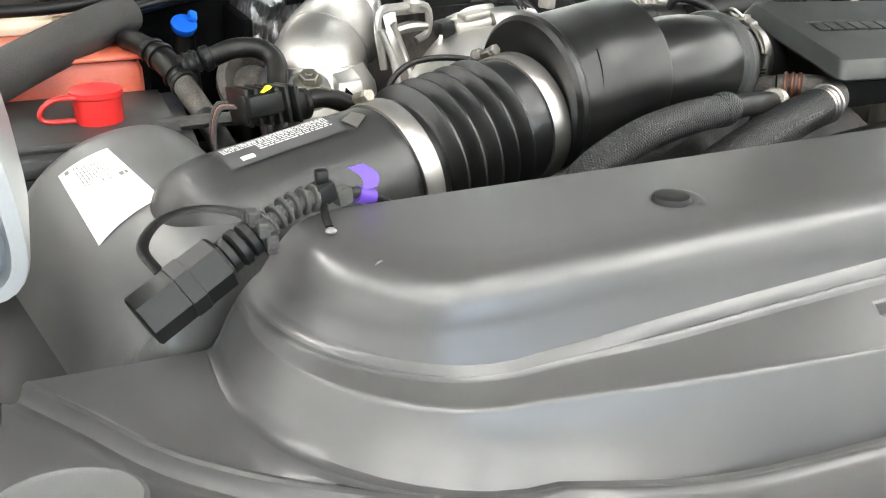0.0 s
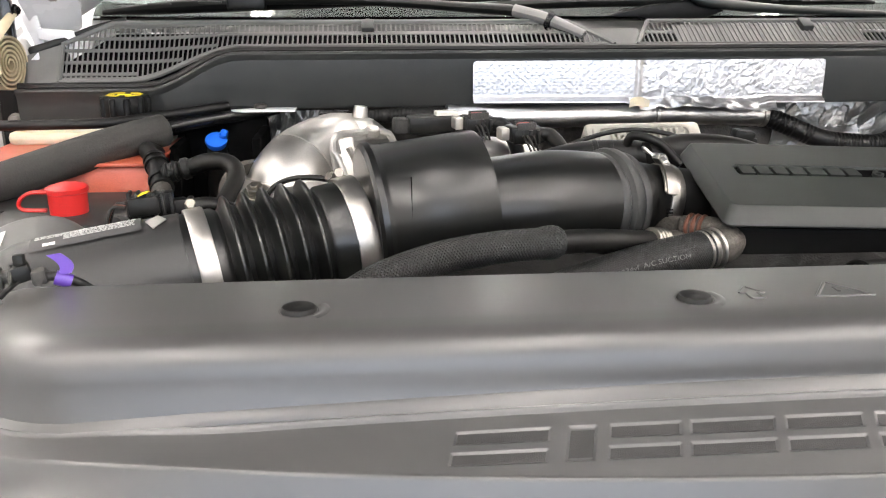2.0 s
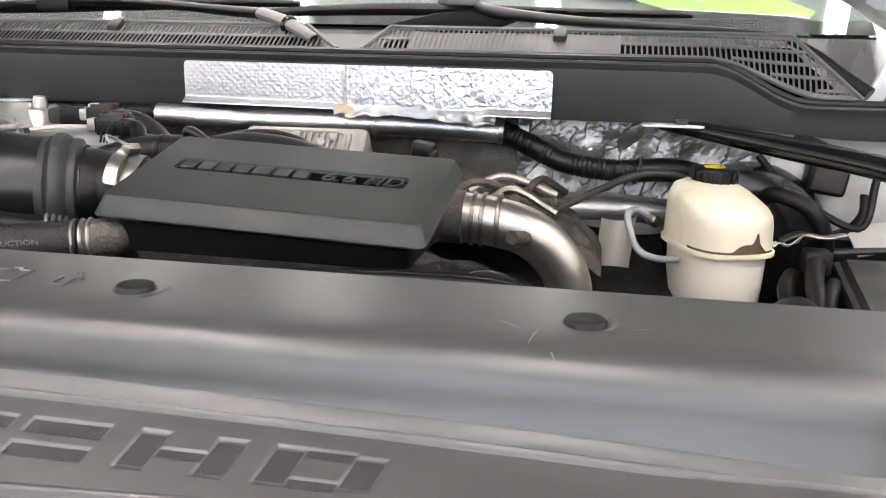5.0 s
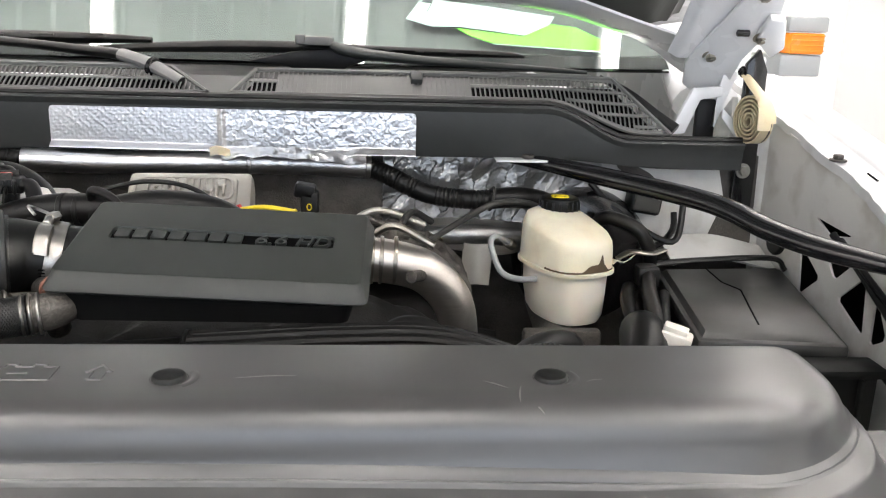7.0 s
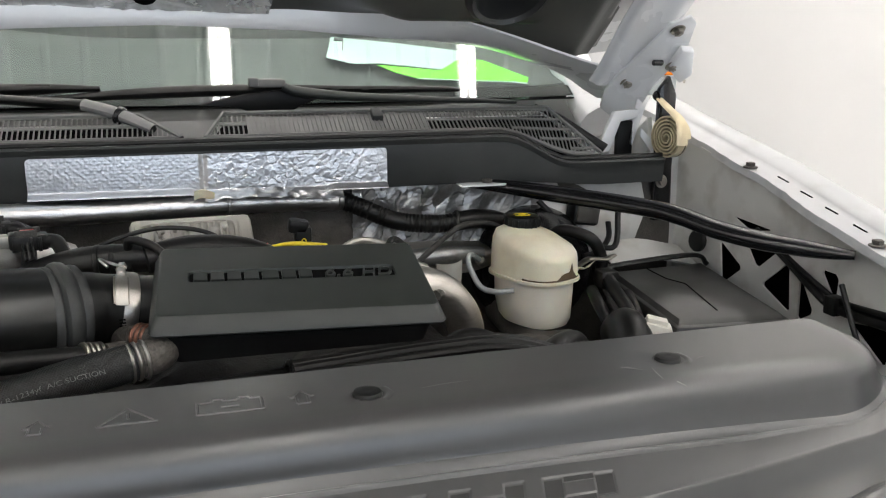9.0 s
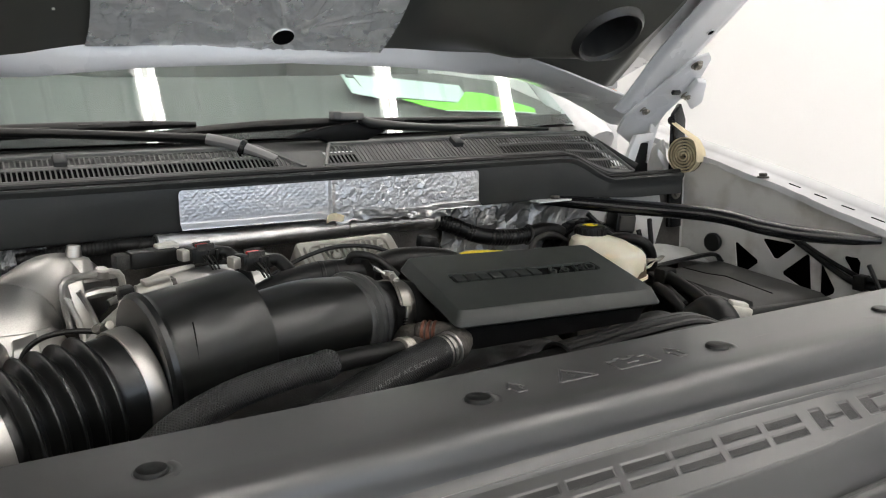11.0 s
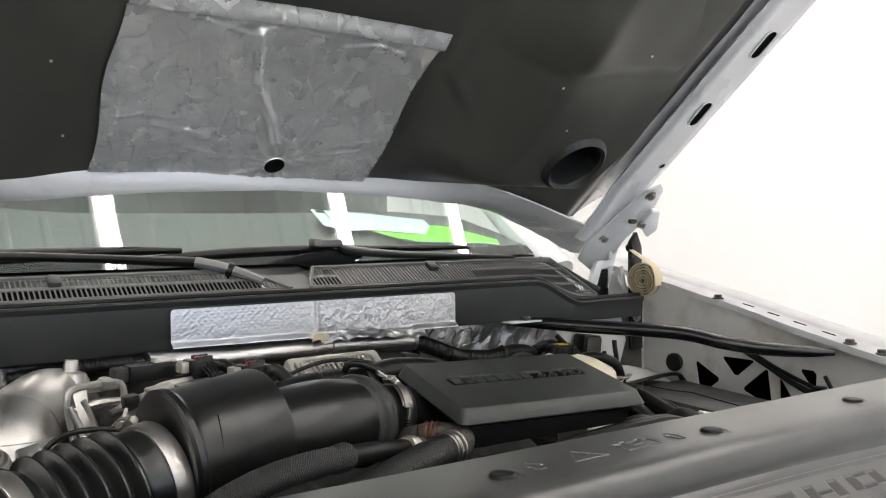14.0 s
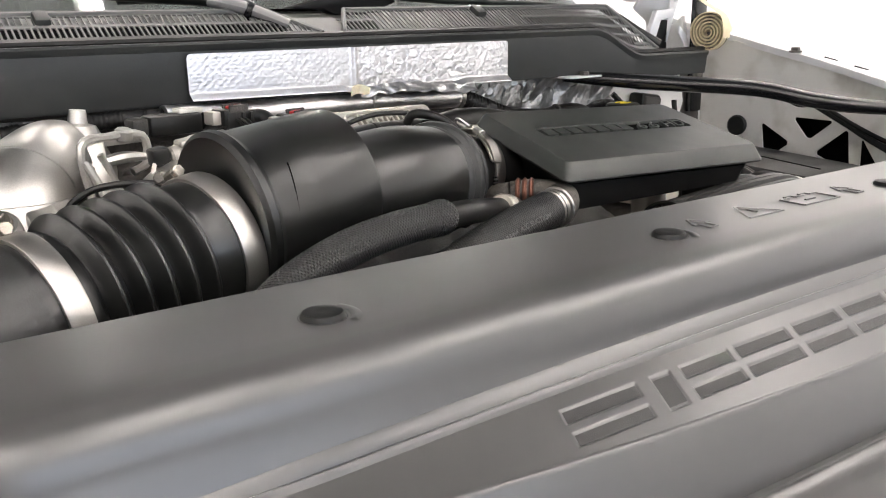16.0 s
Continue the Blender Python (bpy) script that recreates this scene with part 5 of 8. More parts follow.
def hump(u, v):
    y = -0.05 + 0.40 * v
    x = -0.790 + 0.255 * u
    z = air_top(x, y)
    cut = 0.13 + 1.2 * (x + 0.62) - 1.4 * (z - 1.10) - y
    z -= 6.0 * max(0, cut)
    if y < 0.19:
        z -= 8.0 * max(0, (x + 0.641) * 0.863 - (y - 0.103) * 0.507) * smooth01(0.0, 0.016, cut)
    return V(x, y, max(0.98, z))


part("housing", sheet_mesh(hump, 150, 160), "box", airbox)
part("lower_tray", box(-0.80, -0.56, 0.07, 0.37, 0.90, 1.06, 0.012), "black", airbox)
LA, LB, LC, LD = (-0.683, 0.272), (-0.649, 0.266), (-0.626, 0.175), (-0.666, 0.170)


def lab(u, v, lift):
    x = (LA[0] * (1 - u) + LB[0] * u) * (1 - v) + (LD[0] * (1 - u) + LC[0] * u) * v
    y = (LA[1] * (1 - u) + LB[1] * u) * (1 - v) + (LD[1] * (1 - u) + LC[1] * u) * v
    return V(x, y, air_top(x, y) + lift)


label_ob = part("label", sheet_mesh(lambda u, v: lab(u, v, 0.0010), 14, 18), "paper", airbox, "white printed paper label")
rl = random.Random(9)
for k in range(9):
    u0 = 0.26 + 0.055 * k
    v0, v1 = 0.05 + 0.015 * k, 0.30 + rl.uniform(-0.06, 0.16)
    while v0 < v1:
        w = rl.uniform(0.02, 0.055)
        part("print_line", sheet_mesh(lambda u, q: lab(u0 + 0.022 * u, v0 + w * q, 0.0016), 2, 6), "inkgrey", label_ob)
        v0 += w + 0.012
for u0, v0, du, dv in ((0.80, 0.44, 0.07, 0.06), (0.89, 0.45, 0.05, 0.05), (0.10, 0.03, 0.08, 0.05)):
    part("print_block", sheet_mesh(lambda u, q: lab(u0 + du * u, v0 + dv * q, 0.0016), 4, 4), "inkgrey", label_ob)
part("molding_line", sweep([(-0.705, 0.0, air_top(-0.705, 0.0) + 0.001, 0.003), (-0.70, 0.05, air_top(-0.70, 0.05) + 0.001, 0.003)], n=8), "black", airbox)

intake = thing("intake_duct", (-0.35, 0.22, 1.15), "black rubber bellows intake duct with steel band clamps", "intake duct")
part("inlet_tube", sweep([(-0.630, 0.160, 1.110, 0.030), (-0.612, 0.164, 1.1155, 0.050), (-0.594, 0.1685, 1.1195, 0.0585), (-0.55, 0.179, 1.128, 0.0565), (-0.476, 0.196, 1.141, 0.0525)], n=40, per=6), "inlet", intake, "dark grey plastic inlet tube")
AX0, AX1 = V(-0.478, 0.1955, 1.141), V(-0.350, 0.2345, 1.1585)
AX = (AX1 - AX0).normalized()


def along(d):
    return AX0 + AX * d


LEN = (AX1 - AX0).length
prof = [(-0.004, 0.0505), (0.016, 0.0510), (0.026, 0.0505)]
d = 0.028
for k in range(5):
    prof += [(d, 0.0490), (d + 0.002, 0.0475), (d + 0.0045, 0.0500), (d + 0.0068, 0.0560), (d + 0.0085, 0.0583), (d + 0.0102, 0.0583), (d + 0.012, 0.0560), (d + 0.0142, 0.0500)]
    d += 0.0163
prof += [(d + 0.001, 0.0480), (d + 0.004, 0.0500), (LEN + 0.012, 0.0510)]
part("bellows", lathe(along(0), AX, prof, 56), "satin", intake, "black rubber bellows with five folds")


def band(parent, c, axis, r, w, tail):
    """A flat steel band clamp with its worm screw."""
    a = Vector(axis).normalized()
    ob = part("band_clamp", lathe(Vector(c) - a * w / 2, a, [(0, r), (0, r + 0.0012), (0.0012, r + 0.0018), (w - 0.0012, r + 0.0018), (w, r + 0.0012), (w, r)], 48), "clamp", parent, "bright steel band clamp")
    t = Vector(tail).normalized()
    t = (t - a * t.dot(a)).normalized()
    s = a.cross(t)
    p = Vector(c) + t * (r + 0.005)
    bm = disc(p - s * 0.010, s, 0.0040, 0.014, 14, 0.001)
    disc(p + s * 0.004, s, 0.0048, 0.005, 6, 0.0008, bm=bm)
    part("worm_screw", bm, "zinc", ob, smooth=False)
    return ob


band(intake, along(0.012), AX, 0.0520, 0.0155, (-0.1, 0.35, 1))
band(intake, along(LEN + 0.004), AX, 0.0515, 0.0180, (-0.3, 0.4, 1))
# bright diamond tag on the inlet tube
c = V(-0.499, 0.1795, 1.1905)
bm = prism([c + V(-0.008, 0.001, 0.000), c + V(0.001, 0.006, 0.0035), c + V(0.009, 0.000, 0.002), c + V(0.0, -0.008, -0.003)], V(0, -0.0004, 0.0008))
part("alignment_tag", bm, "clamp", intake, "small bright diamond tag")

# sleeve over the duct
S0, S1 = V(-0.3335, 0.2405, 1.1754), V(-0.233, 0.259, 1.186)
SA = (S1 - S0).normalized()
SL = (S1 - S0).length
bm = lathe(S0, SA, [(0.0, 0.0530), (0.0, 0.0605), (0.003, 0.0640), (0.008, 0.0645), (0.011, 0.0625), (0.014, 0.0610), (SL * 0.5, 0.0612), (SL - 0.003, 0.0615), (SL, 0.0605), (SL, 0.0560), (SL - 0.02, 0.052)], 56)
part("sleeve", bm, "satin", intake, "smooth black plastic sleeve")
part("sleeve_slit", sweep([(*(S0 + SA * (SL * 0.36) + V(0, -0.0612 * math.cos(t), 0.0612 * math.sin(t))), 0.0007) for t in [0.02 + 0.085 * k for k in range(9)]], n=5, straight=True), "void", intake)
# outlet duct with its thick ring
part("outlet_duct", sweep([(-0.250, 0.256, 1.1755, 0.0445), (-0.215, 0.262, 1.1760, 0.0460), (-0.170, 0.272, 1.1765, 0.0485), (-0.130, 0.287, 1.1735, 0.0470), (-0.106, 0.298, 1.1710, 0.0440), (-0.088, 0.305, 1.1700, 0.0410)], n=48, per=8), "satin", intake, "curved satin black duct")
part("rubber_neck", sweep([(-0.095, 0.302, 1.1700, 0.0400), (-0.078, 0.309, 1.1690, 0.0380), (-0.064, 0.313, 1.1680, 0.0350), (-0.036, 0.320, 1.1640, 0.0342), (-0.016, 0.322, 1.161, 0.0338), (0.02, 0.324, 1.156, 0.0335)], n=40, per=6), "rubber", intake, "black rubber neck")
RC, RA = V(-0.122, 0.2900, 1.1712), V(1, 0.42, -0.05).normalized()
bm = lathe(RC, RA, [(d, 0.9 * r) for d, r in ((0, 0.0480), (0, 0.0515), (0.003, 0.0535), (0.007, 0.0535), (0.009, 0.0515), (0.0105, 0.0535), (0.012, 0.0565), (0.016, 0.0575), (0.021, 0.0565), (0.024, 0.0535), (0.026, 0.0515), (0.029, 0.0530), (0.033, 0.0520), (0.035, 0.0440))], 56)
part("joint_ring", bm, "joint", intake, "thick black rubber joint ring")
cl = part("band_clamp", lathe(V(-0.0555, 0.3160, 1.1665), V(1, 0.2, -0.22), [(-0.001, 0.0348), (-0.001, 0.0374), (0.0002, 0.0378), (0.0118, 0.0378), (0.0130, 0.0374), (0.0130, 0.0348)], 44), "wormclamp", intake, "steel worm drive band clamp")
ca = V(1, 0.2, -0.22).normalized()
def on_band(a, w, rr):
    return V(-0.0555, 0.3160, 1.1665) + ca * w + V(0, -rr * math.cos(a), rr * math.sin(a))


part("latch", sheet_mesh(lambda u, v: on_band(radians(22 + 46 * u), 0.0005 + 0.0110 * v, 0.0405 + 0.0012 * math.sin(u * math.pi)), 12, 6, 0.0030), "wormclamp", cl)
for k in range(4):
    part("latch_slot", prism([on_band(radians(28 + 5 * k), 0.003, 0.0440), on_band(radians(28 + 5 * k), 0.009, 0.0440), on_band(radians(30 + 5 * k), 0.009, 0.0440), on_band(radians(30 + 5 * k), 0.003, 0.0440)], V(0, 0, -0.001)), "void", cl, smooth=False)
for w in (0.0000, 0.0120):
    part("latch_wall", sweep([(*on_band(radians(24 + 7 * k), w, 0.0412), 0.0013) for k in range(7)], n=6, straight=True), "zinc", cl)
part("screw", disc(on_band(radians(80), 0.0060, 0.0440), V(0, 0.98, -0.10), 0.0052, 0.020, 6, 0.001), "zinc", cl, smooth=False)
part("screw_thread", disc(on_band(radians(66), 0.0060, 0.0430), V(0, 0.95, 0.25), 0.0042, 0.014, 14, 0.001), "clamp", cl)
part("buckle", sweep([(*on_band(radians(78), -0.006, 0.046), 0.0016), (*on_band(radians(88), -0.014, 0.050), 0.0016), (*on_band(radians(98), -0.010, 0.047), 0.0016), (*on_band(radians(96), 0.004, 0.044), 0.0016)], n=6), "clamp", cl)
for k in range(9):
    a0 = 0.02 - 0.085 * k
    p = V(-0.0555, 0.3160, 1.1665) + ca * 0.0056 + V(0, -0.0381 * math.cos(a0), 0.0381 * math.sin(a0))
    part("perforation", box(p.x - 0.0030, p.x + 0.0030, p.y - 0.0003, p.y + 0.0004, p.z - 0.0008, p.z + 0.0008, 0.0003), "void", cl)

# warning sticker on the inlet tube
TA = V(0.155, 0.036, 0.029).normalized()


def stick(u, v, lift):
    """u along the tube, v round its upper front."""
    d = 0.020 + 0.082 * u
    c = V(-0.60, 0.167, 1.1185) + TA * d
    r = 0.0598 - 0.0062 * (d / 0.125) + lift
    ang = radians(97 - 27 * v)
    f = TA.cross(V(0, 0, 1)).normalized()
    up = f.cross(TA)
    return c + f * (r * math.cos(ang)) + up * (r * math.sin(ang))


st = part("warning_sticker", sheet_mesh(lambda u, v: stick(u, v, 0.0006), 24, 8), "ink", intake, "black sticker with fine white print")
rp = random.Random(21)
bm = bmesh.new()
for k in range(7):
    v0 = 0.07 + 0.088 * k
    u = 0.04 if k < 4 else 0.30
    while u < 0.93:
        w = rp.uniform(0.018, 0.075)
        u1 = min(u + w, 0.95)
        sheet_mesh(lambda a, b: stick(u + (u1 - u) * a, v0 + (0.058 if k < 2 else 0.046) * b, 0.0011), 2, 1, bm=bm)
        u = u1 + rp.uniform(0.006, 0.014)
part("fine_print", bm, "whiteink", st)
part("print_block", sheet_mesh(lambda u, v: stick(0.12 + 0.11 * u, 0.70 + 0.16 * v, 0.0011), 4, 4), "whiteink", st)

# ---- plugged connector and its ribbed conduit ----
con = thing("wiring_connector", (-0.63, 0.04, 1.16), "black hexagonal wiring connector with ribbed conduit and purple tape", "wiring connector")
c0, c1 = V(-0.655, 0.030, 1.1495), V(-0.606, 0.043, 1.1735)
ca = (c1 - c0).normalized()
part("plug_body", lathe(c0, ca, [(0, 0.0125), (0.001, 0.0140), (0.022, 0.0140), (0.0225, 0.0147), (0.030, 0.0147), (0.0305, 0.0141), (0.046, 0.0141), (0.048, 0.0125)], 6), "black", con)
bpy.data.objects[con.children[0].name].data.set_sharp_from_angle(angle=radians(20))
for k, (d, r) in enumerate(((0.048, 0.0095), (0.0545, 0.0102), (0.061, 0.0095))):
    part("gland_ring", disc(c0 + ca * d, ca, r, 0.006, 20, 0.0012), "black", con)
star = part("star_collar", disc(c0 + ca * 0.067, ca, 0.008, 0.009, 16, 0.001), "foam", con, "grey star shaped collar", smooth=False)
for k in range(7):
    t = 2 * math.pi * k / 7
    s = ca.orthogonal().normalized()
    q = s * math.cos(t) + ca.cross(s) * math.sin(t)
    p = c0 + ca * 0.071 + q * 0.0090
    part("point", box(p.x - 0.003, p.x + 0.003, p.y - 0.004, p.y + 0.004, p.z - 0.004, p.z + 0.004, 0.001), "foam", star, smooth=False)
path = [(*(c0 + ca * 0.075), 0.0045), (-0.578, 0.053, 1.1865, 0.0045), (-0.566, 0.057, 1.1885, 0.0045), (-0.556, 0.060, 1.1880, 0.0045)]
part("conduit", sweep(path, n=10, per=6), "foam", con, "grey ribbed conduit")
rows = fine_rows(path, 0.0056)
for r0, r1 in zip(rows, rows[1:]):
    a = Vector((r1 - r0)[:3]).normalized()
    part("rib", disc(Vector(r0[:3]), a, 0.0076, 0.0024, 10, 0.0006), "foam", con)
part("strap", sweep([(-0.643, 0.046, 1.166, 0.0030), (-0.648, 0.066, 1.172, 0.0030), (-0.636, 0.088, 1.176, 0.0030), (-0.616, 0.092, 1.178, 0.0030), (-0.598, 0.074, 1.180, 0.0030), (-0.594, 0.055, 1.180, 0.0030)], n=8, flat=0.3), "black", con)
bm = box(-0.5625, -0.5505, 0.054, 0.066, 1.1845, 1.196, 0.002, turn=rot(0, -15, 20))
box(-0.560, -0.553, 0.057, 0.063, 1.195, 1.203, 0.0015, bm=bm)
sweep([(-0.557, 0.056, 1.186, 0.0022), (-0.560, 0.044, 1.1835, 0.0022), (-0.561, 0.034, 1.1818, 0.0022)], n=8, bm=bm, flat=0.6)
part("clip", bm, "black", con)
part("clip_foot", lathe((-0.561, 0.032, 1.1795), (0, 0, 1), [(0, 0.0026), (0.001, 0.0030), (0.002, 0.002), (0.0022, 0.0005)], 14), "scuff", con)
part("joiner", box(-0.5505, -0.541, 0.056, 0.067, 1.182, 1.192, 0.002, turn=rot(0, -8, 15)), "foam", con)
part("cable", sweep([(-0.542, 0.062, 1.187, 0.0032), (-0.532, 0.064, 1.185, 0.0032), (-0.515, 0.070, 1.172, 0.0032), (-0.49, 0.08, 1.13, 0.0032)], n=10), "black", con)
bm = sweep([(-0.5365, 0.063, 1.1855, 0.0048), (-0.527, 0.065, 1.1815, 0.0048)], n=14, straight=True)
part("tape_wrap", bm, "purple", con, "purple cloth tape")
bm = sheet_mesh(lambda u, v: V(-0.5345 + 0.009 * v + 0.003 * math.sin(u * 3.0) - 0.007 * u * u, 0.062 + 0.003 * u, 1.187 + 0.013 * u + 0.0015 * v), 8, 3, 0.0006)
part("tape_tail", bm, "purple", con)

# ---- refrigerant hoses in front of the engine ----
hose = thing("refrigerant_hose", (-0.2, 0.17, 1.1), "black braided refrigerant hose with crimped steel fitting", "hose", "refrigerant hoses")
part("braided_sleeve", sweep([(-0.40, 0.119, 1.088, 0.0125), (-0.372, 0.127, 1.122, 0.0130), (-0.335, 0.139, 1.147, 0.0133), (-0.285, 0.154, 1.1615, 0.0133), (-0.235, 0.167, 1.1665, 0.0133), (-0.190, 0.177, 1.1665, 0.0130)], n=24, per=8), "braid", hose, "loosely woven black braided sleeve")
part("frayed_end", sweep([(-0.195, 0.176, 1.1665, 0.0135), (-0.183, 0.179, 1.1665, 0.0143), (-0.178, 0.181, 1.166, 0.0125)], n=24, per=3), "braid", hose)
part("tube", sweep([(-0.195, 0.176, 1.1665, 0.0102), (-0.150, 0.193, 1.163, 0.0102), (-0.105, 0.218, 1.154, 0.0102), (-0.078, 0.234, 1.148, 0.0102)], n=18), "rubber", hose)
for k in range(4):
    d = V(0.8, 0.55, -0.22).normalized()
    part("crimp_ring", disc(V(-0.084, 0.228, 1.1515) + d * (0.0052 * k), d, 0.0122, 0.0036, 22, 0.0012), "zinc", hose, "crimped steel ring")
part("fitting", sweep([(-0.066, 0.241, 1.146, 0.0100), (-0.050, 0.255, 1.140, 0.0120), (-0.042, 0.272, 1.128, 0.0120), (-0.040, 0.285, 1.105, 0.011)], n=18), "castdirty", hose, "dirty alloy elbow fitting")

hose2 = thing("suction_hose", (-0.1, 0.2, 1.1), "thick black ribbed suction hose with steel crimp ring", "hose", "refrigerant hoses")
part("hose_body", sweep([(-0.30, 0.136, 1.075, 0.018), (-0.23, 0.156, 1.108, 0.0182), (-0.16, 0.177, 1.128, 0.0184), (-0.09, 0.198, 1.141, 0.0180), (-0.039, 0.2135, 1.1460, 0.0175)], n=28, per=8), "braidfine", hose2)
hd = V(0.9, 0.30, 0.05).normalized()
part("crimp_ring", disc(V(-0.0318, 0.2158, 1.1462), hd, 0.0188, 0.0030, 32, 0.001), "clamp", hose2, "thin bright crimp ring")
for k in range(2):
    part("crimp_ridge", disc(V(-0.045, 0.2115, 1.1455) + hd * (0.0065 * k), hd, 0.0184, 0.0042, 28, 0.0016), "wormclamp", hose2)
part("elbow", sweep([(-0.036, 0.2145, 1.146, 0.0162), (-0.022, 0.2195, 1.1478, 0.0165), (-0.013, 0.2300, 1.1505, 0.0155), (-0.017, 0.2440, 1.153, 0.0130), (-0.027, 0.2560, 1.154, 0.0115), (-0.040, 0.268, 1.152, 0.0110)], n=22), "castdirty", hose2)
for k in range(3):
    part("copper_ring", disc(V(-0.0245 - 0.0045 * k, 0.2530 + 0.0045 * k, 1.1538 - 0.0003 * k), (-0.7, 0.7, -0.05), 0.0132, 0.0042, 22, 0.0014), "copper", hose2, "brown plastic lock ring")
part("end_pipe", sweep([(-0.040, 0.268, 1.152, 0.0105), (-0.052, 0.285, 1.146, 0.0105), (-0.060, 0.32, 1.12, 0.0105)], n=16), "castdirty", hose2)
bm = lettering("R-134a / R-1234yf  A/C SUCTION")
p0, p1 = V(-0.168, 0.1745, 1.1265), V(-0.066, 0.2060, 1.1430)
for v in bm.verts:
    u = v.co.x
    c = p0 + (p1 - p0) * u + V(0, 0, 0.004 * math.sin(u * math.pi))
    t = (p1 - p0).normalized()
    f = V(t.y, -t.x, 0).normalized()
    upv = t.cross(-f).normalized()
    upv = upv if upv.z > 0 else -upv
    a = 0.30 + (0.0055 * v.co.y - 0.003) / 0.0184
    v.co = c + (f * math.cos(a) + upv * math.sin(a)) * (0.0188 + 0.0001 * v.co.z)
part("hose_print", bm, "inkgrey", hose2, "white printed lettering", smooth=False)

# ---- engine cover box ----
ec = thing("engine_cover", (0.11, 0.28, 1.1), "greenish black plastic engine cover box with sunken badge slot", "engine cover")
q00, q10, q11, q01 = V(-0.0225, 0.2080, 1.1795), V(0.2505, 0.2005, 1.1705), V(0.2560, 0.3490, 1.2040), V(-0.0150, 0.3530, 1.2140)


def lid(u, v, lift=0.0):
    n = V(0, -0.27, 0.96)
    return (q00 * (1 - u) + q10 * u) * (1 - v) + (q01 * (1 - u) + q11 * u) * v + n * lift


def rounded(u0, u1, v0, v1, r, lift, n=5, aspect=0.5):
    """A rounded rectangle on the lid's plane; r in u units."""
    out = []
    for cu, cv, a0 in ((u1 - r, v1 - r / aspect, 0), (u0 + r, v1 - r / aspect, 90), (u0 + r, v0 + r / aspect, 180), (u1 - r, v0 + r / aspect, 270)):
        for k in range(n + 1):
            a = radians(a0 + 90 * k / n)
            out.append(lid(cu + r * math.cos(a), cv + r / aspect * math.sin(a), lift))
    return out


cont = [rounded(0.02, 0.98, 0.04, 0.97, 0.02, -0.012), rounded(-0.01, 1.01, -0.01, 1.01, 0.03, -0.012), rounded(-0.012, 1.012, -0.015, 1.012, 0.03, -0.010), rounded(-0.008, 1.008, -0.008, 1.010, 0.03, -0.008),
        rounded(0.012, 0.988, 0.062, 0.985, 0.024, 0.0036), rounded(0.016, 0.984, 0.070, 0.980, 0.024, 0.0042), rounded(0.021, 0.979, 0.082, 0.974, 0.022, 0.0042)]
bm = loft(cont, cap_first=True, cap_last=False)
# top with a sunken slot: ring of quads between the rim and the slot
slot_u0, slot_u1, slot_v0, slot_v1 = 0.115, 0.880, 0.485, 0.645
top_r = [v for v in bm.verts][-24:]
slot_c = [bm.verts.new(p) for p in rounded(slot_u0, slot_u1, slot_v0, slot_v1, 0.016, 0.0042, aspect=0.45)]
slot_b = [bm.verts.new(p) for p in rounded(slot_u0 + 0.004, slot_u1 - 0.004, slot_v0 + 0.01, slot_v1 - 0.01, 0.014, 0.0005, aspect=0.45)]
for i in range(24):
    j = (i + 1) % 24
    bm.faces.new((top_r[i], top_r[j], slot_c[j], slot_c[i]))
    bm.faces.new((slot_c[i], slot_c[j], slot_b[j], slot_b[i]))
lid_ob = part("lid", bm, "cover", ec)
# slot floor coloured near-black for the shade in the recess
part("badge_slot", loft([rounded(slot_u0 + 0.003, slot_u1 - 0.003, slot_v0 + 0.008, slot_v1 - 0.008, 0.014, 0.0012, aspect=0.45)]), "void", ec, "dark sunken badge slot")
wd = [0.075, 0.075, 0.075, 0.08, 0.09, 0.08, 0.075]
u = slot_u0 + 0.015
for w in wd:
    part("raised_block", loft([rounded(u + 0.003, u + w * 0.80 - 0.009, slot_v0 + 0.026, slot_v1 - 0.026, 0.004, l, 2, 0.5) for l in (0.0012, 0.0044)]), "cover", ec)
    u += w * 0.80


for body, u0, u1 in (("6.6", 0.605, 0.712), ("HD", 0.748, 0.862)):
    bm = lettering(body)
    for v in bm.verts:
        v.co = lid(u0 + (u1 - u0) * v.co.x + 0.012 * v.co.y, slot_v0 + 0.026 + (slot_v1 - slot_v0 - 0.052) * v.co.y, 0.0012 + 0.0032 * v.co.z)
    part("raised_lettering", bm, "cover", ec, smooth=False)
low = [[V(p.x * 0.93 + 0.0087, p.y * 0.92 + 0.024, p.z - 0.004) for p in rounded(0, 1, 0, 1, 0.03, -0.012)],
       [V(p.x * 0.91 + 0.0115, p.y * 0.88 + 0.034, 1.150) for p in rounded(0, 1, 0, 1, 0.035, -0.012)],
       [V(p.x * 0.885 + 0.0142, p.y * 0.85 + 0.043, 1.138) for p in rounded(0, 1, 0, 1, 0.04, -0.012)]]
# coloured darker than the lid to hold the shade beneath it
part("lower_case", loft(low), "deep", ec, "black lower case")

# polished elbow pipe beside the cover
pipe = thing("charge_pipe", (0.33, 0.45, 1.0), "brushed steel elbow pipe behind the engine cover", "pipe")
part("elbow", sweep([(0.235, 0.440, 1.134, 0.0255), (0.270, 0.440, 1.132, 0.0255), (0.312, 0.443, 1.121, 0.0250), (0.340, 0.447, 1.097, 0.0245), (0.356, 0.450, 1.065, 0.0240), (0.362, 0.450, 1.00, 0.0240)], n=32, per=8), "steel", pipe)
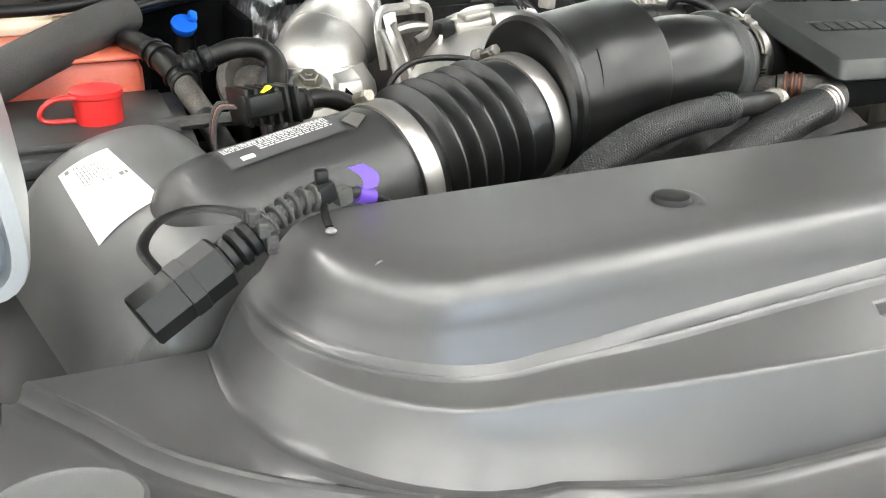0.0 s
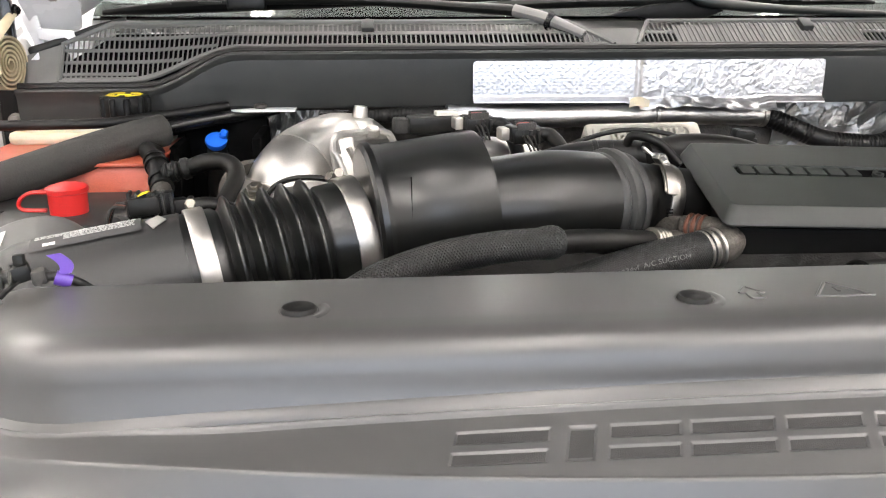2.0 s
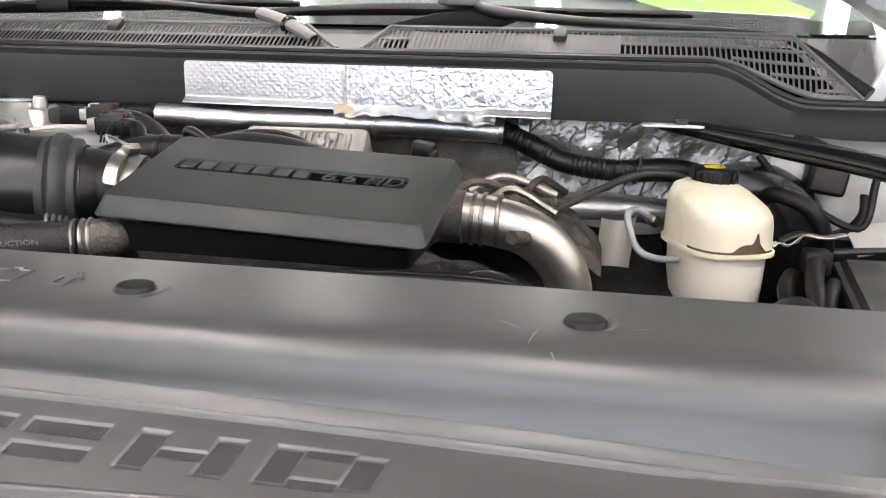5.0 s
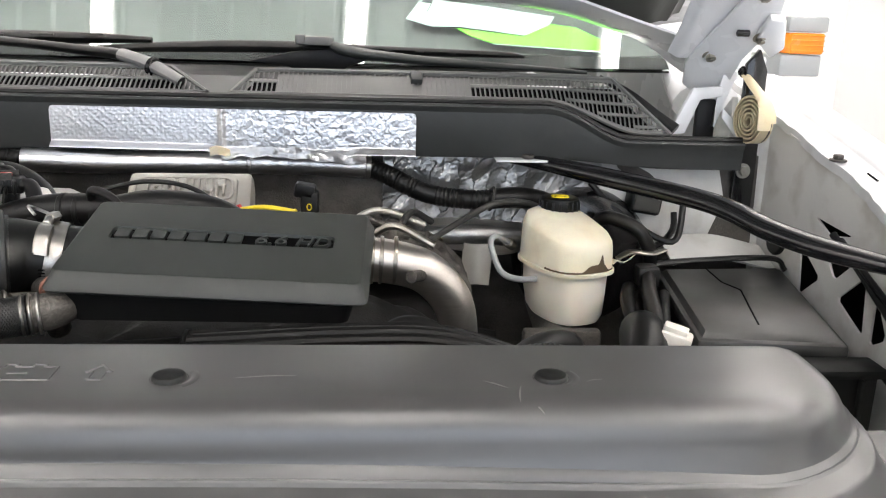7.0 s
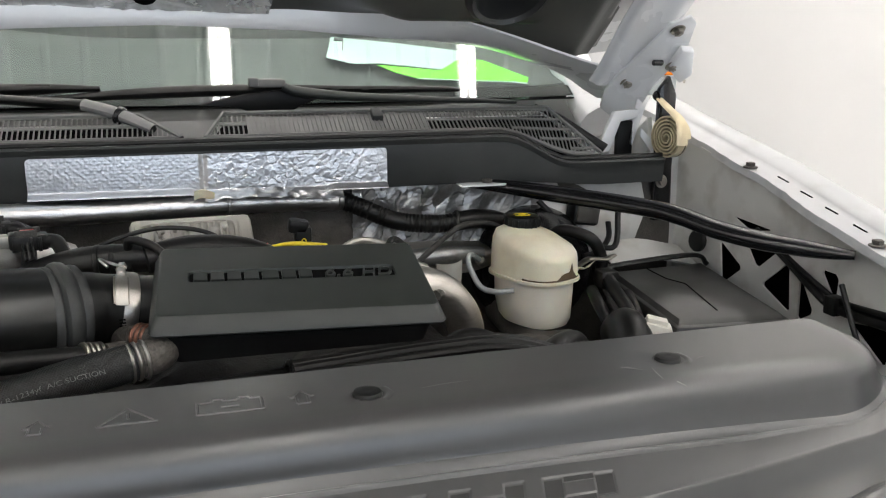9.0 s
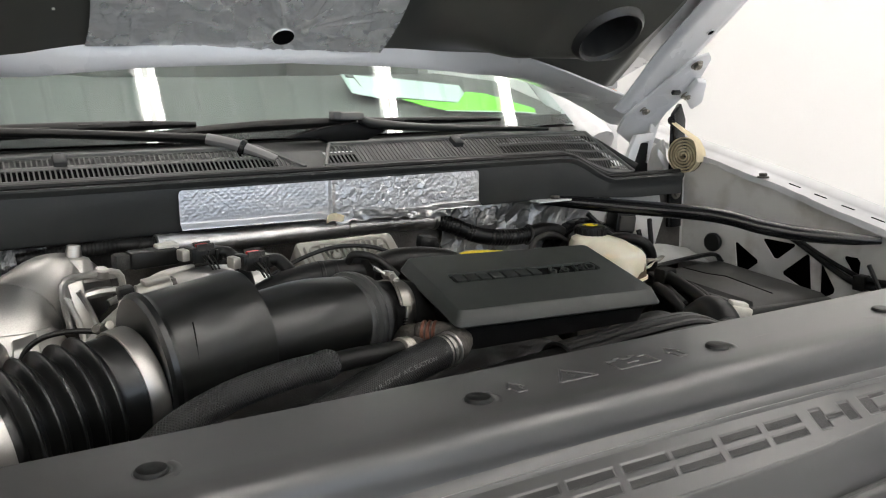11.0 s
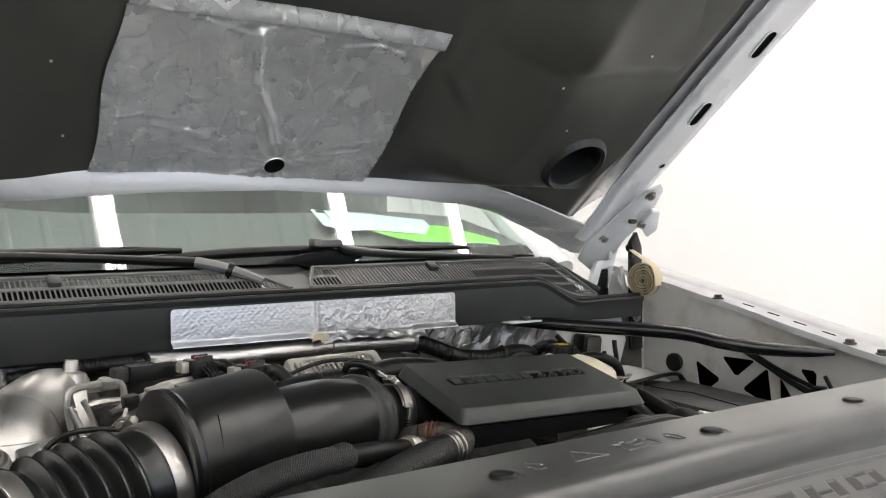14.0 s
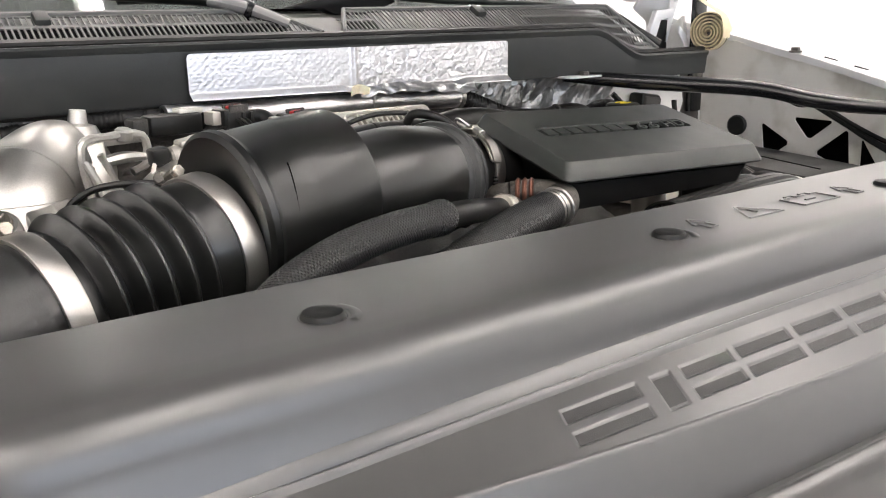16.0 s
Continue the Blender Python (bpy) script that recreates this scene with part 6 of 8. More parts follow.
for d in (0.0, 0.010, 0.026):
    part("collar_ridge", lathe((0.254 + d, 0.440, 1.133), (1, 0, -0.05), [(0, 0.0255), (0.001, 0.0278), (0.004, 0.0278), (0.005, 0.0255)], 36), "zinc", pipe)
part("collar", disc((0.222, 0.440, 1.134), (1, 0, 0), 0.0275, 0.026, 32, 0.002), "castdirty", pipe)

# ---- foil heat shields on the cowl and firewall ----
foil = thing("heat_shield_strip", (0.06, 0.71, 1.21), "embossed silver foil heat shield strip on the cowl", "heat shield")
FX0, FX1 = -0.1875, 0.3155
fold_edge = lambda x: 0.004 * noise.noise((x * 30, 0, 0)) + (0.006 if x > 0.05 else 0.0)


def strip_fn(u, v):
    x = FX0 + (FX1 - FX0) * u
    r = 0.006
    ins = 0.0
    for ue in (u, 1 - u):
        dx = ue * (FX1 - FX0)
        if dx < r and v > 0.9:
            ins = max(ins, (1 - math.sqrt(max(0, 1 - (1 - dx / r) ** 2))) * 0.006)
    z0 = 1.2105 + 0.004 * (1 - u) - 0.004 * smooth01(0.42, 0.45, u) * (1 - smooth01(0.80, 0.84, u))
    z = z0 + (1.2705 - ins - z0) * v
    dots = max(0, abs(math.sin((x + 1.1 * z) * 300)) + abs(math.sin((x - 1.1 * z) * 300)) - 1.35)
    flat = smooth01(0.44, 0.50, u)
    emb = 0.00026 * dots * (1 - 0.5 * flat) + (0.0003 + 0.0004 * flat) * noise.noise((x * 14, 3, z * 18))
    emb += facets(x, z, 110, 0.035 + 0.115 * flat) + facets(x, z, 240, 0.06 + 0.05 * flat, 3.0)
    crease = 0.003 * math.exp(-((x - 0.045) / 0.004) ** 2)
    y = 0.7085 - emb - crease - (0.010 * smooth01(0.16, 0.0, v))
    return V(x, y, z)


part("foil_sheet", sheet_mesh(strip_fn, 620, 84), "foil", foil)
bm = sheet_mesh(lambda u, v: V(0.045 + 0.20 * u, 0.702 - 0.012 * v + 0.003 * noise.noise((u * 16, v * 3, 1)), 1.2155 - 0.012 * v + 0.004 * math.sin(u * 5) + 0.004 * noise.noise((u * 11, 4, v))), 60, 5, 0.0008)
part("folded_edge", bm, "foil", foil, "folded and torn foil edge")
bm = sheet_mesh(lambda u, v: V(0.030 + 0.028 * u, 0.694 - 0.004 * v, 1.206 + 0.013 * v + 0.003 * math.sin(u * 4)), 8, 4, 0.0008)
part("glue_patch", bm, "milk", foil, "yellowed glue patch")

tube_ob = thing("foil_wrapped_pipe", (0.03, 0.71, 1.19), "silver foil wrapped coolant pipe along the firewall", "pipe")
fw_path = [(-0.225, 0.700, 1.196, 0.0165), (-0.12, 0.712, 1.193, 0.0165), (0.0, 0.722, 1.193, 0.0165), (0.12, 0.734, 1.192, 0.0165), (0.25, 0.748, 1.187, 0.0165)]
part("wrapped_pipe", sweep(fine_rows(fw_path, 0.006), n=22, straight=True, shape=lambda s, t: 1 + 0.028 * math.sin(s * 330) + 0.035 * noise.noise((s * 55, 0.3, 0.7))), "foilwrap", tube_ob)
part("end_band", disc((0.243, 0.747, 1.1875), (1, 0.1, -0.05), 0.0185, 0.008, 26, 0.001), "clamp", tube_ob)
part("joint_band", disc((0.075, 0.729, 1.1928), (1, 0.1, 0), 0.0178, 0.006, 26, 0.001), "foilwrap", tube_ob)


def corrugated(name, path, label, pitch=0.0062, mat="rubber"):
    at = path[0][:3]
    ob = thing(name, at, label, "hose", "corrugated hoses")
    part("corrugated_tube", sweep(fine_rows(path, pitch / 4), n=16, straight=True, shape=ribbed(pitch, 0.09)), mat, ob)
    return ob


corrugated("corrugated_hose", [(0.250, 0.748, 1.187, 0.0150), (0.285, 0.740, 1.172, 0.0150), (0.335, 0.728, 1.152, 0.0150), (0.395, 0.722, 1.145, 0.0150), (0.435, 0.725, 1.146, 0.0150)], "black corrugated coolant hose beside foil mat")
sm = thing("heater_hose", (0.5, 0.73, 1.13), "smooth black heater hose behind the brake reservoir", "hose")
part("hose_body", sweep([(0.43, 0.725, 1.146, 0.0155), (0.475, 0.732, 1.147, 0.0155), (0.52, 0.745, 1.135, 0.0155), (0.56, 0.76, 1.10, 0.0155)], n=18), "rubber", sm)
part("cable_tie", sweep([(0.430 + 0.003 * math.sin(t), 0.724 + 0.0165 * math.cos(t), 1.146 + 0.0165 * math.sin(t), 0.0022) for t in [2 * math.pi * k / 16 for k in range(17)]], n=6, straight=True, caps=False), "foam", sm)
corrugated("corrugated_hose", [(-0.40, 0.730, 1.188, 0.0110), (-0.33, 0.725, 1.194, 0.0110), (-0.27, 0.715, 1.198, 0.0110), (-0.222, 0.703, 1.198, 0.0110)], "black corrugated conduit under the cowl edge", 0.0055)
for nm, x0, x1, z0, z1, y in (("insulation_mat", 0.27, 0.60, 1.06, 1.208, 0.757), ("insulation_mat", -0.475, -0.36, 1.08, 1.200, 0.752)):
    bm = sheet_mesh(lambda u, v: V(x0 + (x1 - x0) * u, y + 0.007 * noise.noise((u * 7, v * 5, x0)) + facets(0.33 * u - 0.10 * v, 0.07 * v + 0.10 * u, 55, 0.40, x0) + facets(0.33 * u, 0.15 * v, 150, 0.22, x0), z0 + (z1 - z0) * v), 200, 100, 0.002)
    solo(nm, bm, "foildull", ((x0 + x1) / 2, y, z0), "wrinkled dull silver insulation mat on the firewall", "insulation mat", "insulation mats")
thin = thing("vacuum_hose", (0.4, 0.66, 1.12), "thin grey vacuum hose looping over the engine", "hose")
part("hose_body", sweep([(0.290, 0.560, 1.095, 0.0045), (0.33, 0.60, 1.112, 0.0045), (0.385, 0.655, 1.132, 0.0045), (0.43, 0.69, 1.146, 0.0045), (0.48, 0.71, 1.144, 0.0045), (0.53, 0.73, 1.12, 0.0045)], n=10), "foam", thin)

# ---- engine in the middle ----
eng = thing("engine", (0.05, 0.48, 0.9), "dusty cast metal diesel engine block", "engine")
part("block", sheet_mesh(lambda u, v: V(-0.48 + 0.92 * u, 0.20 + 0.50 * v, 1.045 + 0.035 * noise.noise((u * 7, v * 6, 1)) + 0.014 * noise.noise((u * 24, v * 20, 5)) - 0.14 * smooth01(0.46, 0.12, v) * smooth01(0.30, 0.42, u) - 0.10 * smooth01(0.30, 0.0, v) - 0.10 * smooth01(0.8, 1.0, u) + 0.05 * math.exp(-((u - 0.5) / 0.25) ** 2) * smooth01(0.35, 0.7, v)), 100, 70), "blockdark", eng)
for k in range(9):
    x = -0.16 + 0.055 * k
    part("rail_nut", disc((x, 0.60 + 0.01 * math.sin(k), 1.09), (0, 0, 1), 0.011, 0.02, 6, 0.002), "zinc", eng, smooth=False)
for k, (pts, r) in enumerate((([(-0.3, 0.56), (-0.1, 0.52), (0.06, 0.50), (0.20, 0.47)], 0.007), ([(-0.2, 0.63), (0.0, 0.66), (0.2, 0.66), (0.33, 0.60)], 0.006), ([(0.15, 0.62), (0.28, 0.56), (0.33, 0.47), (0.30, 0.40)], 0.007))):
    part("fuel_pipe", sweep([(x, y, 1.115 + 0.01 * math.sin(i * 2 + k), r) for i, (x, y) in enumerate(pts)], n=10), "castdirty", eng)
part("foil_sleeve", sweep([(0.33, 0.70, 1.095, 0.014), (0.40, 0.70, 1.098, 0.015), (0.47, 0.71, 1.092, 0.014)], n=16), "foildull", eng)
part("engine_mound", sheet_mesh(lambda u, v: V(0.14 + 0.25 * u, 0.56 + 0.19 * v, 1.046 + 0.080 * math.sin(math.pi * u) ** 0.6 * math.sin(math.pi * (0.15 + 0.8 * v)) + 0.014 * noise.noise((u * 9, v * 8, 8)) + 0.006 * noise.noise((u * 26, v * 22, 3))), 60, 60), "castdirty", eng, "dusty cast metal housing")
for k, (x0, y0, ln, an) in enumerate(((0.20, 0.60, 0.10, 0.4), (0.25, 0.585, 0.09, -0.3), (0.29, 0.63, 0.08, 0.9), (0.22, 0.66, 0.11, 0.1))):
    part("fuel_line", sweep([(x0, y0, 1.120, 0.005), (x0 + 0.4 * ln * math.cos(an), y0 + 0.4 * ln * math.sin(an), 1.140, 0.005), (x0 + ln * math.cos(an), y0 + ln * math.sin(an), 1.118, 0.005)], n=8), ("castdirty", "zinc", "foam", "ecm")[k], eng)

# turbocharger outlet elbow
tb = thing("turbo_pipe", (-0.42, 0.50, 1.1), "bright cast aluminium turbocharger elbow pipe", "turbo pipe")
part("elbow", sweep([(-0.430, 0.505, 1.040, 0.051), (-0.430, 0.506, 1.100, 0.051), (-0.427, 0.512, 1.138, 0.050), (-0.414, 0.530, 1.160, 0.0475), (-0.393, 0.562, 1.171, 0.0450), (-0.371, 0.607, 1.173, 0.0430), (-0.347, 0.655, 1.163, 0.042), (-0.328, 0.70, 1.14, 0.042)], n=40, per=8), "cast", tb)
part("weld_seam", lathe(V(-0.4135, 0.5305, 1.1600), V(0.021, 0.030, 0.016).normalized(), [(0, 0.0465), (0.001, 0.0482), (0.0025, 0.0486), (0.004, 0.0480), (0.005, 0.0462)], 44), "cast", tb)
part("flange_rim", lathe(V(-0.4300, 0.504, 1.080), V(0.02, 0.06, 1), [(0, 0.058), (0.020, 0.062), (0.048, 0.062), (0.056, 0.0605), (0.062, 0.0565), (0.070, 0.0515), (0.076, 0.0485)], 52), "cast", tb)
for a in (-2.15, -1.2):
    part("flange_rib", sweep([(-0.430 + 0.0600 * math.cos(a), 0.506 + 0.0600 * math.sin(a), 1.128, 0.003), (-0.430 + 0.0560 * math.cos(a), 0.507 + 0.0560 * math.sin(a), 1.1440, 0.0032), (-0.429 + 0.0500 * math.cos(a), 0.508 + 0.0500 * math.sin(a), 1.154, 0.002)], n=8), "cast", tb)
BA = V(-0.08, -0.45, 0.85).normalized()
BC = V(-0.4560, 0.4360, 1.1610) - BA * 0.028
part("mounting_lug", lathe(BC, BA, [(-0.07, 0.044), (-0.03, 0.042), (-0.004, 0.036), (0.002, 0.030), (0.003, 0.001)], 36), "cast", tb)
part("bolt_boss", lathe(BC, BA, [(-0.01, 0.024), (0.006, 0.0225), (0.014, 0.0205), (0.017, 0.0185), (0.0175, 0.001)], 32), "cast", tb)
part("washer", disc(BC + BA * 0.0172, BA, 0.0150, 0.0022, 28, 0.0006), "zinc", tb)
bolt(tb, BC + BA * 0.019, BA, 0.0095)
part("gusset", prism([V(-0.430, 0.425, 1.105), V(-0.396, 0.432, 1.112), V(-0.402, 0.440, 1.152), V(-0.428, 0.434, 1.150)], V(0, 0.030, 0.006), 0.003), "cast", tb)
# near-black wedge in place of a shaded opening
part("gusset_hole", prism([V(-0.424, 0.4225, 1.132), V(-0.406, 0.4265, 1.130), V(-0.421, 0.4300, 1.146)], V(0, 0.006, 0.0)), "void", tb, smooth=False)
part("sensor_neck", lathe((-0.345, 0.610, 1.186), (0.10, 0, 1), [(0, 0.028), (0.012, 0.024), (0.022, 0.018), (0.024, 0.010), (0.034, 0.009), (0.038, 0.008)], 28), "cast", tb)

br = thing("lifting_bracket", (-0.34, 0.49, 1.17), "pale cast alloy lifting bracket between turbo pipe and manifold", "bracket")
bm = bmesh.new()
frame_pts = [(-0.366, 0.476, 1.150), (-0.371, 0.478, 1.203), (-0.345, 0.488, 1.209), (-0.309, 0.502, 1.206), (-0.306, 0.503, 1.180), (-0.322, 0.498, 1.172)]
sweep([(*p, 0.0042) for p in frame_pts], n=8, per=4, bm=bm)
sweep([(-0.355, 0.478, 1.195, 0.0035), (-0.343, 0.480, 1.165, 0.004), (-0.335, 0.470, 1.13, 0.005)], n=8, bm=bm)
sweep([(-0.370, 0.474, 1.190, 0.0035), (-0.358, 0.470, 1.160, 0.004), (-0.352, 0.462, 1.12, 0.005)], n=8, bm=bm)
sweep([(-0.366, 0.478, 1.185, 0.004), (-0.335, 0.490, 1.188, 0.006), (-0.309, 0.50, 1.186, 0.004)], n=8, bm=bm)
part("casting", bm, "cast", br)
part("web", prism([V(-0.366, 0.479, 1.203), V(-0.350, 0.485, 1.207), V(-0.346, 0.480, 1.176), V(-0.333, 0.470, 1.130), V(-0.350, 0.462, 1.125), V(-0.360, 0.470, 1.170)], V(0.002, 0.006, 0), 0.0015), "cast", br)
part("upper_web", prism([V(-0.350, 0.489, 1.209), V(-0.308, 0.504, 1.207), V(-0.308, 0.504, 1.199), V(-0.350, 0.489, 1.200)], V(0, 0.010, 0), 0.0015), "cast", br)
part("boss", disc((-0.328, 0.497, 1.203), (0.1, -0.2, 1), 0.0085, 0.012, 16, 0.002), "cast", br)

man = thing("intake_manifold", (-0.26, 0.47, 1.1), "pale cast aluminium intake manifold with sensor plugs", "manifold")
part("runner", sweep([(-0.345, 0.395, 1.110, 0.046), (-0.305, 0.430, 1.140, 0.046), (-0.255, 0.475, 1.158, 0.045), (-0.20, 0.52, 1.160, 0.042), (-0.15, 0.56, 1.150, 0.040)], n=32, flat=0.9), "cast", man)
part("plenum", box(-0.24, -0.11, 0.50, 0.62, 1.10, 1.178, 0.016, turn=rot(0, 4, 12)), "cast", man)
part("stained_joint", sweep([(-0.30, 0.47, 1.188, 0.004), (-0.26, 0.505, 1.196, 0.005), (-0.215, 0.535, 1.196, 0.004)], n=10), "plug", man, "tan sealant stained joint")


def sensor(name, c, yaw, label, red):
    """A small black connector with a coloured lock tab and a taped harness tail."""
    ob = thing(name, c, label, "connector", "engine connectors")
    c = Vector(c)
    t = rot(0, 0, yaw)
    part("shell", box(c.x - 0.019, c.x + 0.019, c.y - 0.011, c.y + 0.011, c.z - 0.012, c.z + 0.006, 0.003, turn=t), "black", ob)
    part("collar", box(c.x - 0.022, c.x - 0.010, c.y - 0.013, c.y + 0.013, c.z - 0.010, c.z + 0.008, 0.003, turn=t), "black", ob)
    part("lock_tab", box(c.x - 0.010, c.x + 0.006, c.y - 0.007, c.y + 0.007, c.z + 0.003, c.z + 0.0105, 0.002, turn=t), red, ob, "bright coloured lock tab")
    for k in range(4):
        part("shell_rib", box(c.x - 0.017 + 0.009 * k, c.x - 0.013 + 0.009 * k, c.y - 0.0125, c.y - 0.0095, c.z - 0.012, c.z + 0.004, 0.0008, turn=t), "black", ob)
    for sy in (-1, 1):
        part("guard", box(c.x - 0.013, c.x + 0.010, c.y + sy * 0.0095 - 0.0015, c.y + sy * 0.0095 + 0.0015, c.z + 0.004, c.z + 0.012, 0.0008, turn=t), "foam", ob)
    part("grey_end", box(c.x - 0.032, c.x - 0.021, c.y - 0.009, c.y + 0.009, c.z - 0.008, c.z + 0.006, 0.002, turn=t), "ecm", ob)
    for k in range(3):
        part("wire", sweep([(c.x - 0.006 + 0.005 * k, c.y - 0.010, c.z - 0.002, 0.0013), (c.x - 0.004 + 0.005 * k, c.y - 0.022, c.z - 0.006, 0.0013), (c.x + 0.004 * k, c.y - 0.034, c.z - 0.016, 0.0013)], n=6, per=4), ("black", "foam", "black")[k], ob)
    part("harness", sweep([(c.x + 0.016, c.y, c.z - 0.002, 0.008), (c.x + 0.030, c.y - 0.006, c.z - 0.006, 0.0085), (c.x + 0.040, c.y - 0.035, c.z - 0.030, 0.0085), (c.x + 0.035, c.y - 0.08, c.z - 0.075, 0.0085)], n=12), "rubber", ob)
    return ob


sensor("injector_connector", (-0.200, 0.530, 1.214), 12, "black connector with red lock tab on the engine", "red")
sensor("injector_connector", (-0.154, 0.472, 1.210), 12, "black connector with red lock tab on the engine", "red")
s3 = thing("harness_plug", (-0.253, 0.575, 1.2), "black harness plug with grey end beside the manifold", "connector", "engine connectors")
part("body", box(-0.285, -0.225, 0.562, 0.590, 1.194, 1.216, 0.004, turn=rot(0, 0, 8)), "black", s3)
part("end_cap", box(-0.302, -0.283, 0.562, 0.586, 1.195, 1.214, 0.004, turn=rot(0, 0, 8)), "foam", s3)
part("clip", box(-0.250, -0.222, 0.570, 0.588, 1.214, 1.221, 0.002, turn=rot(0, 0, 8)), "plug", s3)
part("loom", sweep([(-0.222, 0.58, 1.205, 0.010), (-0.19, 0.59, 1.20, 0.010), (-0.15, 0.57, 1.18, 0.010), (-0.12, 0.52, 1.15, 0.010)], n=14), "rubber", s3)
s4 = thing("map_sensor", (-0.30, 0.36, 1.215), "olive plastic pressure sensor with black plug", "sensor", "engine connectors")
part("body", disc((-0.300, 0.452, 1.190), (1, 0.1, 0.12), 0.0095, 0.042, 16, 0.002), "ecm", s4)
part("plug", box(-0.318, -0.301, 0.444, 0.462, 1.183, 1.200, 0.003, turn=rot(0, -7, 6)), "black", s4)
part("white_wire", sweep([(-0.316, 0.446, 1.186, 0.0022), (-0.320, 0.440, 1.176, 0.0022), (-0.318, 0.434, 1.160, 0.0022)], n=8), "plug", s4)
part("clip_bar", box(-0.292, -0.262, 0.444, 0.462, 1.200, 1.2065, 0.002, turn=rot(0, -7, 6)), "ecm", s4)
part("nut", disc((-0.262, 0.456, 1.194), (1, 0.1, 0.12), 0.010, 0.008, 6, 0.001), "castdirty", s4, smooth=False)
loom = thing("wiring_loom", (-0.1, 0.46, 1.17), "thick black taped wiring loom across the engine", "wiring loom")
part("taped_trunk", sweep([(-0.23, 0.42, 1.13, 0.012), (-0.17, 0.44, 1.165, 0.016), (-0.11, 0.445, 1.182, 0.019), (-0.05, 0.44, 1.188, 0.017), (0.02, 0.43, 1.186, 0.014), (0.06, 0.42, 1.17, 0.012)], n=18), "rubber", loom)
for k, x in enumerate((-0.085, -0.068, -0.050)):
    part("tape_band", disc((x, 0.4425, 1.1855), (1, -0.1, 0.05), 0.0195, 0.006, 20, 0.001), "black", loom)
part("branch", sweep([(-0.05, 0.435, 1.195, 0.005), (-0.045, 0.425, 1.212, 0.005), (-0.020, 0.41, 1.206, 0.005), (0.0, 0.395, 1.185, 0.005)], n=10), "rubber", loom)
part("breather", sweep([(-0.03, 0.42, 1.19, 0.016), (0.02, 0.43, 1.196, 0.017), (0.08, 0.43, 1.19, 0.016), (0.13, 0.41, 1.17, 0.015)], n=16), "rubber", loom)

ecu = thing("control_module", (0.02, 0.59, 1.15), "ribbed pale alloy control module box on the engine", "control module")
tilt = rot(-52, 0, 3)
spot = lambda x, q, n: V(0.024, 0.580, 1.182) + tilt @ V(x, n, q)


def on_module(x0, x1, q0, q1, n0, n1, bevel):
    c = spot((x0 + x1) / 2, (q0 + q1) / 2, (n0 + n1) / 2)
    return box(c.x - (x1 - x0) / 2, c.x + (x1 - x0) / 2, c.y - (n1 - n0) / 2, c.y + (n1 - n0) / 2, c.z - (q1 - q0) / 2, c.z + (q1 - q0) / 2, bevel, turn=tilt)


part("case", on_module(-0.078, 0.078, -0.026, 0.036, 0.004, 0.050, 0.008), "ecm", ecu)
part("front_plate", on_module(-0.072, 0.060, -0.024, 0.020, -0.004, 0.006, 0.004), "ecm", ecu)
part("plate_rim", sweep([(*spot(0.060 * math.copysign(abs(math.cos(t)) ** 0.25, math.cos(t)) - 0.006, 0.0185 * math.copysign(abs(math.sin(t)) ** 0.4, math.sin(t)) - 0.002, -0.005), 0.0022) for t in [2 * math.pi * k / 40 for k in range(41)]], n=6, straight=True, caps=False), "ecm", ecu)
for k in range(13):
    x = -0.052 + 0.0078 * k
    part("cooling_rib", on_module(x, x + 0.0036, -0.014 + 0.006 * (k % 4 == 1), 0.012, -0.0095, -0.002, 0.0014), "ecm", ecu)
for x, q in ((-0.040, 0.004), (-0.022, 0.006), (-0.008, 0.006), (0.026, -0.004), (-0.034, -0.010), (0.0, -0.012), (0.040, 0.004)):
    part("stud", disc(spot(x, q, -0.002), tilt @ V(0, -1, 0), 0.0062, 0.0095, 14, 0.002), "ecm", ecu)
wire = thing("thin_cable", (0, 0.55, 1.2), "thin black cable arching over the control module", "cable")
part("cable", sweep([(-0.115, 0.54, 1.170, 0.003), (-0.07, 0.545, 1.188, 0.003), (-0.02, 0.545, 1.199, 0.003), (0.03, 0.535, 1.196, 0.003), (0.065, 0.52, 1.180, 0.003), (0.085, 0.50, 1.155, 0.003)], n=8), "rubber", wire)
wire2 = thing("thin_cable", (-0.4, 0.3, 1.2), "thin black cable running over the bellows", "cable")
part("cable", sweep([(-0.432, 0.300, 1.165, 0.0026), (-0.424, 0.298, 1.186, 0.0026), (-0.408, 0.297, 1.197, 0.0026), (-0.385, 0.292, 1.2005, 0.0026), (-0.357, 0.280, 1.199, 0.0026)], n=8), "rubber", wire2)
scr = thing("hose_screw", (-0.362, 0.27, 1.2), "striped zinc screw head by the duct sleeve", "screw")
part("head", disc((-0.365, 0.268, 1.205), (-0.4, -0.6, 0.4), 0.0048, 0.005, 8, 0.001), "castdirty", scr, smooth=False)
part("shank", sweep([(-0.365, 0.268, 1.208, 0.004), (-0.352, 0.262, 1.204, 0.004), (-0.340, 0.262, 1.198, 0.004)], n=8), "zinc", scr)
dip = thing("oil_dipstick", (0.14, 0.43, 1.19), "yellow plastic dipstick handle behind the engine cover", "dipstick")
part("handle", sweep([(0.108, 0.450, 1.188, 0.0035), (0.135, 0.440, 1.193, 0.0045), (0.172, 0.420, 1.193, 0.004)], n=10, flat=0.6), "yellow", dip)
part("tip", sweep([(0.098, 0.452, 1.186, 0.003), (0.108, 0.450, 1.190, 0.004)], n=8), "red", dip)
sl = thing("yellow_marked_connector", (0.17, 0.62, 1.15), "black upright connector with yellow print", "connector", "engine connectors")
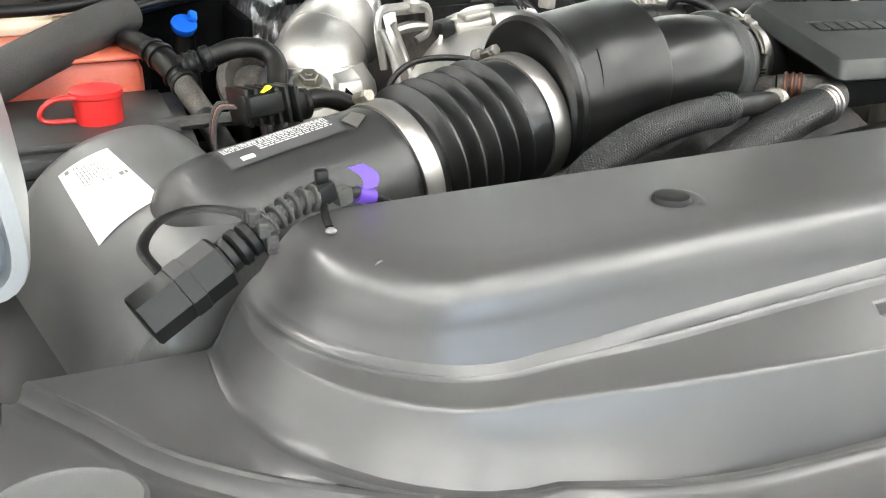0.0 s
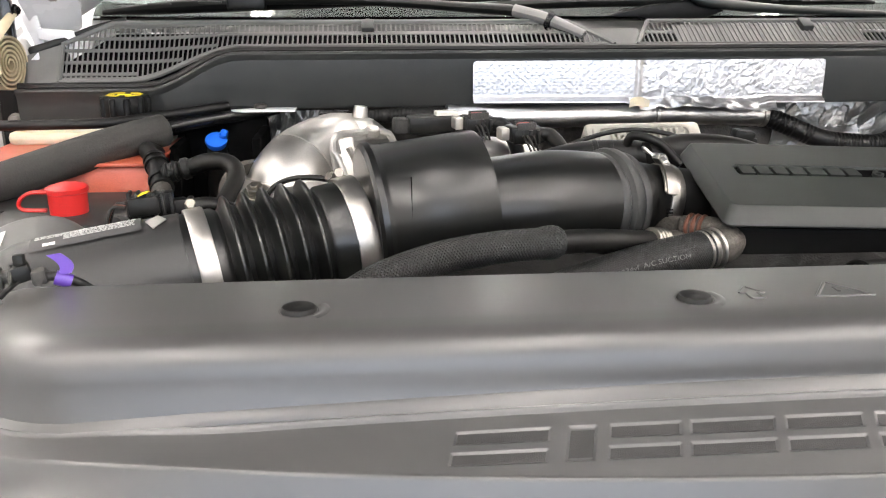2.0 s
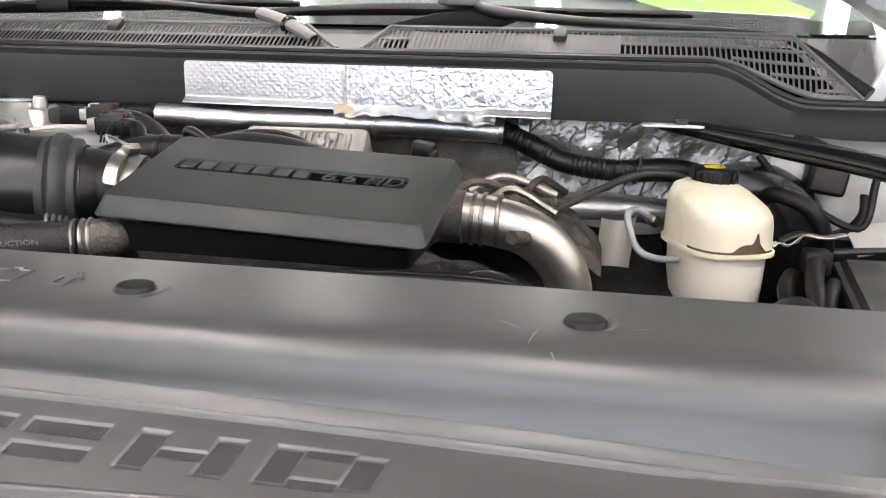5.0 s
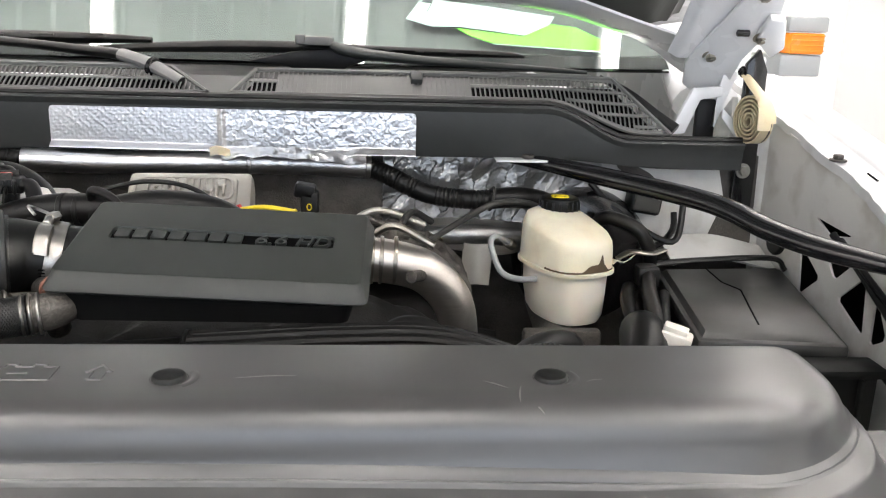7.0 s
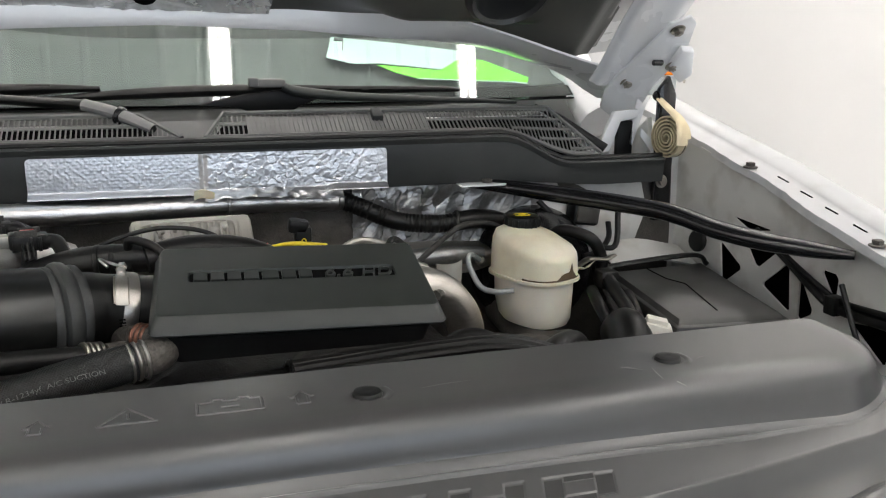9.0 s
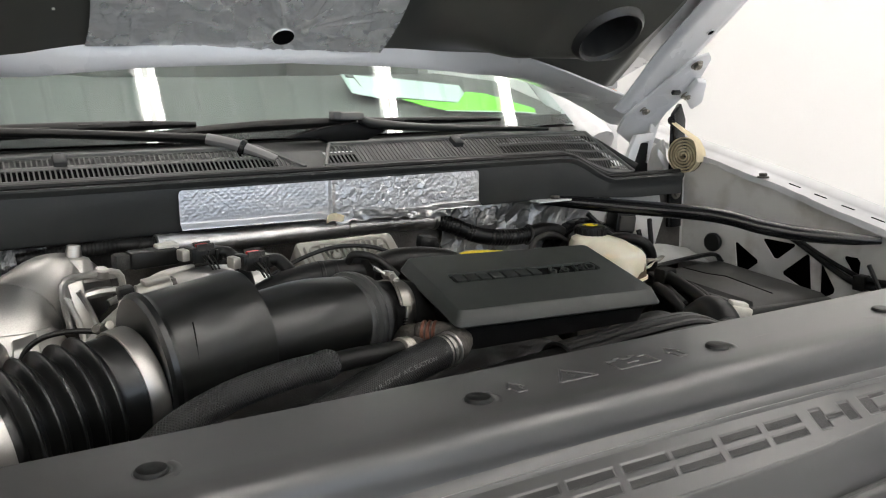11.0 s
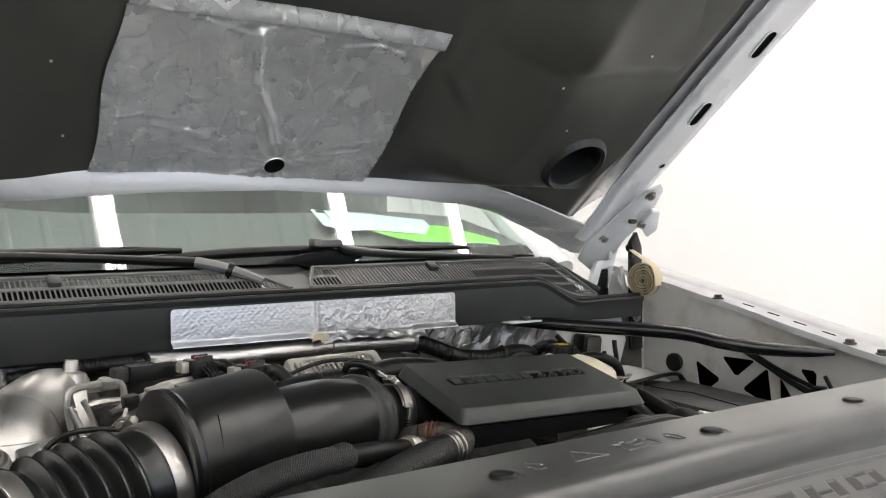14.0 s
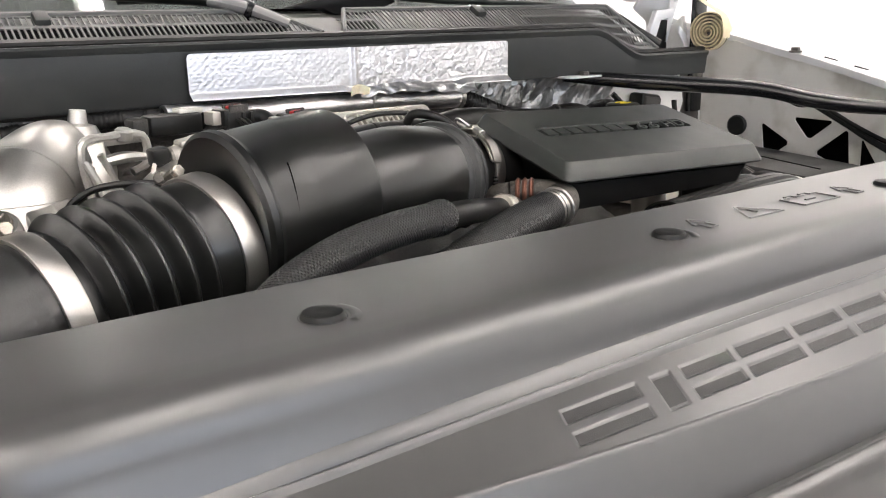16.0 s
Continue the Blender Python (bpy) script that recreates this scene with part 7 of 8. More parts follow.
part("body", box(0.160, 0.184, 0.612, 0.634, 1.118, 1.175, 0.004), "black", sl)
part("top_block", box(0.152, 0.180, 0.612, 0.634, 1.165, 1.185, 0.004, turn=rot(0, 10, 0)), "black", sl)
for z in (1.142, 1.155):
    part("print_ring", sweep([(0.172 + 0.0030 * math.cos(t), 0.6112, z + 0.0042 * math.sin(t), 0.0008) for t in [2 * math.pi * k / 14 for k in range(15)]], n=5, straight=True, caps=False), "yellow", sl)

# ---- hoses and ribbed duct in front of the engine cover ----
shroud = thing("fan_shroud", (0, 0.12, 0.9), "black plastic fan shroud behind the radiator cover", "fan shroud")
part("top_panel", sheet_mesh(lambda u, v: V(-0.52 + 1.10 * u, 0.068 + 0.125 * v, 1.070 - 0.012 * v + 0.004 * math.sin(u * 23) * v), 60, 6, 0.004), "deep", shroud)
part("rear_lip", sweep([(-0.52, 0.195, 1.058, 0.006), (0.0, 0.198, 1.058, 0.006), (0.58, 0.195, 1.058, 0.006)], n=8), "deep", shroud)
part("brace_rib", box(-0.03, 0.10, 0.080, 0.180, 1.066, 1.078, 0.004), "black", shroud)
duct = thing("radiator_hose", (0.2, 0.16, 1.08), "fat black ribbed radiator hose below the engine cover", "hose")
HOSE_LINE = [(-0.09, 0.186, 1.082), (0.00, 0.190, 1.090), (0.10, 0.194, 1.095), (0.24, 0.202, 1.100), (0.33, 0.220, 1.090), (0.43, 0.248, 1.048)]
part("hose_core", sweep([(*p, 0.036) for p in HOSE_LINE], n=28), "rubber", duct)
for k in range(9):
    ang = radians(15 + 17 * k)
    part("ridge", sweep([(x, y - 0.0375 * math.cos(ang), z + 0.0375 * math.sin(ang), 0.0046) for x, y, z in HOSE_LINE[2:]], n=8), "rubber", duct)
part("seam_band", sweep([(0.098, 0.194 - 0.0405 * math.cos(t), 1.095 + 0.0405 * math.sin(t), 0.0025) for t in [radians(8 * k) for k in range(21)]], n=6, straight=True), "black", duct)
rb = corrugated("corrugated_hose", [(0.37, 0.235, 1.090, 0.011), (0.41, 0.245, 1.096, 0.011), (0.45, 0.262, 1.086, 0.011), (0.49, 0.28, 1.05, 0.011)], "black corrugated conduit beside the steel elbow", 0.0055)
tie = thing("clear_tie", (0.03, 0.19, 1.12), "translucent grey cable tie standing up", "cable tie")
part("strap", sweep([(0.002, 0.120, 1.09, 0.003), (0.008, 0.125, 1.115, 0.003), (0.018, 0.135, 1.128, 0.003), (0.035, 0.14, 1.130, 0.003)], n=8, flat=0.4), "foam", tie)
for nm, pts in (("coolant_hose", [(0.26, 0.26, 1.10, 0.012), (0.29, 0.26, 1.118, 0.012), (0.32, 0.25, 1.112, 0.012), (0.34, 0.24, 1.08, 0.012)]), ("coolant_hose", [(0.40, 0.32, 1.04, 0.017), (0.43, 0.33, 1.065, 0.017), (0.47, 0.36, 1.06, 0.017), (0.49, 0.38, 1.02, 0.017)])):
    ob = thing(nm, pts[0][:3], "short black coolant hose near the steel elbow", "hose", "coolant hoses")
    part("hose_body", sweep(pts, n=14), "rubber", ob)

# ---- brake fluid reservoir ----
res = thing("brake_reservoir", (0.512, 0.60, 1.02), "yellowed translucent brake fluid reservoir with black cap", "fluid reservoir")


def oval(cx, cy, rx, ry, z, n=36, p=2.6, tilt=0.0):
    out = []
    rx, ry = rx * 0.95, ry * 0.95
    for k in range(n):
        t = 2 * math.pi * k / n
        c, s = math.cos(t), math.sin(t)
        e = 2 / p
        ex, ey = rx * math.copysign(abs(c) ** e, c), ry * math.copysign(abs(s) ** e, s)
        out.append(V(cx + ex * YC - ey * YS, cy + ex * YS + ey * YC, z + tilt * ey))
    return out


RCX, RCY = 0.5205, 0.612
YC, YS = math.cos(0.38), math.sin(0.38)
SQ = dict(p=3.0)
up = [oval(RCX, RCY, 0.0535, 0.0705, 1.083, **SQ), oval(RCX, RCY, 0.0525, 0.0695, 1.116, tilt=0.07, **SQ), oval(RCX, RCY, 0.0510, 0.0680, 1.129, tilt=0.15, **SQ), oval(RCX, RCY + 0.001, 0.0470, 0.0640, 1.1370, tilt=0.19, **SQ), oval(RCX, RCY + 0.003, 0.0400, 0.0550, 1.1420, tilt=0.20, p=2.7), oval(RCX, RCY + 0.006, 0.034, 0.040, 1.1455, tilt=0.15), oval(RCX, RCY + 0.02, 0.012, 0.015, 1.1495, tilt=0.15)]
part("upper_tank", loft(up), "milk", res)
lo = [oval(RCX, RCY, 0.0505, 0.0670, 1.083), oval(RCX, RCY, 0.0495, 0.0650, 1.045), oval(RCX + 0.001, RCY - 0.003, 0.0465, 0.0610, 1.020), oval(RCX + 0.002, RCY - 0.005, 0.041, 0.054, 1.010)]
part("lower_tank", loft(lo), "milkwhite", res, "whiter lower half")
part("seam_flange", loft([oval(RCX, RCY, 0.0515, 0.0695, 1.079, **SQ), oval(RCX, RCY, 0.0560, 0.0735, 1.080, **SQ), oval(RCX, RCY, 0.0560, 0.0735, 1.0845, **SQ), oval(RCX, RCY, 0.0515, 0.0695, 1.0855, **SQ)], True), "milk", res)
def grime(u, v):
    a = radians(-166 + 115 * u)
    c, q = math.cos(a), math.sin(a)
    e = 2 / 3.0
    h = 0.0024 + 0.014 * math.exp(-((u - 0.72) / 0.02) ** 2) + 0.0085 * math.exp(-((u - 0.70) / 0.10) ** 4) + 0.0012 * abs(noise.noise((u * 25, 1, 4)))
    ex, ey = 0.0513 * math.copysign(abs(c) ** e, c), 0.0675 * math.copysign(abs(q) ** e, q)
    return V(RCX + ex * YC - ey * YS, RCY + ex * YS + ey * YC, 1.0854 + v * h)


bm = sheet_mesh(grime, 80, 3)
part("grime_stain", bm, "grime", res, "brown grime stain on the seam")
part("cap", lathe((0.517, 0.655, 1.146), (0, 0, 1), [(0, 0.026), (0.004, 0.0275), (0.014, 0.0275), (0.018, 0.0265), (0.0195, 0.0235), (0.0195, 0.001)], 36), "black", res, "black screw cap")
for k in range(18):
    t = 2 * math.pi * k / 18
    part("grip_rib", box(0.517 + 0.0272 * math.cos(t) - 0.0016, 0.517 + 0.0272 * math.cos(t) + 0.0016, 0.655 + 0.0272 * math.sin(t) - 0.0016, 0.655 + 0.0272 * math.sin(t) + 0.0016, 1.148, 1.161, 0.0007), "black", bpy.data.objects[res.children[-1].name] if res.children[-1].name.startswith("cap") else res)
bm = bmesh.new()
for a0 in (0.4, 3.54):
    sweep([(0.517 + 0.012 * math.cos(a0 + 2.2 * k / 8), 0.655 + 0.0095 * math.sin(a0 + 2.2 * k / 8), 1.1660, 0.0026) for k in range(9)], n=6, straight=True, bm=bm, flat=0.3)
disc((0.517, 0.655, 1.1652), (0, 0, 1), 0.0055, 0.0012, 18, 0.0004, bm=bm)
part("cap_print", bm, "yellow", res, "yellow printed brake symbol")
part("outlet_stub", disc((0.515, 0.605, 0.985), (0, 0, 1), 0.018, 0.03, 20, 0.002), "castdirty", res)
part("side_pipe", sweep([(0.478, 0.585, 1.066, 0.0042), (0.452, 0.592, 1.064, 0.0042), (0.432, 0.602, 1.070, 0.0042), (0.421, 0.614, 1.092, 0.0042), (0.418, 0.622, 1.108, 0.0042), (0.426, 0.632, 1.113, 0.0042), (0.438, 0.642, 1.106, 0.0042), (0.450, 0.655, 1.096, 0.0042)], n=10), "lens", res, "pale grey vent pipe")
part("pipe_joint", disc((0.445, 0.650, 1.100), (0.6, 0.7, -0.5), 0.0075, 0.018, 12, 0.002), "zinc", res)
mc = thing("master_cylinder", (0.5, 0.62, 0.95), "dirty cast brake master cylinder below the reservoir", "master cylinder")
part("body", sweep([(0.50, 0.50, 0.985, 0.024), (0.51, 0.62, 0.985, 0.026), (0.52, 0.74, 0.99, 0.03)], n=18), "castdirty", mc)
part("flange", box(0.455, 0.56, 0.535, 0.555, 0.96, 1.01, 0.006), "castdirty", mc)
bst = thing("brake_booster", (0.55, 0.76, 1.05), "round black brake booster drum behind the reservoir", "brake booster")
part("drum", lathe((0.575, 0.71, 1.055), (0, 1, 0), [(0, 0.03), (0.004, 0.075), (0.012, 0.098), (0.03, 0.105), (0.055, 0.105)], 40), "gloss", bst)
part("check_hose", sweep([(0.575, 0.69, 1.115, 0.010), (0.590, 0.66, 1.135, 0.010), (0.625, 0.63, 1.125, 0.010), (0.645, 0.63, 1.09, 0.010), (0.648, 0.64, 1.05, 0.010)], n=14), "rubber", bst)

# ---- batteries ----
def battery(name, a, b, c, d, z, label):
    ob = thing(name, ((a[0] + c[0]) / 2, (a[1] + c[1]) / 2, z - 0.2), label, "battery", "batteries")
    poly = [V(*p, z) for p in (a, b, c, d)]
    mid = sum(poly, V(0, 0, 0)) / 4
    part("case", prism([mid + (p - mid) * 0.97 - V(0, 0, 0.19) for p in poly], V(0, 0, 0.175), 0.006), "black", ob)
    part("lid", prism([p - V(0, 0, 0.016) for p in poly], V(0, 0, 0.016), 0.005), "dusty", ob)
    return ob, poly, mid


bat, poly, mid = battery("battery", (0.626, 0.378), (0.796, 0.358), (0.858, 0.668), (0.662, 0.652), 1.060, "dusty black battery with cover and cables")
A, B, C, D = poly
bi = lambda u, v, l=0.0: (A * (1 - u) + B * u) * (1 - v) + (D * (1 - u) + C * u) * v + V(0, 0, l)
part("top_panel", loft([[bi(u, v, l) for u, v in ((i0, j0), (i1, j0), (i1, j1), (i0, j1))] for i0, i1, j0, j1, l in ((0.04, 0.96, 0.03, 0.97, 0.0), (0.07, 0.93, 0.06, 0.94, 0.006))]), "dusty", bat)
part("seam_line", sweep([(*bi(0.38, 0.93, 0.0062), 0.0012), (*bi(0.42, 0.72, 0.0062), 0.0012), (*bi(0.52, 0.60, 0.0062), 0.0012), (*bi(0.50, 0.45, 0.0062), 0.0012), (*bi(0.46, 0.15, 0.0062), 0.0012)], n=6, straight=True), "void", bat)
part("rear_strap", sweep([(*bi(-0.10, 0.98, 0.010), 0.009), (*bi(0.3, 1.0, 0.014), 0.008), (*bi(0.9, 1.0, 0.016), 0.008), (*bi(1.02, 0.97, 0.0), 0.008)], n=8, flat=0.5), "black", bat)
part("strap_arm", sweep([(*bi(-0.06, 0.99, 0.010), 0.007), (*bi(-0.12, 0.80, 0.004), 0.007), (*bi(-0.16, 0.5, -0.02), 0.007)], n=8, flat=0.5), "foam", bat)
cb = thing("battery_cable", (0.63, 0.5, 1.05), "thick black battery cables with clamps beside the battery", "battery cable")
for k, pts in enumerate(([(0.628, 0.58, 1.078, 0.010), (0.612, 0.52, 1.072, 0.010), (0.602, 0.45, 1.050, 0.010), (0.59, 0.40, 0.99, 0.010)], [(0.632, 0.52, 1.066, 0.008), (0.616, 0.47, 1.060, 0.008), (0.606, 0.42, 1.03, 0.008)], [(0.600, 0.57, 1.06, 0.009), (0.585, 0.52, 1.055, 0.009), (0.590, 0.47, 1.02, 0.009)])):
    part("cable", sweep(pts, n=12), "rubber", cb)
part("terminal_clamp", box(0.610, 0.640, 0.560, 0.590, 1.062, 1.090, 0.005), "black", cb)
part("tinned_lug", sweep([(0.590, 0.60, 1.092, 0.006), (0.610, 0.605, 1.100, 0.008), (0.640, 0.612, 1.096, 0.007), (0.665, 0.625, 1.098, 0.005)], n=8, flat=0.4), "zinc", cb, "bare metal cable lugs")
part("tan_tape", sheet_mesh(lambda u, v: V(0.580 + 0.03 * u, 0.585 + 0.018 * v, 1.088 + 0.012 * u * (1 - v) + 0.003 * math.sin(u * 8)), 6, 4, 0.001), "milk", cb)
wc = thing("white_plug", (0.605, 0.39, 1.05), "dirty white rectangular wiring plug on a black duct", "connector")
part("body", box(0.585, 0.622, 0.375, 0.405, 1.042, 1.066, 0.004, turn=rot(0, 12, -25)), "plug", wc)
part("ridge", box(0.590, 0.618, 0.380, 0.400, 1.064, 1.072, 0.002, turn=rot(0, 12, -25)), "plug", wc)
part("duct", sweep([(0.55, 0.36, 1.00, 0.026), (0.567, 0.385, 1.040, 0.028), (0.575, 0.42, 1.052, 0.027), (0.585, 0.46, 1.03, 0.025)], n=20), "rubber", wc)

# ---- bracing bars ----
for sx in (1, -1):
    bar = thing("brace_bar", (sx * 0.65, 0.6, 1.15), "glossy black steel brace from cowl to fender" if sx > 0 else "black brace bar wrapped in dark foam sleeve", "brace bar", "brace bars")
    line = [(0.455, 0.733, 1.203, 0.006), (0.500, 0.712, 1.2025, 0.014), (0.585, 0.640, 1.195, 0.0175), (0.668, 0.545, 1.189, 0.0175), (0.700, 0.498, 1.183, 0.0175), (0.727, 0.453, 1.172, 0.0175), (0.765, 0.400, 1.164, 0.0170), (0.812, 0.346, 1.160, 0.0140), (0.842, 0.312, 1.159, 0.008)]
    if sx < 0:
        line = [(0.455, 0.733, 1.203, 0.006), (0.500, 0.722, 1.2015, 0.015), (0.603, 0.668, 1.191, 0.0185), (0.690, 0.560, 1.176, 0.0160), (0.735, 0.490, 1.163, 0.0160), (0.790, 0.430, 1.150, 0.0150), (0.840, 0.380, 1.136, 0.009)]
    part("bar", sweep([(sx * px, *rest) for px, *rest in line], n=20, flat=0.75), "gloss", bar)
    part("end_tab", prism([V(sx * 0.43, 0.690, 1.2065), V(sx * 0.50, 0.690, 1.2065), V(sx * 0.535, 0.715, 1.2055), V(sx * 0.50, 0.735, 1.2065), V(sx * 0.43, 0.735, 1.2065)], V(0, 0, 0.003), 0.001), "white", bar, "white painted end tab")
    part("nut", disc((sx * 0.478, 0.708, 1.2095), (0, 0, 1), 0.0085, 0.006, 8, 0.001), "castdirty", bar, smooth=False)
    if sx < 0:
        part("foam_sleeve", sweep([(-0.595, 0.640, 1.192, 0.0205), (-0.64, 0.592, 1.184, 0.0215), (-0.70, 0.530, 1.170, 0.0215), (-0.76, 0.46, 1.155, 0.0215), (-0.84, 0.38, 1.135, 0.0215)], n=24, per=6), "foam", bar, "thick dark grey foam sleeve")

# ---- things between fender and battery ----
abs_ob = thing("bracket_panel", (0.7, 0.72, 1.1), "grimy light grey bracket panel with slotted opening", "bracket")
part("plate", prism([V(0.60, 0.765, 1.06), V(0.60, 0.765, 1.205), V(0.78, 0.765, 1.215), V(0.80, 0.765, 1.14), V(0.77, 0.765, 1.06)], V(0, 0.004, 0), 0.001), "primer", abs_ob)
part("slot", loft([[V(0.655 + 0.03 * math.cos(t), 0.7635, 1.183 + 0.009 * math.sin(t) - 0.010 * math.cos(t)) for t in [2 * math.pi * k / 24 for k in range(24)]], [V(0.655 + 0.026 * math.cos(t), 0.7632, 1.183 + 0.006 * math.sin(t) - 0.009 * math.cos(t)) for t in [2 * math.pi * k / 24 for k in range(24)]]]), "castdirty", abs_ob)
part("relay_box", box(0.640, 0.690, 0.725, 0.760, 1.125, 1.165, 0.006, turn=rot(0, 8, 0)), "black", abs_ob)
part("relay_lid", box(0.645, 0.685, 0.720, 0.730, 1.130, 1.160, 0.003, turn=rot(0, 8, 0)), "foam", abs_ob)
for k, pts in enumerate(([(0.58, 0.74, 1.17), (0.62, 0.72, 1.13), (0.70, 0.70, 1.09), (0.72, 0.72, 1.15)], [(0.715, 0.745, 1.125), (0.712, 0.735, 1.100), (0.690, 0.725, 1.080), (0.655, 0.715, 1.074)])):
    part("cable", sweep([(*p, 0.005) for p in pts], n=8), "rubber", abs_ob)
wl = thing("wheel_house_ledge", (0.82, 0.6, 1.08), "dusty pale sheet metal ledge beside the battery", "ledge")
part("ledge", sheet_mesh(lambda u, v: V(0.70 + 0.16 * u, 0.685 + 0.07 * v, 1.06 + 0.01 * math.sin(u * 4) + 0.02 * v), 14, 8, 0.003), "primer", wl)
fl = thing("fender_loom", (0.84, 0.3, 1.1), "black wiring loom clipped along the fender apron", "wiring loom")
part("loom", sweep([(0.846, 0.52, 1.150, 0.005), (0.852, 0.459, 1.120, 0.005), (0.853, 0.40, 1.092, 0.0055), (0.850, 0.345, 1.077, 0.0065), (0.846, 0.25, 1.082, 0.007), (0.842, 0.17, 1.088, 0.007), (0.835, 0.0, 1.090, 0.007)], n=12), "rubber", fl)
part("loom_branch", sweep([(0.846, 0.50, 1.148, 0.004), (0.852, 0.445, 1.120, 0.004), (0.853, 0.385, 1.098, 0.004), (0.850, 0.335, 1.088, 0.0045), (0.846, 0.25, 1.094, 0.005), (0.842, 0.17, 1.100, 0.005), (0.835, 0.0, 1.102, 0.005)], n=10), "rubber", fl)
part("grommet", disc((0.853, 0.675, 1.098), (-1, -0.2, 0.1), 0.019, 0.010, 24, 0.003), "black", fl)
part("clip", box(0.838, 0.860, 0.335, 0.356, 1.068, 1.094, 0.003), "black", fl)
pr = thing("hood_prop_rod", (0.80, 0.187, 1.1), "plain steel rod standing by the fender", "rod")
part("rod", sweep([(0.800, 0.190, 1.168, 0.0068), (0.800, 0.188, 1.11, 0.0068), (0.800, 0.186, 1.00, 0.0068)], n=14), "clamp", pr)
part("foot", disc((0.800, 0.186, 0.98), (0, 0, 1), 0.009, 0.03, 14, 0.002), "zinc", pr)
fb = thing("battery_tray", (0.74, 0.345, 0.95), "black plastic battery tray edge in front of the battery", "battery tray")
part("front_wall", box(0.645, 0.815, 0.325, 0.352, 0.90, 1.044, 0.006), "black", fb)
part("ledge", box(0.690, 0.822, 0.318, 0.362, 1.036, 1.048, 0.005), "black", fb)
for k in range(4):
    part("wall_rib", box(0.665 + 0.042 * k, 0.671 + 0.042 * k, 0.318, 0.328, 0.92, 1.036, 0.002), "black", fb)
dw = thing("drop_wires", (0.82, 0.25, 1.0), "thin black wires hanging in the corner by the fender apron", "wiring")
for pts in ([(0.842, 0.33, 1.115), (0.835, 0.29, 1.06), (0.825, 0.25, 1.02), (0.815, 0.20, 1.00)], [(0.835, 0.36, 1.03), (0.838, 0.31, 1.015), (0.836, 0.26, 1.02), (0.83, 0.22, 0.99)], [(0.838, 0.30, 0.985), (0.842, 0.27, 0.995), (0.838, 0.24, 0.99), (0.83, 0.20, 0.96)]):
    part("wire", sweep([(*p, 0.0038) for p in pts], n=8), "rubber", dw)

# side mirror beyond the hinge
mir = thing("side_mirror", (1.16, 1.45, 1.45), "folded grey door mirror with amber turn lamp", "door mirror")
part("lamp", box(1.229, 1.312, 1.508, 1.577, 1.340, 1.388, 0.005), "amber", mir, "amber ribbed turn lamp")
for k in range(4):
    part("lens_rib", box(1.231, 1.310, 1.503, 1.510, 1.347 + 0.0115 * k, 1.350 + 0.0115 * k, 0.001), "amber", mir)
part("upper_shell", box(1.220, 1.318, 1.508, 1.68, 1.390, 1.426, 0.006), "lens", mir, "grey mirror shell")
part("lower_shell", box(1.208, 1.310, 1.508, 1.68, 1.288, 1.338, 0.006), "lens", mir, "grey mirror shell")
part("arm", box(0.91, 1.24, 1.58, 1.64, 1.294, 1.328, 0.01), "white", mir)
part("foot", box(0.90, 0.96, 1.55, 1.68, 1.27, 1.34, 0.01), "white", mir)

# ---- left side: coolant tank, battery, fittings, lamp ----
ct = thing("coolant_tank", (-0.70, 0.64, 1.0), "translucent coolant tank holding orange coolant", "coolant tank")
part("lower_tank", box(-0.81, -0.592, 0.555, 0.735, 0.98, 1.164, 0.014), "coolant", ct, "orange coolant showing through plastic")
part("upper_tank", box(-0.81, -0.595, 0.690, 0.735, 1.165, 1.184, 0.008), "milk", ct)
part("neck", disc((-0.651, 0.687, 1.188), (0, 0, 1), 0.022, 0.018, 24, 0.002), "milkwhite", ct)
cp = part("cap", lathe((-0.651, 0.687, 1.203), (0, 0, 1), [(0, 0.028), (0.003, 0.030), (0.024, 0.030), (0.028, 0.028), (0.029, 0.025), (0.029, 0.001)], 36), "black", ct, "black pressure cap with yellow print")
for k in range(10):
    t = 2 * math.pi * k / 10
    part("grip_lobe", disc((-0.651 + 0.0285 * math.cos(t), 0.687 + 0.0285 * math.sin(t), 1.205), (0, 0, 1), 0.0048, 0.025, 10, 0.0014), "black", cp)
bm = bmesh.new()
for a0 in (0.2, 1.8, 3.4, 5.0):
    sweep([(-0.651 + 0.019 * math.cos(a0 + 1.1 * k / 6), 0.687 + 0.019 * math.sin(a0 + 1.1 * k / 6), 1.2325, 0.0045) for k in range(7)], n=6, straight=True, bm=bm, flat=0.25)
box(-0.660, -0.642, 0.684, 0.690, 1.2315, 1.2332, 0.0005, bm=bm)
part("cap_print", bm, "yellow", cp)
part("seam", box(-0.815, -0.588, 0.551, 0.738, 1.1625, 1.1665, 0.001), "coolant", ct)
hz = thing("overflow_hose", (-0.7, 0.6, 1.2), "slim black overflow hose over the coolant tank", "hose")
part("hose_body", sweep([(-0.84, 0.62, 1.203, 0.0065), (-0.74, 0.625, 1.203, 0.0065), (-0.66, 0.635, 1.203, 0.0065), (-0.60, 0.66, 1.208, 0.0065), (-0.52, 0.70, 1.214, 0.0065)], n=12), "rubber", hz)

bl, poly, mid = battery("battery", (-0.79, 0.345), (-0.575, 0.345), (-0.565, 0.525), (-0.79, 0.525), 1.135, "dusty black second battery with red terminal cap")
A, B, C, D = poly
part("top_panel", box(-0.775, -0.585, 0.36, 0.51, 1.134, 1.142, 0.003), "dusty", bl)
part("label_patch", box(-0.772, -0.715, 0.40, 0.425, 1.1415, 1.1427, 0.0003), "foam", bl, "torn pale label remains")
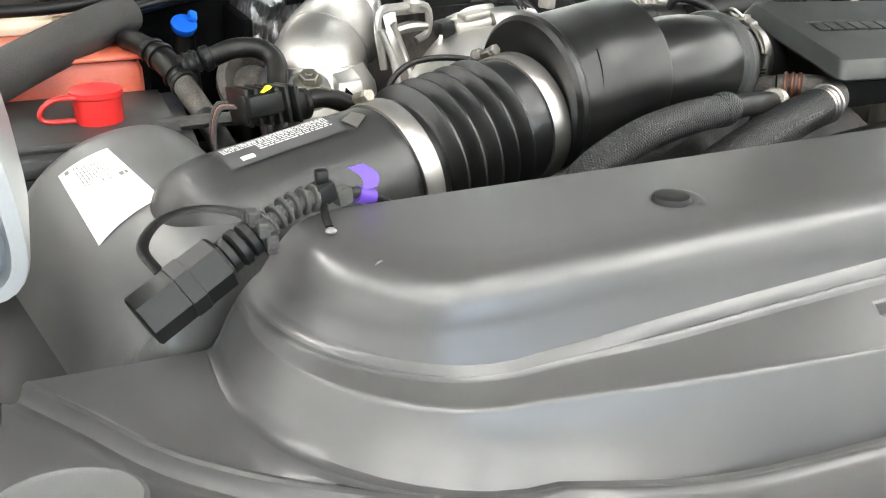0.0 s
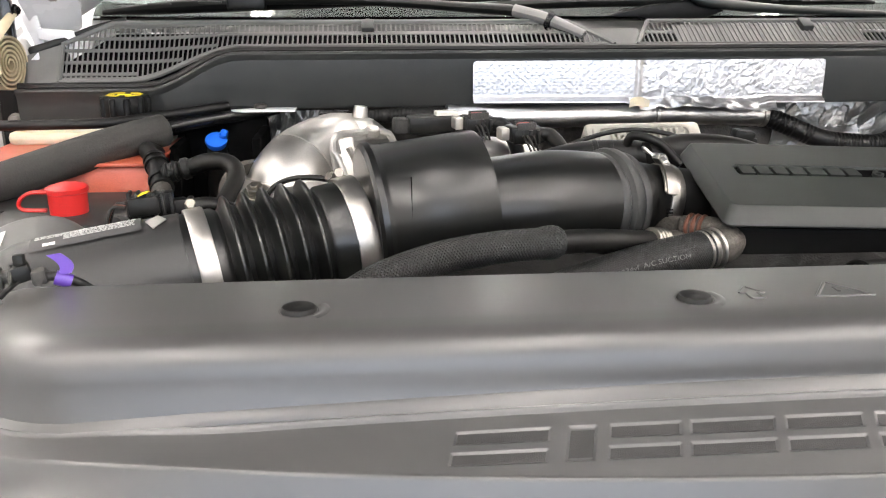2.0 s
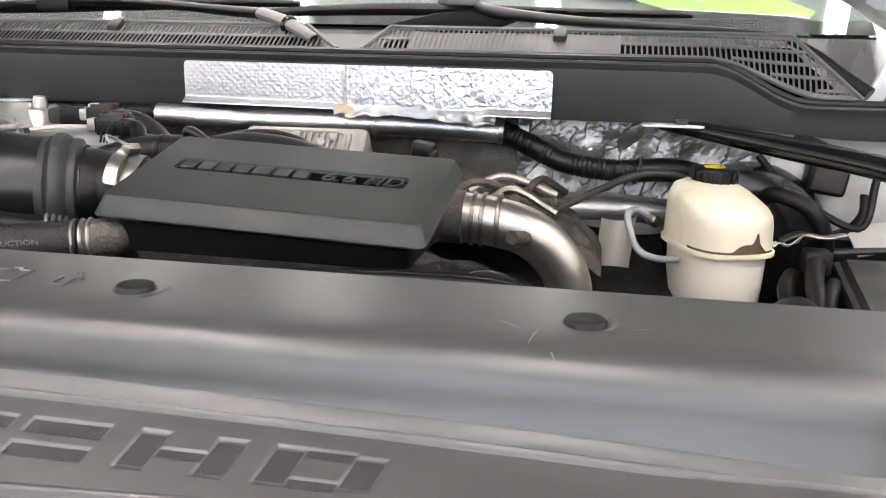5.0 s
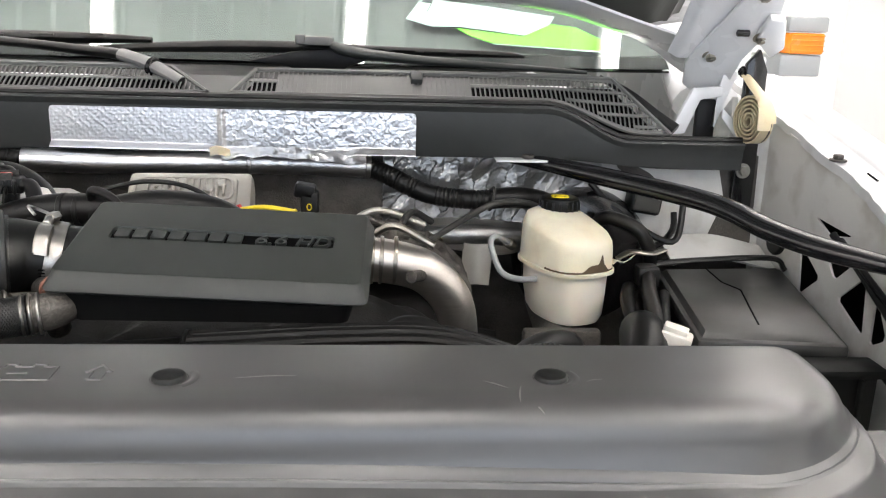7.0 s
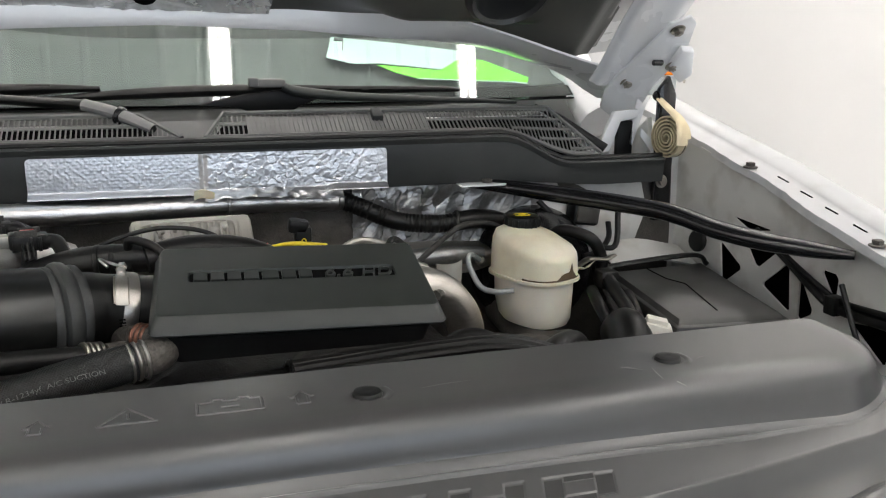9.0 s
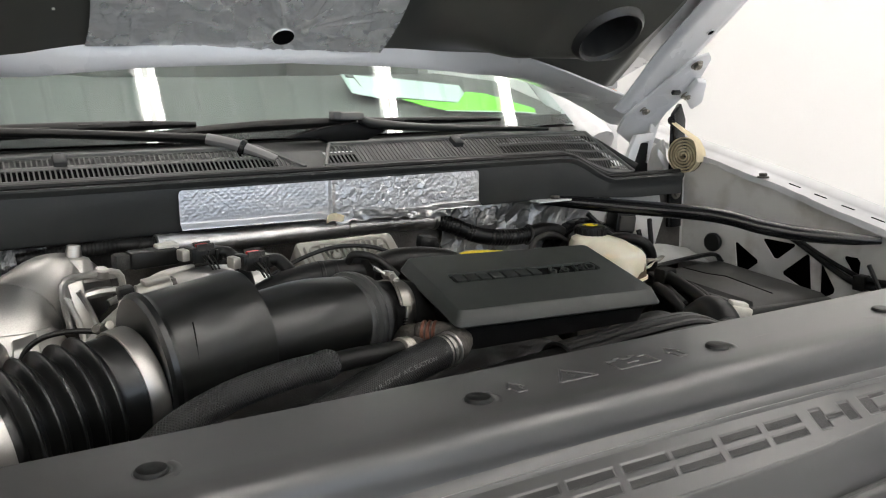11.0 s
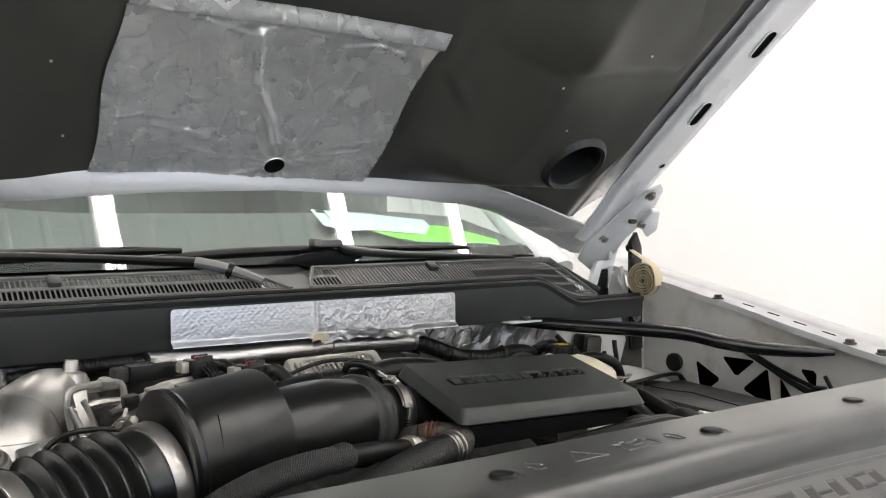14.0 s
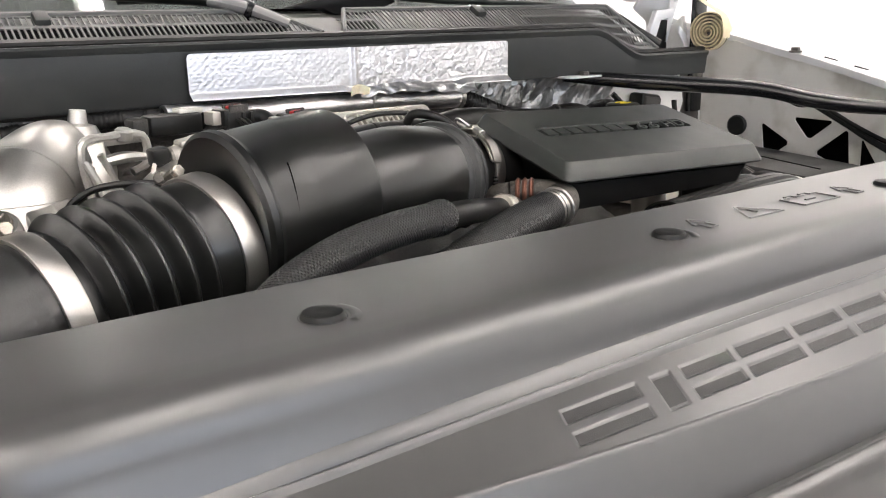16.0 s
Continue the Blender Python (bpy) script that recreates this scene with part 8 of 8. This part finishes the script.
part("front_rail", sweep([(-0.60, 0.395, 1.138, 0.010), (-0.55, 0.39, 1.140, 0.010), (-0.50, 0.385, 1.138, 0.010)], n=8, flat=0.6), "foam", bl)
rc = thing("red_terminal_cap", (-0.638, 0.415, 1.14), "red rubber jump terminal cap with looped strap", "terminal cap")
part("cap", lathe((-0.645, 0.415, 1.139), (0, 0, 1), [(0, 0.0190), (0.018, 0.0195), (0.0245, 0.0195), (0.0255, 0.0212), (0.0300, 0.0212), (0.0315, 0.0190), (0.0335, 0.012), (0.0350, 0.004), (0.0350, 0.0005)], 32), "red", rc)
part("loop_strap", sweep([(-0.660, 0.405, 1.166, 0.0036), (-0.678, 0.402, 1.166, 0.0036), (-0.689, 0.402, 1.158, 0.0036), (-0.687, 0.402, 1.149, 0.0036), (-0.664, 0.404, 1.147, 0.0036)], n=10, flat=0.6), "red", rc)
tf = thing("coolant_tee", (-0.56, 0.5, 1.15), "black coolant hoses joined by a grimy tee fitting", "hose fitting")
part("tee", sweep([(-0.583, 0.535, 1.172, 0.0118), (-0.572, 0.508, 1.163, 0.0128), (-0.566, 0.485, 1.153, 0.0118)], n=16), "rubber", tf)
part("branch_nut", disc((-0.566, 0.494, 1.164), (1, 0.05, 0.25), 0.0108, 0.022, 10, 0.003), "black", tf)
part("branch_collar", disc((-0.545, 0.495, 1.169), (1, 0.05, 0.25), 0.0125, 0.012, 20, 0.003), "black", tf)
part("bent_hose", sweep([(-0.535, 0.495, 1.171, 0.0098), (-0.513, 0.490, 1.179, 0.0098), (-0.490, 0.484, 1.178, 0.0098), (-0.479, 0.468, 1.168, 0.0098), (-0.486, 0.440, 1.150, 0.0098), (-0.498, 0.40, 1.125, 0.0098), (-0.50, 0.37, 1.10, 0.0098)], n=16), "rubber", tf)
part("upper_hose", sweep([(-0.585, 0.540, 1.174, 0.0105), (-0.600, 0.575, 1.178, 0.0105), (-0.60, 0.62, 1.165, 0.0105)], n=14), "rubber", tf)
part("lower_pipe", sweep([(-0.566, 0.485, 1.153, 0.0110), (-0.560, 0.455, 1.141, 0.0108), (-0.553, 0.42, 1.128, 0.0100), (-0.545, 0.36, 1.10, 0.0100)], n=14), "castdirty", tf, "dull metal pipe stub")
part("tape_wrap", sweep([(-0.5555, 0.43, 1.132, 0.0108), (-0.548, 0.38, 1.112, 0.0108), (-0.54, 0.33, 1.085, 0.0108)], n=14), "rubber", tf)
for k, (c, r) in enumerate((((-0.584, 0.538, 1.1735), 0.0135), ((-0.579, 0.526, 1.1700), 0.0145), ((-0.569, 0.497, 1.1580), 0.0145), ((-0.5655, 0.484, 1.1525), 0.0135))):
    part("clamp_ring", lathe(V(*c), V(0.35, -0.85, -0.36), [(0, r - 0.003), (0.0006, r), (0.0052, r), (0.0058, r - 0.003)], 28), "black", tf)
for x in (-0.560, -0.553):
    part("nut_ridge", disc((x, 0.4945, 1.1655 + 0.25 * (x + 0.560)), (1, 0.05, 0.25), 0.0125, 0.003, 20, 0.001), "black", tf)
yk = thing("air_sensor_connector", (-0.53, 0.30, 1.17), "black wiring connector with yellow paint mark", "connector", "engine connectors")
part("shell", box(-0.553, -0.512, 0.285, 0.318, 1.162, 1.186, 0.004, turn=rot(-8, -4, 12)), "black", yk)
part("lock", box(-0.548, -0.520, 0.277, 0.290, 1.170, 1.187, 0.003, turn=rot(-8, -4, 12)), "black", yk)
part("tail_block", box(-0.516, -0.500, 0.292, 0.320, 1.158, 1.180, 0.003, turn=rot(-8, -4, 12)), "black", yk)
for k in range(6):
    part("grip_rib", box(-0.551 + 0.0075 * k, -0.548 + 0.0075 * k, 0.280, 0.318, 1.160, 1.1885, 0.0008, turn=rot(-8, -4, 12)), "black", yk)
part("seal_ring", disc((-0.500, 0.306, 1.1695), (1, 0.2, 0), 0.0125, 0.006, 18, 0.0015), "rubber", yk)
part("paint_mark", sweep([(-0.537, 0.276, 1.1895, 0.002), (-0.532, 0.279, 1.1915, 0.0032), (-0.530, 0.286, 1.1915, 0.0022)], n=6, flat=0.3), "yellow", yk)
for k in range(4):
    part("wire", sweep([(-0.553, 0.293 + 0.005 * k, 1.175, 0.0016), (-0.566, 0.293 + 0.005 * k, 1.174, 0.0016), (-0.572, 0.29 + 0.004 * k, 1.150, 0.0016), (-0.565, 0.28 + 0.004 * k, 1.12, 0.0016)], n=6, per=5), ("foam", "copper", "black", "foam")[k], yk)
part("harness", sweep([(-0.505, 0.305, 1.170, 0.008), (-0.48, 0.310, 1.172, 0.008), (-0.45, 0.315, 1.160, 0.008)], n=12), "rubber", yk)
wk = thing("washer_filler", (-0.53, 0.67, 1.13), "bright blue washer filler cap in a black bay", "filler cap")
part("cap", lathe((-0.534, 0.668, 1.168), (0.1, -0.55, 0.8), [(0, 0.0125), (0.006, 0.0145), (0.009, 0.0140), (0.0105, 0.008), (0.0105, 0.001)], 30), "blue", wk)
part("cap_grip", box(-0.528, -0.518, 0.658, 0.672, 1.178, 1.186, 0.003, turn=rot(30, 20, 0)), "blue", wk)
part("filler_neck", sweep([(-0.535, 0.69, 1.06, 0.02), (-0.534, 0.672, 1.170, 0.0125)], n=18), "black", wk)
# added panels round the filler, shade painted as near-black
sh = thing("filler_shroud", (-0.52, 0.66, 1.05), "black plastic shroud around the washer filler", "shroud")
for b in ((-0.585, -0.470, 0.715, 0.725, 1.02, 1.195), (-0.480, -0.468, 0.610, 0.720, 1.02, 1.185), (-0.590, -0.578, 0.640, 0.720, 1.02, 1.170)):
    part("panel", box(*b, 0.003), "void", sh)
al = thing("alternator_shroud", (-0.47, 0.58, 1.08), "dusty round cast pulley housing behind the turbo pipe", "pulley housing")
part("ring", lathe((-0.475, 0.585, 1.115), (0.2, -0.7, 0.5), [(0, 0.045), (0.010, 0.047), (0.014, 0.040), (0.010, 0.032), (0.002, 0.026), (0.010, 0.014), (0.012, 0.001)], 32), "castdirty", al)

# headlamp at the far left front corner
hl = thing("headlamp", (-0.76, 0.05, 1.1), "hazy grey translucent headlamp housing edge", "headlamp")
def lamp_ring(f, y):
    out = []
    for k in range(36):
        t = 2 * math.pi * k / 36
        c, q = math.cos(t), math.sin(t)
        out.append(V(-0.737 + 0.0395 * f * math.copysign(abs(c) ** 0.6, c) - 0.006 * q, y + 0.02 * (1 - q), 1.214 + (0.061 - 0.0395 * (1 - f)) * math.copysign(abs(q) ** 0.75, q)))
    return out


part("housing", loft([lamp_ring(0.9, 0.16), lamp_ring(1.0, 0.10), lamp_ring(1.0, 0.030), lamp_ring(0.97, 0.024), lamp_ring(0.80, 0.022), lamp_ring(0.74, 0.028), lamp_ring(0.68, 0.024)], True), "lens", hl)
part("inner_rim", loft([lamp_ring(0.70, 0.026), lamp_ring(0.68, 0.019), lamp_ring(0.60, 0.018), lamp_ring(0.57, 0.026)]), "lens", hl, "pale inner rim")
sp = thing("support_strip", (-0.65, 0.10, 1.09), "thin bare metal strip beside the air box", "strip")
part("strip", sweep([(-0.661, 0.082, 1.100, 0.0030), (-0.6395, 0.112, 1.105, 0.0030)], n=6, straight=True, flat=0.4), "clamp", sp)
clip = thing("panel_clip", (-0.733, 0.045, 1.10), "small black ribbed panel clip at the wing tip", "clip")
for k in range(5):
    part("fin", disc((-0.733, 0.052, 1.088 + 0.005 * k), (0.2, -0.1, 1), 0.009 - 0.001 * k, 0.0025, 12, 0.0006), "black", clip)
part("stem", disc((-0.733, 0.052, 1.078), (0.2, -0.1, 1), 0.0045, 0.035, 10, 0.001), "black", clip)
# marks on the white wall
dent = solo("wall_anchor", lathe((RX1 - 0.004, 6.63, 1.07), (-1, 0, 0), [(0, 0.022), (0.004, 0.020), (0.004, 0.012), (0.002, 0.001)], 20), "plug", (RX1, 6.63, 1.07), "small grey anchor plug in the white wall", "wall plug")

# ---- metal heat shield bracket behind the polished pipe ----
hb = thing("heat_shield_bracket", (0.41, 0.70, 1.03), "bent bare metal heat shield bracket on the firewall", "bracket")
def roll(u, v):
    x = 0.338 + 0.150 * u
    a = math.pi * min(1, v / 0.5)
    if v < 0.5:
        return V(x, 0.706 - 0.010 * math.sin(a) + (0.050 * (1 - v / 0.5)), 1.094 + 0.012 * math.cos(a * 0.5) + 0.003 * math.sin(u * 5))
    return V(x, 0.706 + 0.004 * math.sin(u * 7), 1.094 - 0.026 * (v - 0.5) / 0.5 * (0.6 + 0.5 * math.sin(u * 3.1)) + 0.003 * math.sin(u * 5))
part("rolled_plate", sheet_mesh(roll, 24, 16, 0.0012), "steel", hb)
part("tab", sheet_mesh(lambda u, v: V(0.388 + 0.044 * u - 0.006 * v, 0.690 - 0.010 * v + 0.006 * math.sin(u * 3), 1.094 - 0.068 * v - 0.006 * math.sin(u * math.pi) * (1 - v)), 12, 12, 0.0015), "ecm", hb, "pale bent mounting tab")
